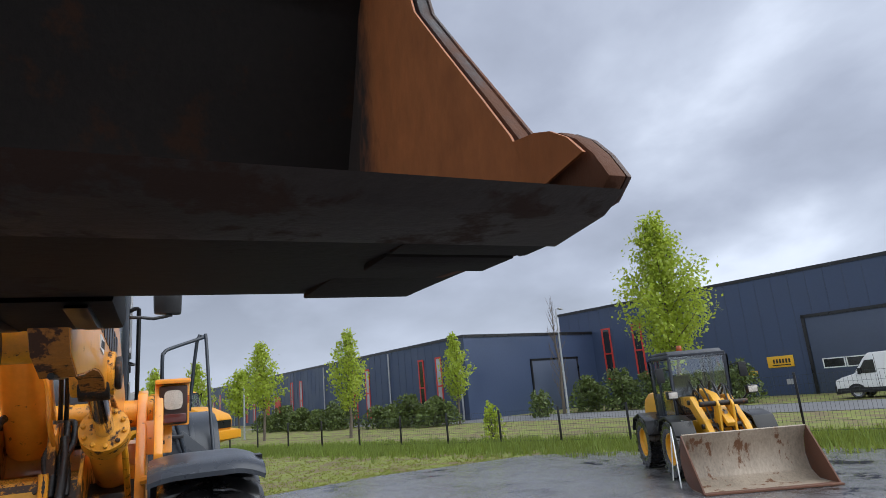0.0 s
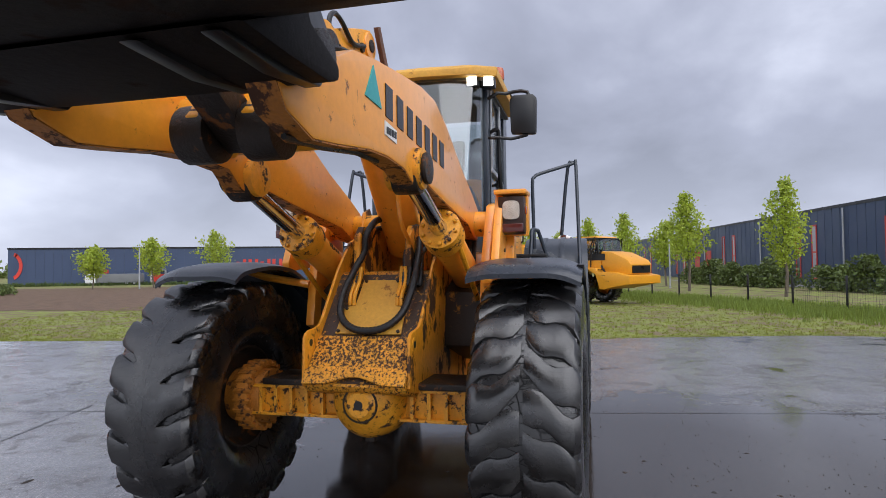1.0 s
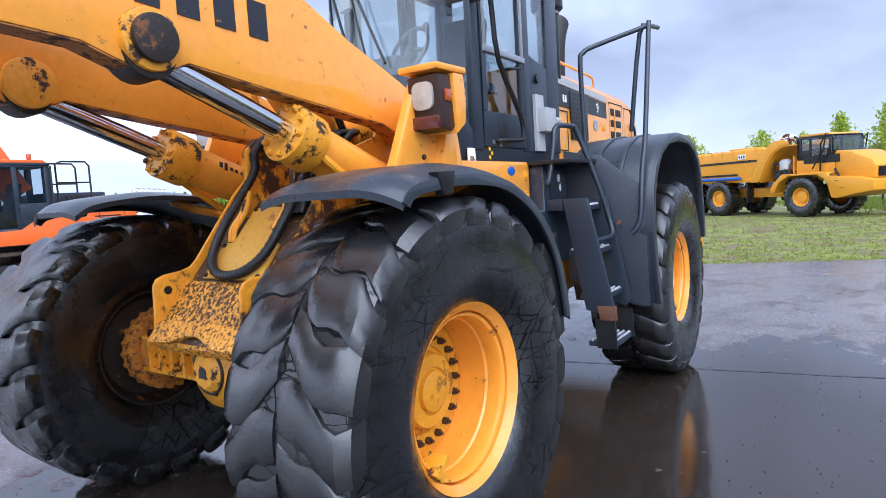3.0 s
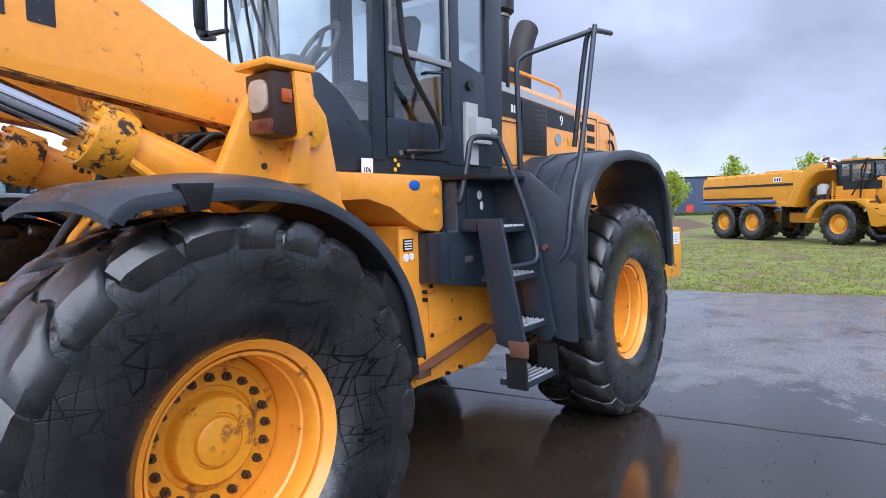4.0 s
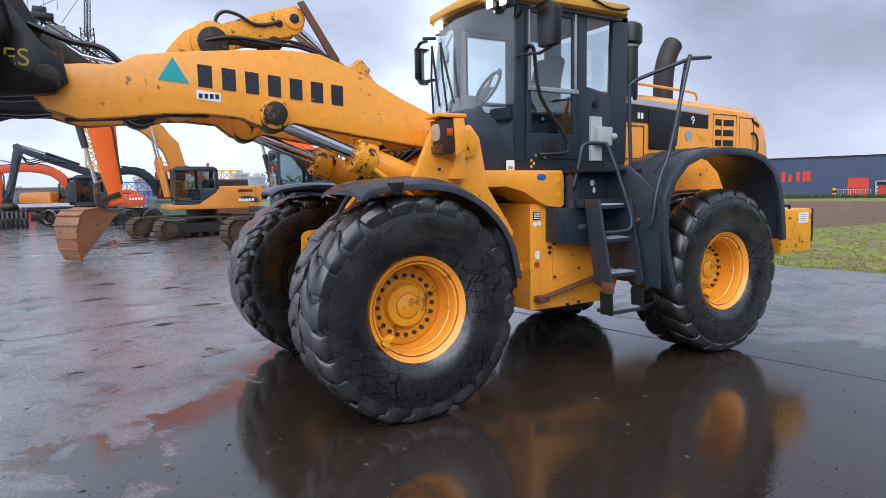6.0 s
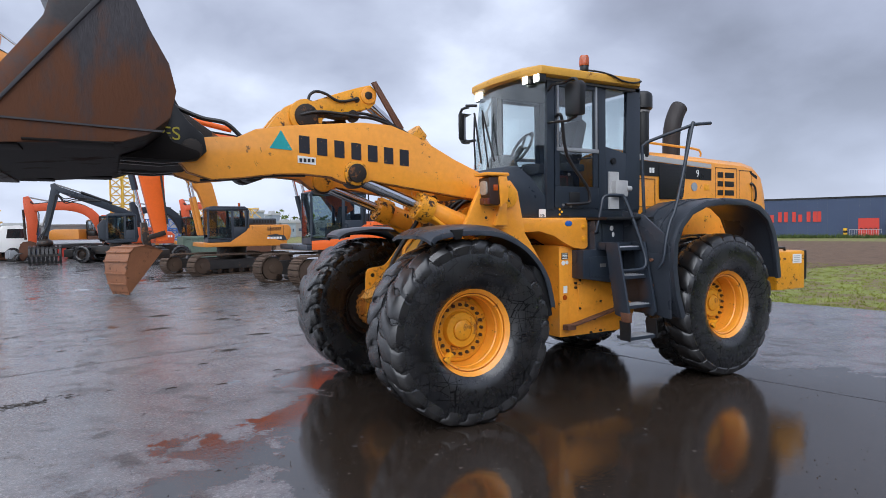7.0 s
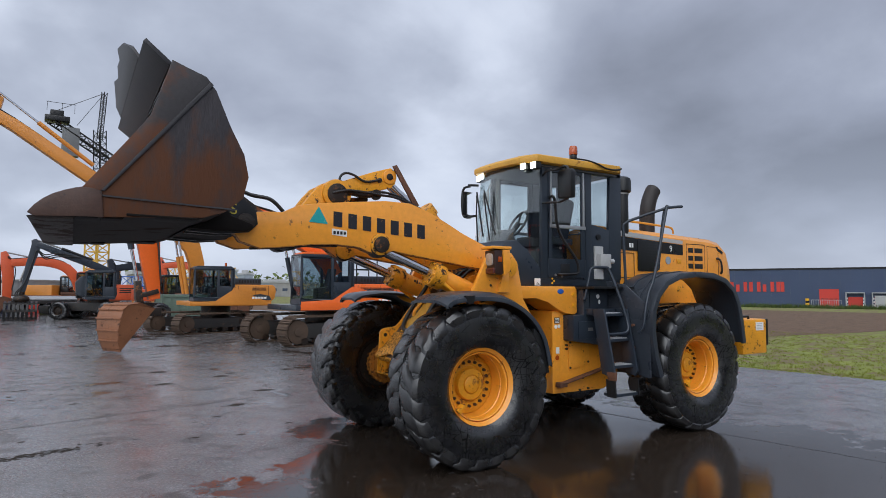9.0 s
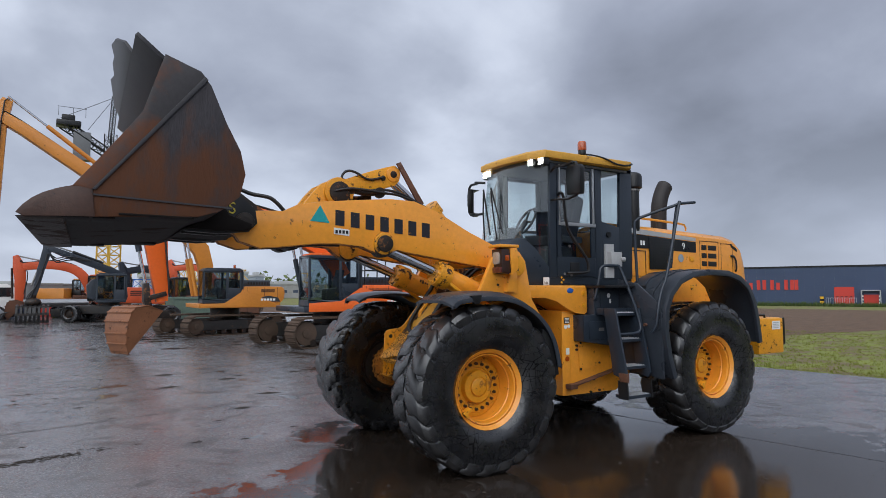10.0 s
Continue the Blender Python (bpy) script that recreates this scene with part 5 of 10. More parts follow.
# rear mudguards
for s in (-1, 1):
    a, b = sorted((s * 0.74, s * 1.40))
    top = [(2.64, 0.74), (2.55, 1.00), (2.50, 1.30), (2.52, 1.58), (2.62, 1.78), (2.80, 1.94), (3.05, 2.03), (3.40, 2.065), (3.80, 2.055), (4.06, 1.99), (4.26, 1.86), (4.38, 1.66), (4.45, 1.42), (4.50, 1.10)]
    bm = B()
    shell(bm, top, a, b, 0.03)
    rg = part("rear_mudguard", bm, FENDER, loader, "grey plastic rear mudguard with scuffed crown", 0.005)
    bm = B()
    a, b = sorted((s * 1.37, s * 1.415))
    shell(bm, [(x, z - 0.005) for x, z in top], a, b, 0.07)
    part("guard_lip", bm, FENDER, rg, "", 0.006)
    for x0, x1, y0 in ((2.28, 2.62, 0.78),):
        bm = B()
        prism(bm, [(s * 0.78, 0.95), (s * 1.0, 0.82), (s * 1.30, 0.74), (s * 1.36, 0.74), (s * 1.36, 1.50), (s * 1.30, 1.66), (s * 1.05, 1.88), (s * 0.78, 1.94)], 2.50, 2.53, "x")
        for v in bm.verts:
            v.co.x += -0.10 * (1 - min(1, max(0, (abs(v.co.y) - 0.78) / 0.55))) + 0.06 * max(0, 1.0 - v.co.z)
        part("splash_panel", bm, FENDER, rg, "", 0.005)
    for yy in (0.92, 1.12):
        bm = B()
        shell(bm, [(x - 0.012, z + 0.012) for x, z in top[2:11]], min(s * yy, s * (yy + 0.05)), max(s * yy, s * (yy + 0.05)), 0.02)
        part("crown_rib", bm, FENDER, rg, "", 0.004)
    for z in (0.85, 1.1, 1.38):
        bm = B()
        cyl(bm, (2.545 - 0.10, s * 1.18, z), (2.52 - 0.11, s * 1.18, z), 0.018, 8)
        part("panel_bolt", bm, RUSTY, rg)

# hood
def hood_section(x, top, half, low):
    return [(x, -half, low), (x, -half, top - 0.16), (x, -half + 0.02, top - 0.07), (x, -half + 0.10, top - 0.015), (x, -half * 0.4, top + 0.02), (x, half * 0.4, top + 0.02), (x, half - 0.10, top - 0.015), (x, half - 0.02, top - 0.07), (x, half, top - 0.16), (x, half, low)]
bm = B()
secs = [hood_section(2.74, 2.665, 0.70, 1.66), hood_section(3.4, 2.655, 0.71, 1.66), hood_section(4.2, 2.625, 0.72, 1.60), hood_section(4.85, 2.605, 0.72, 1.50), hood_section(5.10, 2.56, 0.715, 1.42), hood_section(5.26, 2.46, 0.70, 1.40), hood_section(5.34, 2.30, 0.69, 1.40), hood_section(5.38, 2.05, 0.68, 1.40)]
rows = [[bm.verts.new(p) for p in sec] for sec in secs]
for i in range(len(rows) - 1):
    for j in range(len(rows[0]) - 1):
        f = bm.faces.new((rows[i][j], rows[i + 1][j], rows[i + 1][j + 1], rows[i][j + 1]))
        f.smooth = True
bm.faces.new(rows[0][::-1])
bm.faces.new(rows[-1])
hood = part("hood", bm, YELLOW, loader, "yellow engine hood with rounded tail")
for s in (-1, 1):
    bm = B()
    a, b = sorted((s * 0.722, s * 0.715))
    prism(bm, [(2.77, 2.36), (4.12, 2.325), (4.12, 2.475), (2.77, 2.535)], a, b)
    part("black_band", bm, BLACK, hood, "black side band")
    bm = B()
    a, b = sorted((s * 0.720, s * 0.700))
    prism(bm, [(2.75, 2.545), (4.12, 2.485), (4.12, 2.535), (2.75, 2.615)], a, b)
    part("grey_stripe", bm, GREY, hood, "grey stripe")
    bm = B()
    box(bm, 3.18, 3.58, min(s * 0.735, s * 0.722), max(s * 0.735, s * 0.722), 2.08, 2.50)
    scr = part("screen_panel", bm, BLACK, hood, "black perforated screen", 0.006)
    bm = B()
    for i in range(9):
        for j in range(10):
            cyl(bm, (3.22 + 0.04 * i, s * 0.735, 2.115 + 0.04 * j), (3.22 + 0.04 * i, s * 0.7365, 2.115 + 0.04 * j), 0.012, 6)
    part("perforation", bm, INK, scr)
    for k in range(3):
        for q in range(2):
            bm = B()
            a, b = sorted((s * 0.726, s * 0.719))
            x0 = 4.24 + 0.0 * q
            if q == 0:
                box(bm, 4.24, 4.60, a, b, 2.44 - 0.115 * k - 0.07, 2.44 - 0.115 * k)
                part("louvre_slot", bm, INK, hood, "", 0.004)
    bm = B()
    box(bm, 4.36, 4.385, min(s * 0.735, s * 0.72), max(s * 0.735, s * 0.72), 2.12, 2.45)
    part("louvre_bar", bm, YELLOW, hood, "", 0.004)
    for x0, x1, z0, z1 in ((2.82, 3.12, 1.98, 2.32), (4.20, 4.66, 2.06, 2.50), (4.72, 5.02, 1.60, 2.48)):
        bm = B()
        a, b = sorted((s * 0.7205, s * 0.714))
        for p in ((x0, x1, z0, z0 + 0.008), (x0, x1, z1 - 0.008, z1), (x0, x0 + 0.008, z0, z1), (x1 - 0.008, x1, z0, z1)):
            box(bm, p[0], p[1], a, b, p[2], p[3])
        part("panel_gap", bm, INK, hood)
    bm = B()
    for z in (1.72, 1.86, 1.98):
        box(bm, 4.30, 4.62, min(s * 0.735, s * 0.72), max(s * 0.735, s * 0.72), z, z + 0.035)
    part("lower_louvre", bm, YELLOW, hood, "", 0.006)
    for xl, zl in ((4.08, 2.20), (4.06, 1.80)):
        bm = B()
        box(bm, 3.98, xl, min(s * 0.728, s * 0.720), max(s * 0.728, s * 0.720), zl, zl + 0.075)
        part("hood_latch", bm, YELLOW_WORN, hood, "", 0.006)
    bm = B()
    cyl(bm, (3.80, s * 0.72, 2.24), (3.80, s * 0.7265, 2.24), 0.055, 24)
    part("round_decal", bm, PALE_BLUE, hood, "round pale blue decal")
    bm = B()
    tube(bm, [(4.98, s * 0.70, 2.30), (4.99, s * 0.76, 2.30), (5.06, s * 0.76, 2.24), (5.08, s * 0.75, 2.10), (5.08, s * 0.69, 2.09)], 0.018, 8, 3)
    part("grab_handle", bm, BLACK, hood)
    bm = B()
    prism(bm, [(4.98, 2.475), (5.14, 2.41), (5.13, 2.37), (4.99, 2.43)], min(s * 0.722, s * 0.70), max(s * 0.722, s * 0.70))
    part("rear_vent", bm, INK, hood)
    bm = B()
    tube(bm, [(2.92, s * 0.52, 2.64), (2.95, s * 0.56, 2.74), (3.1, s * 0.58, 2.76), (3.7, s * 0.58, 2.74), (4.0, s * 0.58, 2.72), (4.04, s * 0.56, 2.64)], 0.016, 8, 2)
    part("hood_rail", bm, YELLOW, hood)
# numeral of the model series and a few letter-like marks on the band
bm = B()
bars(bm, 3.02, 3.10, 2.39, 2.45, 2, -0.7235)
part("band_letter_bar", bm, WHITE, hood)
nine_data = bpy.data.curves.new("numeral_nine", "FONT")
nine_data.body, nine_data.size, nine_data.extrude = "9", 0.135, 0.002
nine_data.materials.append(WHITE)
nine = new("numeral", nine_data)
nine.matrix_basis = pose(3.83, -0.7245, 2.365, 90, 0, 0)
nine.parent = hood
tagged(nine, "white numeral nine on the black band")
# exhaust and air intake
bm = B()
tube(bm, [(4.20, 0.0, 2.60), (4.20, 0.0, 2.90), (4.215, 0.0, 3.08), (4.26, 0.0, 3.24), (4.33, 0.0, 3.37), (4.37, 0.0, 3.42)], 0.118, 18, 4)
ex = part("exhaust_pipe", bm, SOOTY, loader, "dull brown-black curved exhaust pipe")
bm = B()
cyl(bm, (4.368, 0, 3.418), (4.378, 0, 3.432), 0.100, 18)
part("exhaust_mouth", bm, INK, ex)
bm = B()
cyl(bm, (3.17, -0.38, 2.62), (3.17, -0.38, 3.22), 0.098, 24)
ac = part("air_intake", bm, BLACK, loader, "black air pre-cleaner", 0.01)
bm = B()
lathe(bm, [(0.0, 0.235), (0.09, 0.23), (0.128, 0.205), (0.140, 0.17), (0.140, 0.02), (0.12, 0.0), (0.0, 0.0)], 28, "z")
part("intake_bowl", bm, BLACK, ac, "", 0, Matrix.Translation((3.17, -0.38, 3.215)))
bm = B()
cyl(bm, (3.17, -0.38, 3.185), (3.17, -0.38, 3.21), 0.106, 24)
part("clamp", bm, STEEL, ac)

# counterweight
bm = B()
prism(bm, [(4.68, -1.25), (5.30, -1.25), (5.42, -1.15), (5.50, -0.5), (5.50, 0.5), (5.42, 1.15), (5.30, 1.25), (4.68, 1.25), (4.68, 0.7), (4.60, 0.6), (4.60, -0.6), (4.68, -0.7)], 0.90, 1.40, "z")
cw = part("counterweight", bm, YELLOW_WORN, loader, "yellow counterweight with flaking rusty front edges", 0.03)
for s in (-1, 1):
    bm = B()
    box(bm, 5.43, 5.52, min(s * 1.16, s * 0.95), max(s * 1.16, s * 0.95), 1.0, 1.40)
    part("tail_lamp_guard", bm, BLACK, cw, "", 0.02)
bm = B()
tube(bm, [(4.82, -1.12, 1.40), (4.83, -1.12, 1.44), (5.05, -1.12, 1.44), (5.06, -1.12, 1.40)], 0.016, 8)
part("lifting_eye", bm, BLACK, cw)
bm = B()
box(bm, 5.02, 5.22, -1.2545, -1.2505, 1.24, 1.36)
part("weight_sticker", bm, WHITE, cw, "small white sticker")
bm = B()
for k in range(4):
    box(bm, 5.04, 5.18, -1.2575, -1.2548, 1.26 + 0.024 * k, 1.268 + 0.024 * k)
part("sticker_lines", bm, GREY, cw)

# ---- cab ----
plan = [(1.02, 0.50), (1.12, 0.56), (1.45, 0.70), (2.74, 0.70)]
full = plan + [(x, -y) for x, y in plan[::-1]]
bm = B()
prism(bm, full, 1.865, 2.03, "z")
cab = part("cab", bm, DARK, loader, "dark blue-grey operator cab with yellow roof", 0.02)
bm = B()
prism(bm, [(0.98, 1.88), (0.96, 2.30), (1.02, 2.40), (1.16, 2.41), (1.28, 2.30), (1.45, 2.06), (1.45, 1.88)], -0.52, 0.52)
for v in bm.verts:
    v.co.y *= 1.0 + 0.36 * max(0, (v.co.x - 1.0)) / 0.45
part("cab_nose", bm, DARK, cab, "", 0.03)
# pillars
for s in (-1, 1):
    for nm, pts, y0, y1 in (
        ("front_pillar", [(1.43, 1.95), (1.53, 1.95), (1.54, 3.36), (1.45, 3.36)], 0.655, 0.72),
        ("door_pillar", [(2.10, 1.95), (2.24, 1.95), (2.24, 3.36), (2.12, 3.36)], 0.665, 0.715),
        ("rear_pillar", [(2.52, 1.95), (2.74, 1.95), (2.76, 3.36), (2.56, 3.36)], 0.64, 0.715),
        ("rear_lower_panel", [(2.24, 1.95), (2.54, 1.95), (2.54, 2.60), (2.24, 2.66)], 0.66, 0.71),
        ("top_rail", [(1.44, 3.30), (2.75, 3.30), (2.75, 3.37), (1.44, 3.37)], 0.64, 0.715)):
        bm = B()
        prism(bm, pts, min(s * y0, s * y1), max(s * y0, s * y1))
        part(nm, bm, DARK, cab, "", 0.01)
    # door with its lower and upper glass
    bm = B()
    a, b = sorted((s * 0.725, s * 0.69))
    for p in ((1.54, 1.60, 2.20, 3.26), (2.06, 2.12, 2.20, 3.26), (1.54, 2.12, 3.26, 3.32), (1.54, 2.12, 1.97, 2.20)):
        box(bm, p[0], p[1], a, b, p[2], p[3])
    door = part("cab_door", bm, DARK, cab, "dark cab door, closed, with pale worn window edge", 0.006)
    bm = B()
    box(bm, 1.60, 2.06, s * 0.705 - 0.003, s * 0.705 + 0.003, 2.62, 3.26)
    g = part("door_window", bm, GLASS, door)
    g.visible_shadow = False
    bm = B()
    box(bm, 1.60, 2.06, s * 0.705 - 0.003, s * 0.705 + 0.003, 2.20, 2.58)
    g = part("lower_window", bm, TINT, door)
    g.visible_shadow = False
    bm = B()
    a, b = sorted((s * 0.74, s * 0.70))
    box(bm, 1.56, 2.12, a, b, 2.575, 2.615)
    box(bm, 2.075, 2.10, a, b, 2.60, 3.30)
    box(bm, 1.565, 1.58, a, b, 2.60, 3.30)
    part("window_edge", bm, GALV, door, "pale worn metal window channel", 0.004)
    bm = B()
    tube(bm, [(1.86, s * 0.71, 2.50), (1.86, s * 0.76, 2.50), (2.0, s * 0.76, 2.52), (2.02, s * 0.71, 2.54)], 0.010, 6, 2)
    part("door_pull", bm, BLACK, door)
    bm = B()
    box(bm, 1.72, 1.86, min(s * 0.735, s * 0.72), max(s * 0.735, s * 0.72), 2.0, 2.14)
    part("door_handle", bm, BLACK, door, "recessed black door handle", 0.01)
    for x, z in ((1.72, 2.33), (1.74, 1.985), (1.64, 2.0)):
        bm = B()
        cyl(bm, (x, s * 0.72, z), (x, s * 0.73, z), 0.016, 10)
        part("door_lock", bm, STEEL, door)
    bm = B()
    box(bm, 2.25, 2.53, s * 0.69 - 0.003, s * 0.69 + 0.003, 2.62, 3.30)
    g = part("rear_side_window", bm, GLASS, cab)
    g.visible_shadow = False
    bm = B()
    cyl(bm, (2.34, s * 0.71, 2.50), (2.34, s * 0.735, 2.50), 0.035, 16)
    part("latch_knob", bm, BLACK, cab)
    # slanted corner glass ahead of the front pillar
    bm = B()
    vs = [(1.13, 0.535, 2.40), (1.24, 0.585, 2.34), (1.445, 0.675, 2.06), (1.465, 0.68, 3.345), (1.26, 0.60, 3.345)]
    v1 = [bm.verts.new((x, s * y, z)) for x, y, z in vs]
    v2 = [bm.verts.new((x - 0.003, s * (y + 0.005), z)) for x, y, z in vs]
    bm.faces.new(v1)
    bm.faces.new(v2[::-1])
    for i in range(5):
        bm.faces.new((v1[i], v2[i], v2[(i + 1) % 5], v1[(i + 1) % 5]))
    g = part("corner_window", bm, GLASS, cab)
    g.visible_shadow = False
    bm = B()
    tube(bm, [(1.555, s * 0.72, 2.93), (1.55, s * 0.78, 2.95), (1.58, s * 0.79, 2.88), (1.64, s * 0.79, 2.52), (1.90, s * 0.79, 2.20), (1.94, s * 0.79, 2.06), (1.90, s * 0.79, 2.02), (1.70, s * 0.76, 2.01), (1.68, s * 0.71, 2.01)], 0.017, 8, 3)
    part("grab_bar", bm, BLACK, cab)
# front and rear panes, roof
bm = B()
rowsv = []
for y in (-0.535, -0.3, 0.0, 0.3, 0.535):
    bulge = 0.06 * (1 - (y / 0.535) ** 2)
    rowsv.append([bm.verts.new((1.12 - bulge, y, 2.41)), bm.verts.new((1.255 - bulge, y * 1.12, 3.345)), bm.verts.new((1.26 - bulge, y * 1.12, 3.345)), bm.verts.new((1.126 - bulge, y, 2.41))])
for i in range(4):
    for j in range(4):
        f = bm.faces.new((rowsv[i][j], rowsv[i + 1][j], rowsv[i + 1][(j + 1) % 4], rowsv[i][(j + 1) % 4]))
bm.faces.new(rowsv[0])
bm.faces.new(rowsv[-1][::-1])
g = part("windscreen", bm, GLASS, cab, "clean windscreen")
g.visible_shadow = False
bm = B()
box(bm, 2.735, 2.742, -0.63, 0.63, 2.62, 3.30)
g = part("rear_window", bm, GLASS, cab)
g.visible_shadow = False
bm = B()
box(bm, 2.70, 2.75, -0.64, 0.64, 2.03, 2.62)
part("rear_panel", bm, DARK, cab, "", 0.006)
bm = B()
roof_plan = [(1.34, -0.65), (2.83, -0.67), (2.90, -0.60), (2.90, 0.60), (2.83, 0.67), (1.34, 0.65), (1.18, 0.48), (1.13, 0.0), (1.18, -0.48)]
a = [bm.verts.new((x, y, 3.425 - 0.10 * max(0.0, 1.4 - x))) for x, y in roof_plan]
b = [bm.verts.new((x, y, 3.515 - 0.20 * max(0.0, 1.4 - x))) for x, y in roof_plan]
c = [bm.verts.new((2.05 + (x - 2.05) * 0.94, y * 0.90, 3.535 - 0.14 * max(0.0, 1.4 - x))) for x, y in roof_plan]
bm.faces.new(a[::-1])
bm.faces.new(c)
for lo, hi in ((a, b), (b, c)):
    for i in range(len(a)):
        j = (i + 1) % len(a)
        bm.faces.new((lo[i], lo[j], hi[j], hi[i]))
roof = part("cab_roof", bm, COVER, cab, "dirty yellow cab roof", 0.010)
bm = B()
prism(bm, [(1.32, -0.55), (2.85, -0.58), (2.85, 0.58), (1.32, 0.55), (1.22, 0.0)], 3.385, 3.412, "z")
part("roof_lining", bm, CABIN, cab)
bm = B()
tube(bm, [(2.02, -0.58, 3.545), (2.20, -0.63, 3.535), (2.36, -0.675, 3.50), (2.52, -0.682, 3.455), (2.70, -0.682, 3.45), (2.84, -0.67, 3.48), (2.88, -0.63, 3.50)], 0.011, 8, 4)
part("roof_cable", bm, HOSE, cab)
# work lamps
for y, x in ((-0.575, 1.33), (-0.435, 1.285), (0.435, 1.285), (0.575, 1.33)):
    bm = B()
    box(bm, x, x + 0.09, y - 0.056, y + 0.056, 3.325, 3.432)
    wl_ob = part("work_lamp", bm, BLACK, cab, "lit roof work lamp", 0.012)
    bm = B()
    box(bm, x - 0.014, x + 0.001, y - 0.043, y + 0.043, 3.338, 3.420)
    part("lamp_glass", bm, LAMP_ON, wl_ob, "shining lamp glass", 0.007)
# beacon
bm = B()
cyl(bm, (2.02, -0.58, 3.53), (2.02, -0.58, 3.59), 0.050, 20)
bc = part("beacon_foot", bm, BLACK, cab, "", 0.008)
bm = B()
lathe(bm, [(0.055, 0.0), (0.058, 0.02), (0.056, 0.09), (0.045, 0.115), (0.0, 0.12)], 20, "z")
part("beacon", bm, AMBER, bc, "amber rotating beacon", 0, Matrix.Translation((2.02, -0.58, 3.59)))
# mirrors
for s in (-1, 1):
    bm = B()
    if s < 0:
        tube(bm, [(1.46, -0.72, 3.20), (1.44, -0.86, 3.26), (1.43, -1.04, 3.26), (1.44, -1.06, 3.10)], 0.016, 8, 3)
        mr = part("mirror_arm", bm, BLACK, cab)
        bm = B()
        tube(bm, [(1.46, -0.72, 2.86), (1.44, -0.90, 2.86), (1.44, -1.04, 2.89)], 0.014, 8, 2)
        part("mirror_stay", bm, BLACK, mr)
        bm = B()
        prism(bm, [(-0.90, 2.90), (-1.11, 2.89), (-1.12, 3.20), (-1.09, 3.24), (-0.92, 3.24), (-0.89, 3.20)], 1.41, 1.49, "x")
        part("mirror_housing", bm, BLACK, mr, "black wing mirror back", 0.025)
    else:
        tube(bm, [(1.20, 0.60, 3.18), (1.12, 0.84, 3.20), (1.10, 0.98, 3.16), (1.10, 0.98, 2.84), (1.12, 0.84, 2.78), (1.18, 0.60, 2.78)], 0.016, 8, 3)
        mr = part("mirror_arm", bm, BLACK, cab)
        bm = B()
        box(bm, 1.08, 1.15, 0.80, 0.97, 2.80, 3.12)
        part("mirror_housing", bm, BLACK, mr, "black wing mirror", 0.02)
bm = B()
tube(bm, [(1.30, 0.40, 3.2), (1.22, 0.38, 3.05)], 0.012, 6)
prism(bm, [(0.32, 2.92), (0.45, 2.90), (0.46, 3.06), (0.34, 3.08)], 1.20, 1.235, "x")
part("inside_mirror", bm, GREY, cab, "", 0.012)
# wipers
for y0, y1 in ((0.30, 0.40), (-0.05, 0.18)):
    bm = B()
    tube(bm, [(1.05, y0, 2.42), (1.055, (y0 + y1) / 2, 2.75), (1.085, y1, 3.02)], 0.010, 6)
    tube(bm, [(1.05, y0 - 0.16, 2.48), (1.085, y1, 3.06)], 0.012, 6)
    part("wiper", bm, BLACK, cab)
# inside
bm = B()
prism(bm, [(1.60, 2.36), (2.10, 2.36), (2.16, 2.42), (2.30, 2.98), (2.24, 3.02), (2.16, 3.0), (2.02, 2.50), (1.62, 2.48)], -0.22, 0.22)
seat = part("operator_seat", bm, SEAT, cab, "dark operator seat", 0.04)
bm = B()
box(bm, 1.66, 2.1, -0.2, 0.2, 2.03, 2.36)
part("seat_base", bm, CABIN, seat, "", 0.02)
bm = B()
prism(bm, [(1.14, 2.10), (1.30, 2.08), (1.38, 2.40), (1.30, 2.56), (1.18, 2.56), (1.12, 2.46)], -0.20, 0.20)
part("dashboard", bm, CABIN, cab, "", 0.03)
bm = B()
pts = []
for k in range(25):
    a = 2 * math.pi * k / 24
    pts.append((1.50 + 0.10 * math.cos(a), 0.19 * math.sin(a), 2.66 - 0.16 * math.cos(a) * -1))
tube(bm, pts, 0.016, 8)
cyl(bm, (1.34, 0, 2.46), (1.50, 0, 2.66), 0.035, 12)
for k in range(3):
    a = 2 * math.pi * k / 3 + 0.4
    tube(bm, [(1.50, 0, 2.66), (1.50 + 0.10 * math.cos(a), 0.19 * math.sin(a), 2.66 + 0.16 * math.cos(a))], 0.014, 6)
blob(bm, (1.56, -0.14, 2.80), (0.028, 0.028, 0.035), 10, 6)
part("steering_wheel", bm, CABIN, cab)
bm = B()
box(bm, 1.75, 2.2, 0.28, 0.50, 2.03, 2.52)
box(bm, 1.75, 2.15, -0.38, -0.28, 2.40, 2.48)
part("side_console", bm, CABIN, cab, "", 0.02)
# posts coloured pale to brighten the dim inside of the cab
bm = B()
for s in (-1, 1):
    box(bm, 1.50, 1.545, s * 0.64 - 0.02, s * 0.64 + 0.02, 2.05, 3.33)
part("inner_posts", bm, GREY, cab, "inner posts, pale to lighten the cab")
# white box by the cab's rear corner
bm = B()
box(bm, 2.30, 2.48, -0.80, -0.712, 2.10, 2.28)
wb = part("white_box", bm, GREY, cab, "dirty white box at the cab corner", 0.008)
bm = B()
box(bm, 2.27, 2.41, -0.735, -0.711, 1.96, 2.38)
part("box_bracket", bm, GREY, wb)
bm = B()
cyl(bm, (2.46, -0.78, 2.19), (2.53, -0.78, 2.19), 0.032, 14)
part("camera_lens_hood", bm, GREY, wb)
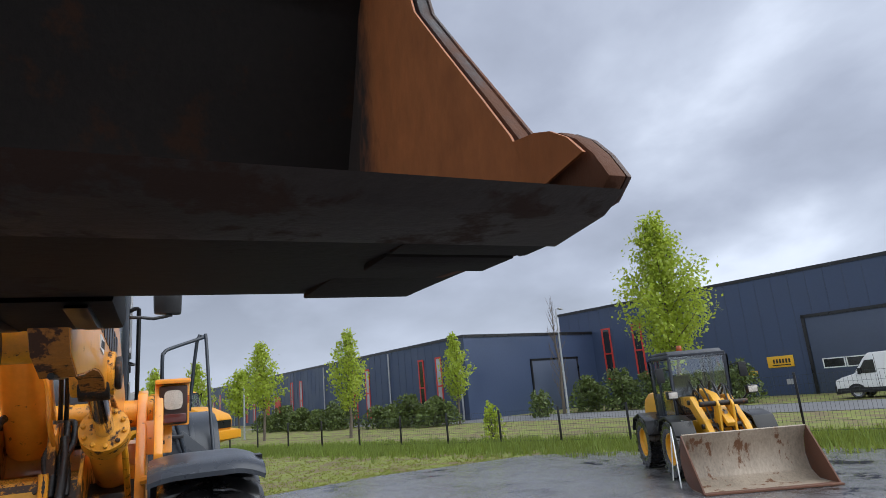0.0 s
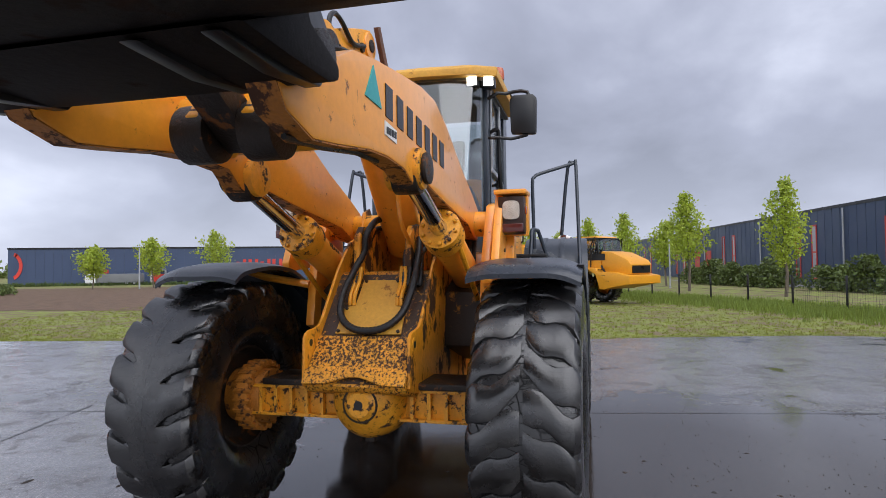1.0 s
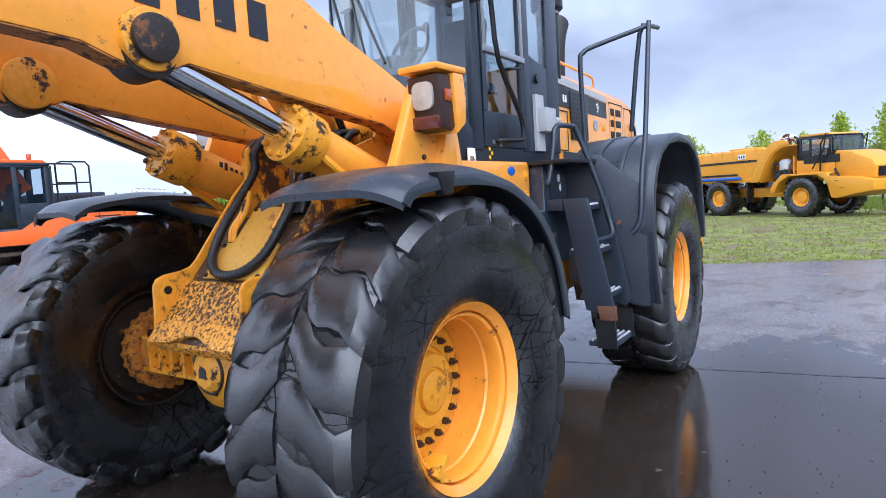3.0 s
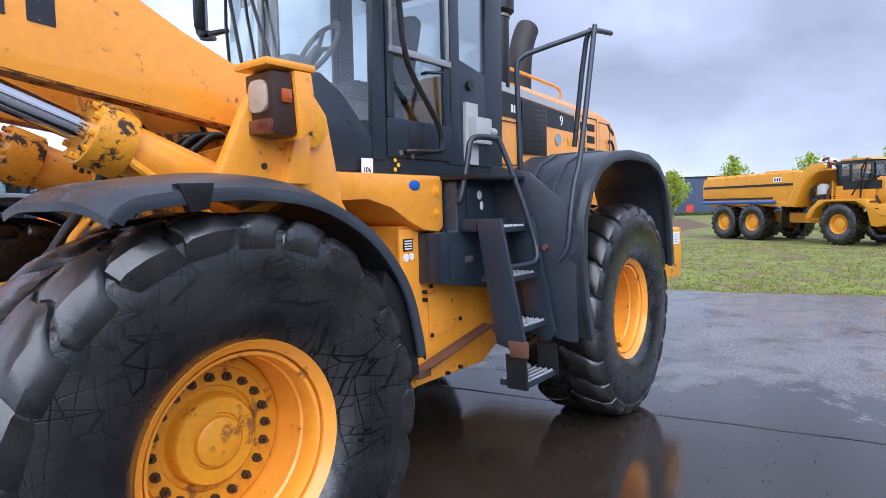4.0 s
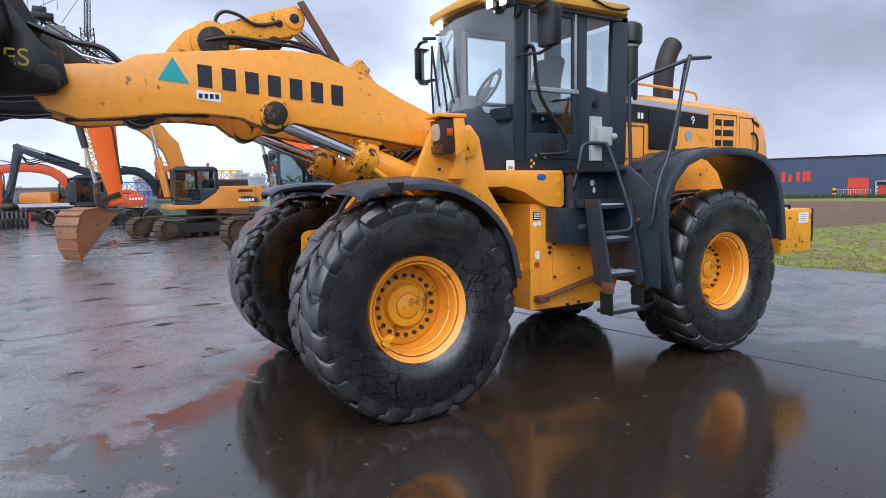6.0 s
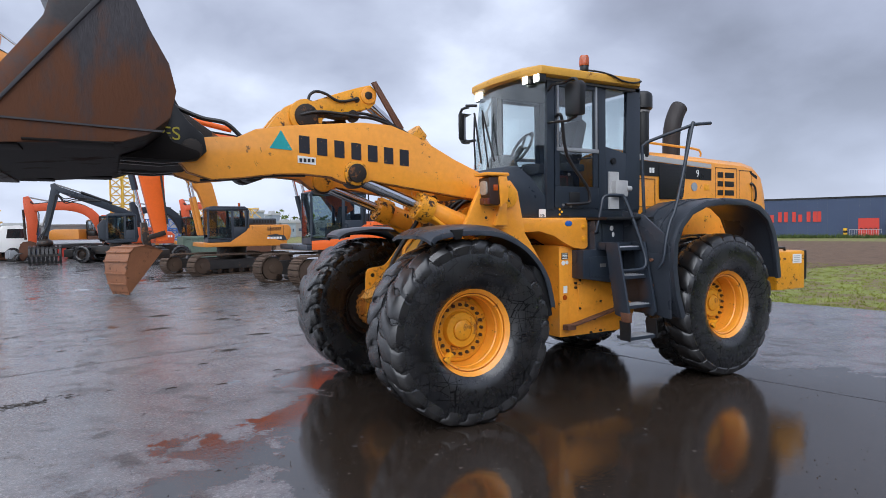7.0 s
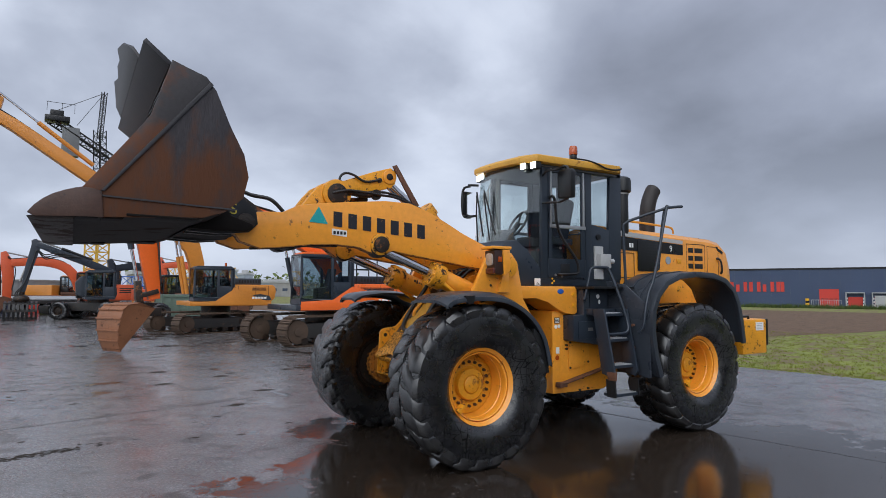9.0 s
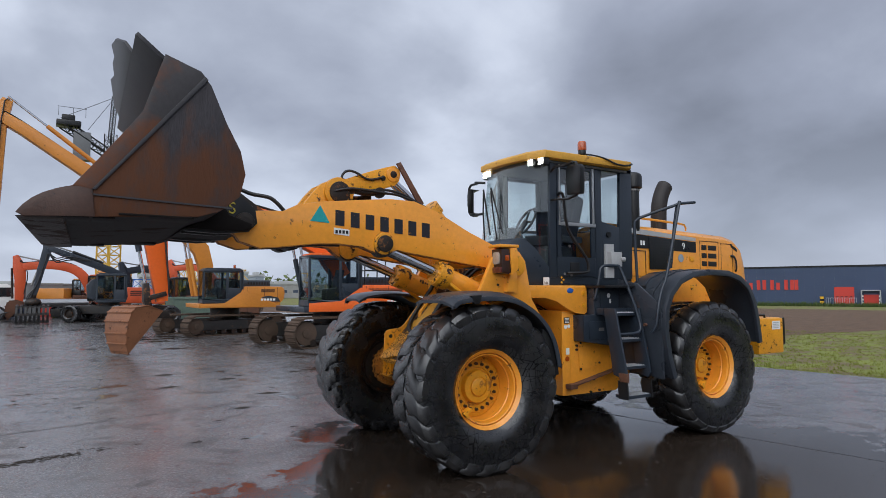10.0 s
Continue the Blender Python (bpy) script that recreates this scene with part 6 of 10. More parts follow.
# stickers on the cab skirt
bm = B()
prism(bm, [(1.34, 1.955), (1.42, 1.955), (1.42, 1.87), (1.34, 1.87)], -0.716, -0.704)
st = part("lot_sticker", bm, WHITE, cab, "white sticker with the lot number")
txt = bpy.data.curves.new("lot_number", "FONT")
txt.body, txt.size, txt.extrude = "106", 0.045, 0.001
txt.materials.append(INK)
o = new("lot_number", txt)
o.matrix_basis = pose(1.345, -0.7175, 1.876, 90, 0, 0)
o.parent = st
bm = B()
for k in range(3):
    cyl(bm, (1.60 + 0.028 * (k % 2), -0.712, 1.90 + 0.028 * k), (1.60 + 0.028 * (k % 2), -0.717, 1.90 + 0.028 * k), 0.013, 10)
part("round_stickers", bm, SIGN_Y, cab)
# spray-painted letters on the bucket hinge
txt = bpy.data.curves.new("sprayed_letters", "FONT")
txt.body, txt.size, txt.extrude = "ES", 0.15, 0.001
txt.materials.append(SPRAY)
o = new("sprayed_letters", txt)
o.matrix_basis = F @ pose(-2.40, -0.668, 2.50, 90, 0, 0)
o.parent = bucket
tagged(o, "yellow spray-painted letters")


# cab and hood are narrower than the frame that carries them
def refit(root, kept, place):
    """Moves the points of all meshes of a thing's part, but those kept, by the function place."""
    for ob in (root, *root.children_recursive):
        if ob.name.split(".")[0] in kept:
            continue
        if ob.type == "MESH":
            for v in ob.data.vertices:
                v.co = place(v.co)
        else:
            ob.matrix_basis = Matrix.Translation(place(ob.matrix_basis.translation)) @ ob.matrix_basis.to_3x3().to_4x4()


def cab_place(p):
    d = abs(p.y)
    y = d * 0.75 if d < 0.72 else 0.54 + (d - 0.72) * 1.1
    return Vector((p.x + 0.05 + 0.13 * (p.x - 1.40) + (0.12 if d > 0.82 else 0.0), math.copysign(y, p.y), 1.90 + (p.z - 1.90) * 1.055))


def hood_place(p):
    d = min(max(p.x - 3.18, -0.45), 1.05)
    return Vector((p.x + 0.21 + 0.11 * d, p.y * 0.655, 1.79 + (p.z - 1.79) * (1.06 if p.z > 1.79 else 1.0)))


refit(cab, ("cab_roof", "roof_lining", "roof_cable", "work_lamp", "lamp_glass", "beacon_foot", "beacon"), cab_place)
refit(hood, (), hood_place)


# ---- ground ----
def sheet(name, pts, z, material, label, category, kind="structure"):
    bm = B()
    bm.faces.new([bm.verts.new((x, y, z)) for x, y in pts])
    bmesh.ops.triangulate(bm, faces=bm.faces)
    ob = part(name, bm, material)
    return tagged(ob, label, category, kind=kind)


def asphalt_mat():
    """Old wet asphalt: puddled smooth stretches, drier rough ones, fine stone relief."""
    m = bpy.data.materials.new("wet_asphalt")
    m.use_nodes = True
    n, l = m.node_tree.nodes, m.node_tree.links
    b = n["Principled BSDF"]
    co = n.new("ShaderNodeTexCoord")
    def noise_at(scale, detail, rough=0.55, dist=0.0):
        t = n.new("ShaderNodeTexNoise")
        t.inputs["Scale"].default_value, t.inputs["Detail"].default_value, t.inputs["Roughness"].default_value, t.inputs["Distortion"].default_value = scale, detail, rough, dist
        l.new(co.outputs["Object"], t.inputs["Vector"])
        return t.outputs["Fac"]
    def span(v, a, b2, c, d):
        r = n.new("ShaderNodeMapRange")
        r.inputs["From Min"].default_value, r.inputs["From Max"].default_value = a, b2
        r.inputs["To Min"].default_value, r.inputs["To Max"].default_value = c, d
        l.new(v, r.inputs["Value"])
        return r.outputs["Result"]
    def op(kind, a, b2):
        r = n.new("ShaderNodeMath")
        r.operation = kind
        for i, v in enumerate((a, b2)):
            if isinstance(v, float):
                r.inputs[i].default_value = v
            else:
                l.new(v, r.inputs[i])
        return r.outputs[0]
    broad = noise_at(0.28, 5, 0.6, 0.4)
    mid = noise_at(1.3, 8, 0.66, 0.3)
    stone = noise_at(95.0, 3, 0.6)
    pit = noise_at(24.0, 5, 0.7)
    # puddles gather round the loader; they also paint in its dark reflection
    dist = n.new("ShaderNodeVectorMath")
    dist.operation = "DISTANCE"
    dist.inputs[1].default_value = (1.35, -1.9, 0.0)
    l.new(co.outputs["Object"], dist.inputs[0])
    near_loader = span(dist.outputs["Value"], 1.6, 4.8, -0.36, 0.12)
    level = op("ADD", near_loader, op("ADD", broad, op("MULTIPLY", mid, 1.1)))
    wet = span(level, 1.00, 1.16, 1.0, 0.0)
    # standing water with a crisp, ragged shore
    deep = span(op("ADD", level, op("ADD", op("MULTIPLY", pit, 0.16), op("MULTIPLY", noise_at(5.0, 7, 0.7), 0.30))), 1.21, 1.25, 1.0, 0.0)
    # half-dried crusts of dirt between the puddles
    crust = span(noise_at(2.1, 10, 0.74, 0.5), 0.53, 0.59, 0.0, 1.0)
    crust = op("MAXIMUM", crust, op("MULTIPLY", span(noise_at(7.0, 9, 0.76, 0.4), 0.57, 0.62, 0.0, 1.0), span(noise_at(0.7, 4, 0.6), 0.42, 0.58, 0.0, 0.9)))
    dirt = span(noise_at(0.5, 7, 0.65), 0.45, 0.68, 0.0, 1.0)
    mx = n.new("ShaderNodeMix")
    mx.data_type = "RGBA"
    mx.inputs["A"].default_value, mx.inputs["B"].default_value = (0.150, 0.146, 0.152, 1), (0.085, 0.079, 0.083, 1)
    l.new(wet, mx.inputs["Factor"])
    mx2 = n.new("ShaderNodeMix")
    mx2.data_type = "RGBA"
    mx2.inputs["B"].default_value = (0.036, 0.026, 0.020, 1)
    l.new(op("MULTIPLY", op("MAXIMUM", dirt, crust), 0.55), mx2.inputs["Factor"])
    l.new(mx.outputs["Result"], mx2.inputs["A"])
    # brown puddle bed, darkened to stand in for the loader's reflection
    pool_tone = n.new("ShaderNodeMix")
    pool_tone.data_type = "RGBA"
    pool_tone.inputs["B"].default_value = (0.027, 0.020, 0.0155, 1)
    l.new(deep, pool_tone.inputs["Factor"])
    sc = n.new("ShaderNodeVectorMath")
    sc.operation = "SCALE"
    # bare stone tips stand out of the film
    tips = span(op("ADD", noise_at(45.0, 2, 0.5), op("MULTIPLY", pit, 0.6)), 0.86, 0.94, 0.0, 1.0)
    mx3 = n.new("ShaderNodeMix")
    mx3.data_type = "RGBA"
    mx3.inputs["B"].default_value = (0.26, 0.245, 0.235, 1)
    l.new(op("MULTIPLY", tips, span(wet, 0.0, 1.0, 0.60, 0.07)), mx3.inputs["Factor"])
    l.new(mx2.outputs["Result"], mx3.inputs["A"])
    l.new(mx3.outputs["Result"], pool_tone.inputs["A"])
    l.new(pool_tone.outputs["Result"], sc.inputs[0])
    l.new(span(op("ADD", stone, pit), 0.7, 1.3, 0.45, 1.55), sc.inputs["Scale"])
    l.new(sc.outputs["Vector"], b.inputs["Base Color"])
    l.new(span(wet, 0.0, 1.0, 0.50, 0.32), b.inputs["Roughness"])
    l.new(span(wet, 0.0, 1.0, 0.5, 0.0), b.inputs["Specular IOR Level"])
    # the film of rain water; crusts and stone tips break it, weaker by the loader
    cover = op("MULTIPLY", span(crust, 0.0, 1.0, 1.0, 0.35), span(tips, 0.0, 1.0, 1.0, 0.35))
    l.new(op("ADD", op("MULTIPLY", op("MULTIPLY", cover, 0.97), op("SUBTRACT", 1.0, deep)), op("MULTIPLY", deep, span(dist.outputs["Value"], 1.8, 3.2, 0.76, 1.0))), b.inputs["Coat Weight"])
    l.new(span(deep, 0.0, 1.0, 0.10, 0.025), b.inputs["Coat Roughness"])
    b.inputs["Coat IOR"].default_value = 1.85
    bp = n.new("ShaderNodeBump")
    bp.inputs["Distance"].default_value = 0.006
    l.new(op("ADD", stone, pit), bp.inputs["Height"])
    l.new(span(wet, 0.0, 1.0, 0.7, 0.10), bp.inputs["Strength"])
    l.new(bp.outputs["Normal"], b.inputs["Normal"])
    # slow swells of the old surface, small ripples, and the stones under a thin film
    bp2 = n.new("ShaderNodeBump")
    bp2.inputs["Distance"].default_value, bp2.inputs["Strength"].default_value = 0.02, 0.05
    l.new(noise_at(2.2, 2, 0.4), bp2.inputs["Height"])
    bp3 = n.new("ShaderNodeBump")
    bp3.inputs["Distance"].default_value = 0.010
    l.new(span(deep, 0.0, 1.0, 0.42, 0.07), bp3.inputs["Strength"])
    l.new(noise_at(13.0, 5, 0.62), bp3.inputs["Height"])
    l.new(bp2.outputs["Normal"], bp3.inputs["Normal"])
    bp4 = n.new("ShaderNodeBump")
    bp4.inputs["Distance"].default_value = 0.004
    l.new(op("MULTIPLY", span(deep, 0.0, 1.0, 0.95, 0.13), span(noise_at(0.9, 4, 0.6), 0.35, 0.6, 0.35, 1.2)), bp4.inputs["Strength"])
    l.new(op("ADD", noise_at(38.0, 3, 0.6), pit), bp4.inputs["Height"])
    l.new(bp3.outputs["Normal"], bp4.inputs["Normal"])
    l.new(bp4.outputs["Normal"], b.inputs["Coat Normal"])
    return m


GROUND = mat("meadow", (0.18, 0.205, 0.038), 0.9, var=0.40, scale=2.6, bump=0.6, wear=(0.165, 0.125, 0.068), amount=0.74, wscale=1.1)
SOIL = mat("ploughed_soil", (0.125, 0.076, 0.046), 0.95, var=0.6, scale=5.0, bump=1.0, wear=(0.12, 0.13, 0.04), amount=0.25, wscale=0.8)
ROADM = mat("grey_road", (0.16, 0.16, 0.165), 0.6, var=0.15, scale=1.0, bump=0.1)
TAR = mat("tar_seam", (0.016, 0.015, 0.015), 0.35, var=0.3, bump=0.2)
YARD = [(-70, -60), (-20, -30), (4.4, -15.8), (9.7, -13.4), (12.1, -11.3), (12.4, -6.7), (11.7, -3.5), (10.9, -1.0), (10.5, 2.0), (9.6, 9.0), (8.9, 13.2), (9.6, 24), (14, 45), (8, 62), (-80, 62)]
sheet("ground", [(-1500, -1500), (2500, -1500), (2500, 2500), (-1500, 2500)], -0.03, GROUND, "green meadow with bare brown patches", "ground")
sheet("asphalt_yard", YARD, 0.0, asphalt_mat(), "dark wet asphalt yard with puddles", "asphalt")
sheet("soil_strip", [(18.5, 8.2), (28.6, 7.2), (44, 7.5), (62, 14), (60, 26), (52, 52), (42, 75), (7, 75), (9, 60), (13, 45), (10.5, 36), (15, 29), (20, 24), (19.5, 14)], -0.02, SOIL, "bare brown ploughed strip in the meadow", "soil")
sheet("back_road", [(70, -16), (48, -21), (38, -25.5), (24, -30), (4, -36), (-30, -46), (-30, -38), (5, -28.5), (24, -23.5), (36, -19.5), (70, -11)], -0.02, ROADM, "grey road in front of the warehouses", "road")


def seam(name, a, b, w, rnd):
    a, b = Vector((*a, 0.004)), Vector((*b, 0.004))
    d = (b - a).normalized()
    s = Vector((-d.y, d.x, 0))
    bm = B()
    n = max(6, int((b - a).length / 0.35))
    prev = None
    for i in range(n + 1):
        p = a + (b - a) * (i / n) + s * rnd.uniform(-0.012, 0.012)
        h = w * rnd.uniform(0.5, 1.3) / 2
        cur = (bm.verts.new(p - s * h), bm.verts.new(p + s * h))
        if prev:
            bm.faces.new((prev[0], prev[1], cur[1], cur[0]))
        prev = cur
    tagged(part(name, bm, TAR), "dark tar joint between asphalt lanes", "joint", kind="structure")


rnd = random.Random(4)
seam("joint", (1.0, 15.0), (5.6, -15.0), 0.022, rnd)
seam("joint", (-9.0, 2.3), (2.9, 4.9), 0.025, rnd)
seam("joint", (-12.0, 10.5), (1.6, 13.4), 0.020, rnd)
seam("joint", (-9.0, -5.0), (4.9, -9.5), 0.014, rnd)

# loose grit and flakes of dirt on the asphalt
GRIT = mat("loose_grit", (0.040, 0.032, 0.027), 0.6, var=0.4, scale=9, bump=0, island=0.8)
rg2 = random.Random(21)
vs, fs = [], []
for k in range(5200):
    x, y = rg2.uniform(-8, 11), rg2.uniform(-9.5, 12)
    if k % 3 == 0:
        x, y = rg2.gauss(-0.5, 2.2), rg2.gauss(-3.0, 2.0)
    if x > 7.5 and y < -11:
        continue
    q = rg2.uniform(0.003, 0.008) if k % 60 else rg2.uniform(0.012, 0.03)
    a = rg2.uniform(0, 6.283)
    i = len(vs)
    for j in range(3):
        vs.append((x + q * math.cos(a + 2.1 * j) * rg2.uniform(0.6, 1.3), y + q * math.sin(a + 2.1 * j), 0.0005))
    vs.append((x, y, 0.0005 + q * (0.9 if k % 60 else 0.25)))
    fs += [(i, i + 1, i + 3), (i + 1, i + 2, i + 3), (i + 2, i, i + 3)]
me = bpy.data.meshes.new("loose_grit")
me.from_pydata(vs, [], fs)
me.materials.append(GRIT)
tagged(new("loose_grit", me), "loose grit and dirt crumbs on wet asphalt", "grit", kind="stuff")

MUD = mat("dark_mud", (0.030, 0.022, 0.017), 0.95, var=0.4, scale=20, bump=0.2)
vs, fs = [], []
for k in range(250):
    x, y = rg2.uniform(-9, 1), rg2.uniform(1.5, 12)
    q = rg2.uniform(0.012, 0.05) if k % 9 else rg2.uniform(0.08, 0.16)
    if k > 110:
        # a trampled streak of mud beside the puddle
        x = -3.85 + rg2.gauss(0, 0.34)
        y, q = 1.72 + 0.25 * (x + 3.85) + rg2.gauss(0, 0.06), rg2.uniform(0.008, 0.03)
    i = len(vs)
    for j in range(7):
        a = 6.283 * j / 7
        vs.append((x + 1.8 * q * math.cos(a) * rg2.uniform(0.5, 1.2), y + 0.7 * q * math.sin(a) * rg2.uniform(0.5, 1.2), 0.001))
    vs.append((x, y, 0.004 + 0.15 * q))
    fs += [(i + j, i + (j + 1) % 7, i + 7) for j in range(7)]
me = bpy.data.meshes.new("mud_flakes")
me.from_pydata(vs, [], fs)
me.materials.append(MUD)
tagged(new("mud_flakes", me), "dark flakes of mud trodden on asphalt", "mud", kind="stuff")

# tufts of grass in the meadow and rough growth along the ditch
def tufts(name, material, places, label, rnd, height, blades):
    vs, fs = [], []
    for x, y, k in places:
        for _ in range(blades):
            a = rnd.uniform(0, 6.283)
            r = rnd.uniform(0, 0.10) * k
            h = height * rnd.uniform(0.5, 1.2) * k
            w = 0.005 + 0.006 * k
            lean = rnd.uniform(0.1, 0.5) * h
            bx, by = x + r * math.cos(a), y + r * math.sin(a)
            c, s = math.cos(a + 1.57) * w, math.sin(a + 1.57) * w
            i = len(vs)
            vs += [(bx - c, by - s, -0.03), (bx + c, by + s, -0.03), (bx + lean * math.cos(a), by + lean * math.sin(a), h - 0.03)]
            fs.append((i, i + 1, i + 2))
    me = bpy.data.meshes.new(name)
    me.from_pydata(vs, [], fs)
    me.materials.append(material)
    return tagged(new(name, me), label, "grass", kind="stuff")


def edge_x(y):
    """The yard's grass edge for a given y."""
    pts = YARD[3:13]
    for (x0, y0), (x1, y1) in zip(pts, pts[1:]):
        if y0 <= y <= y1:
            return x0 + (x1 - x0) * (y - y0) / (y1 - y0)
    return 12.0


rnd = random.Random(7)
near = []
for _ in range(16000):
    y = rnd.uniform(-11, 20)
    near.append((edge_x(y) + rnd.random() ** 1.6 * 16 + 0.03, y, rnd.uniform(0.6, 1.2)))
for _ in range(1500):
    y = rnd.uniform(-11, 20)
    near.append((edge_x(y) + rnd.uniform(-0.06, 0.12), y, rnd.uniform(0.6, 1.0)))
tufts("meadow_grass", GRASSB, near, "short green meadow grass", rnd, 0.045, 5)
fence_a, fence_b = Vector((40.0, -0.9)), Vector((1.3, -19.4))
fd = (fence_b - fence_a).normalized()
fn = Vector((-fd.y, fd.x))
rough = []
for _ in range(11000):
    p = fence_a + fd * rnd.uniform(0, 44) + fn * rnd.gauss(-0.2, 1.1)
    if p.x > 4.0:
        rough.append((p.x, p.y, rnd.uniform(1.2, 2.6)))
tufts("ditch_growth", REED, rough, "rank green and yellowish grass along the fence", rnd, 0.125, 6)

# ---- fence ----
wire_cells = []
npost = 18
for k in range(npost):
    p = fence_a + fd * (2.45 * k)
    tall = 1.25 if p.x > 11 else 1.75
    fence = thing("wire_fence_panel", "dark wire mesh fence panel with a steel post", "fence", Matrix.Translation((p.x, p.y, -0.03)) @ Matrix.Rotation(math.atan2(fd.y, fd.x), 4, "Z"), "fence along the ditch")
    bm = B()
    box(bm, -0.03, 0.03, -0.03, 0.03, -0.3, tall + 0.06)
    part("post", bm, BLACK, fence, "", 0.006)
    if p.x < 24:
        bm = B()
        for i in range(1, 24):
            x = 2.45 * i / 24
            cyl(bm, (x, 0, 0.02), (x, 0, tall), 0.0035, 3, cap=False)
        for i in range(8):
            z = 0.03 + (tall - 0.05) * i / 7
            cyl(bm, (0, 0, z), (2.45, 0, z), 0.004, 3, cap=False)
        tagged(part("wire_mesh", bm, FENCEM, fence), kind="stuff")
    else:
        bm = B()
        for z in (0.05, tall * 0.5, tall - 0.02):
            cyl(bm, (0, 0, z), (2.45, 0, z), 0.006, 4, cap=False)
        part("wire", bm, FENCEM, fence)


# ---- trees and shrubs ----
def leaf_cloud(rnd, pts, size):
    vs, fs = [], []
    for p in pts:
        u = Vector((rnd.gauss(0, 1), rnd.gauss(0, 1), rnd.gauss(0, 1))).normalized()
        v = u.orthogonal().normalized()
        v.rotate(Matrix.Rotation(rnd.uniform(0, 6.28), 3, u))
        w = u.cross(v)
        s = size * rnd.uniform(0.6, 1.3)
        i = len(vs)
        vs += [p - v * s, p + w * s * 0.55, p + v * s, p - w * s * 0.55]
        fs.append((i, i + 1, i + 2, i + 3))
    me = bpy.data.meshes.new("crown")
    me.from_pydata([tuple(v) for v in vs], [], fs)
    return me


def tree(x, y, h, width, clear, leaves, size, label, seed, material=LEAF, pointed=1.0):
    rnd = random.Random(seed)
    t = thing("tree", label, "tree", Matrix.Translation((x, y, -0.03)), "trees beyond the yard")
    bm = B()
    r0 = 0.012 * h + 0.02
    bend = [(rnd.uniform(-0.08, 0.08) * i, rnd.uniform(-0.08, 0.08) * i, h * 0.94 * i / 5) for i in range(6)]
    for i in range(5):
        cyl(bm, bend[i], bend[i + 1], r0 * (1 - i / 5.5), 8, r0 * (1 - (i + 1) / 5.5), cap=False)
    pts = []
    nl = 26
    for k in range(nl):
        f = k / (nl - 1)
        z = h * (clear + (0.93 - clear) * f)
        a = k * 2.4 + rnd.uniform(-0.3, 0.3)
        # widest low in the crown, drawn in to a point above
        prof = (min(1.0, 0.55 + f * 2.2)) * (1 - f ** (1.2 * pointed)) + 0.10
        ln = width * prof * rnd.uniform(0.75, 1.2)
        s = Vector((bend[3][0] * f, bend[3][1] * f, z - 0.12 * h * 0.6))
        e = Vector((s.x + ln * math.cos(a), s.y + ln * math.sin(a), z + ln * 0.55))
        mdl = (s + e) / 2 + Vector((0, 0, -0.05 * ln))
        cyl(bm, s, mdl, r0 * 0.30 * (1 - f * 0.6), 5, r0 * 0.18 * (1 - f * 0.6), cap=False)
        cyl(bm, mdl, e, r0 * 0.18 * (1 - f * 0.6), 5, r0 * 0.05, cap=False)
        if not leaves:
            # bare twigs, all rising
            for q in (0.3, 0.5, 0.7, 0.9):
                c = s.lerp(e, q)
                w = Vector((rnd.uniform(-0.3, 0.3), rnd.uniform(-0.3, 0.3), rnd.uniform(0.4, 0.9)))
                cyl(bm, c, c + w, r0 * 0.10, 4, r0 * 0.03, cap=False)
        m = int(leaves / nl * (0.5 + prof))
        for _ in range(m):
            q = rnd.random() ** 0.7
            c = s.lerp(mdl, q * 2) if q < 0.5 else mdl.lerp(e, q * 2 - 1)
            spread = 0.16 * width * (0.5 + 0.6 * prof)
            pts.append(c + Vector((rnd.gauss(0, spread), rnd.gauss(0, spread), rnd.gauss(0, spread * 0.8))))
    part("trunk", bm, BARK, t)
    if leaves:
        me = leaf_cloud(rnd, pts, size)
        me.materials.append(material)
        o = new("crown", me)
        o.parent = t
        tagged(o, kind="stuff")
    return t


YOUNG = "slender young tree in fresh yellow-green leaf"
tree(13.6, -19.6, 8.9, 1.95, 0.34, 9500, 0.085, "bushy young tree in fresh yellow-green leaf behind the fence", 1)
tree(31.7, -11.9, 6.7, 1.25, 0.30, 3000, 0.10, YOUNG, 2)
tree(33.9, -20.2, 6.4, 1.15, 0.30, 2700, 0.10, YOUNG, 3)
tree(39.7, -8.4, 7.0, 1.45, 0.32, 2900, 0.115, YOUNG, 4)
tree(50.0, -8.3, 5.6, 1.7, 0.35, 2000, 0.135, YOUNG, 5)
tree(55.7, -5.5, 7.0, 1.7, 0.30, 2200, 0.135, YOUNG, 6)
tree(66.0, -2.3, 7.2, 1.8, 0.30, 1900, 0.15, YOUNG, 7)
tree(31.7, -27.2, 8.3, 0.9, 0.18, 0, 0.1, "bare leafless upright tree", 8)
for i, (x, y, h) in enumerate(((61, 15.1, 5.0), (67, 10.9, 6.6), (68, 4.4, 6.4), (48, 45.4, 4.4), (51.5, 41.2, 5.4), (55, 36.2, 6.2), (33.3, 43.3, 3.9), (80, 1.5, 6.5), (96, -2.5, 7.5))):
    tree(x, y, h, 1.5 + 0.1 * (i % 3), 0.30, 1500, 0.15, "round young tree in green leaf", 20 + i, LEAF, 1.5)


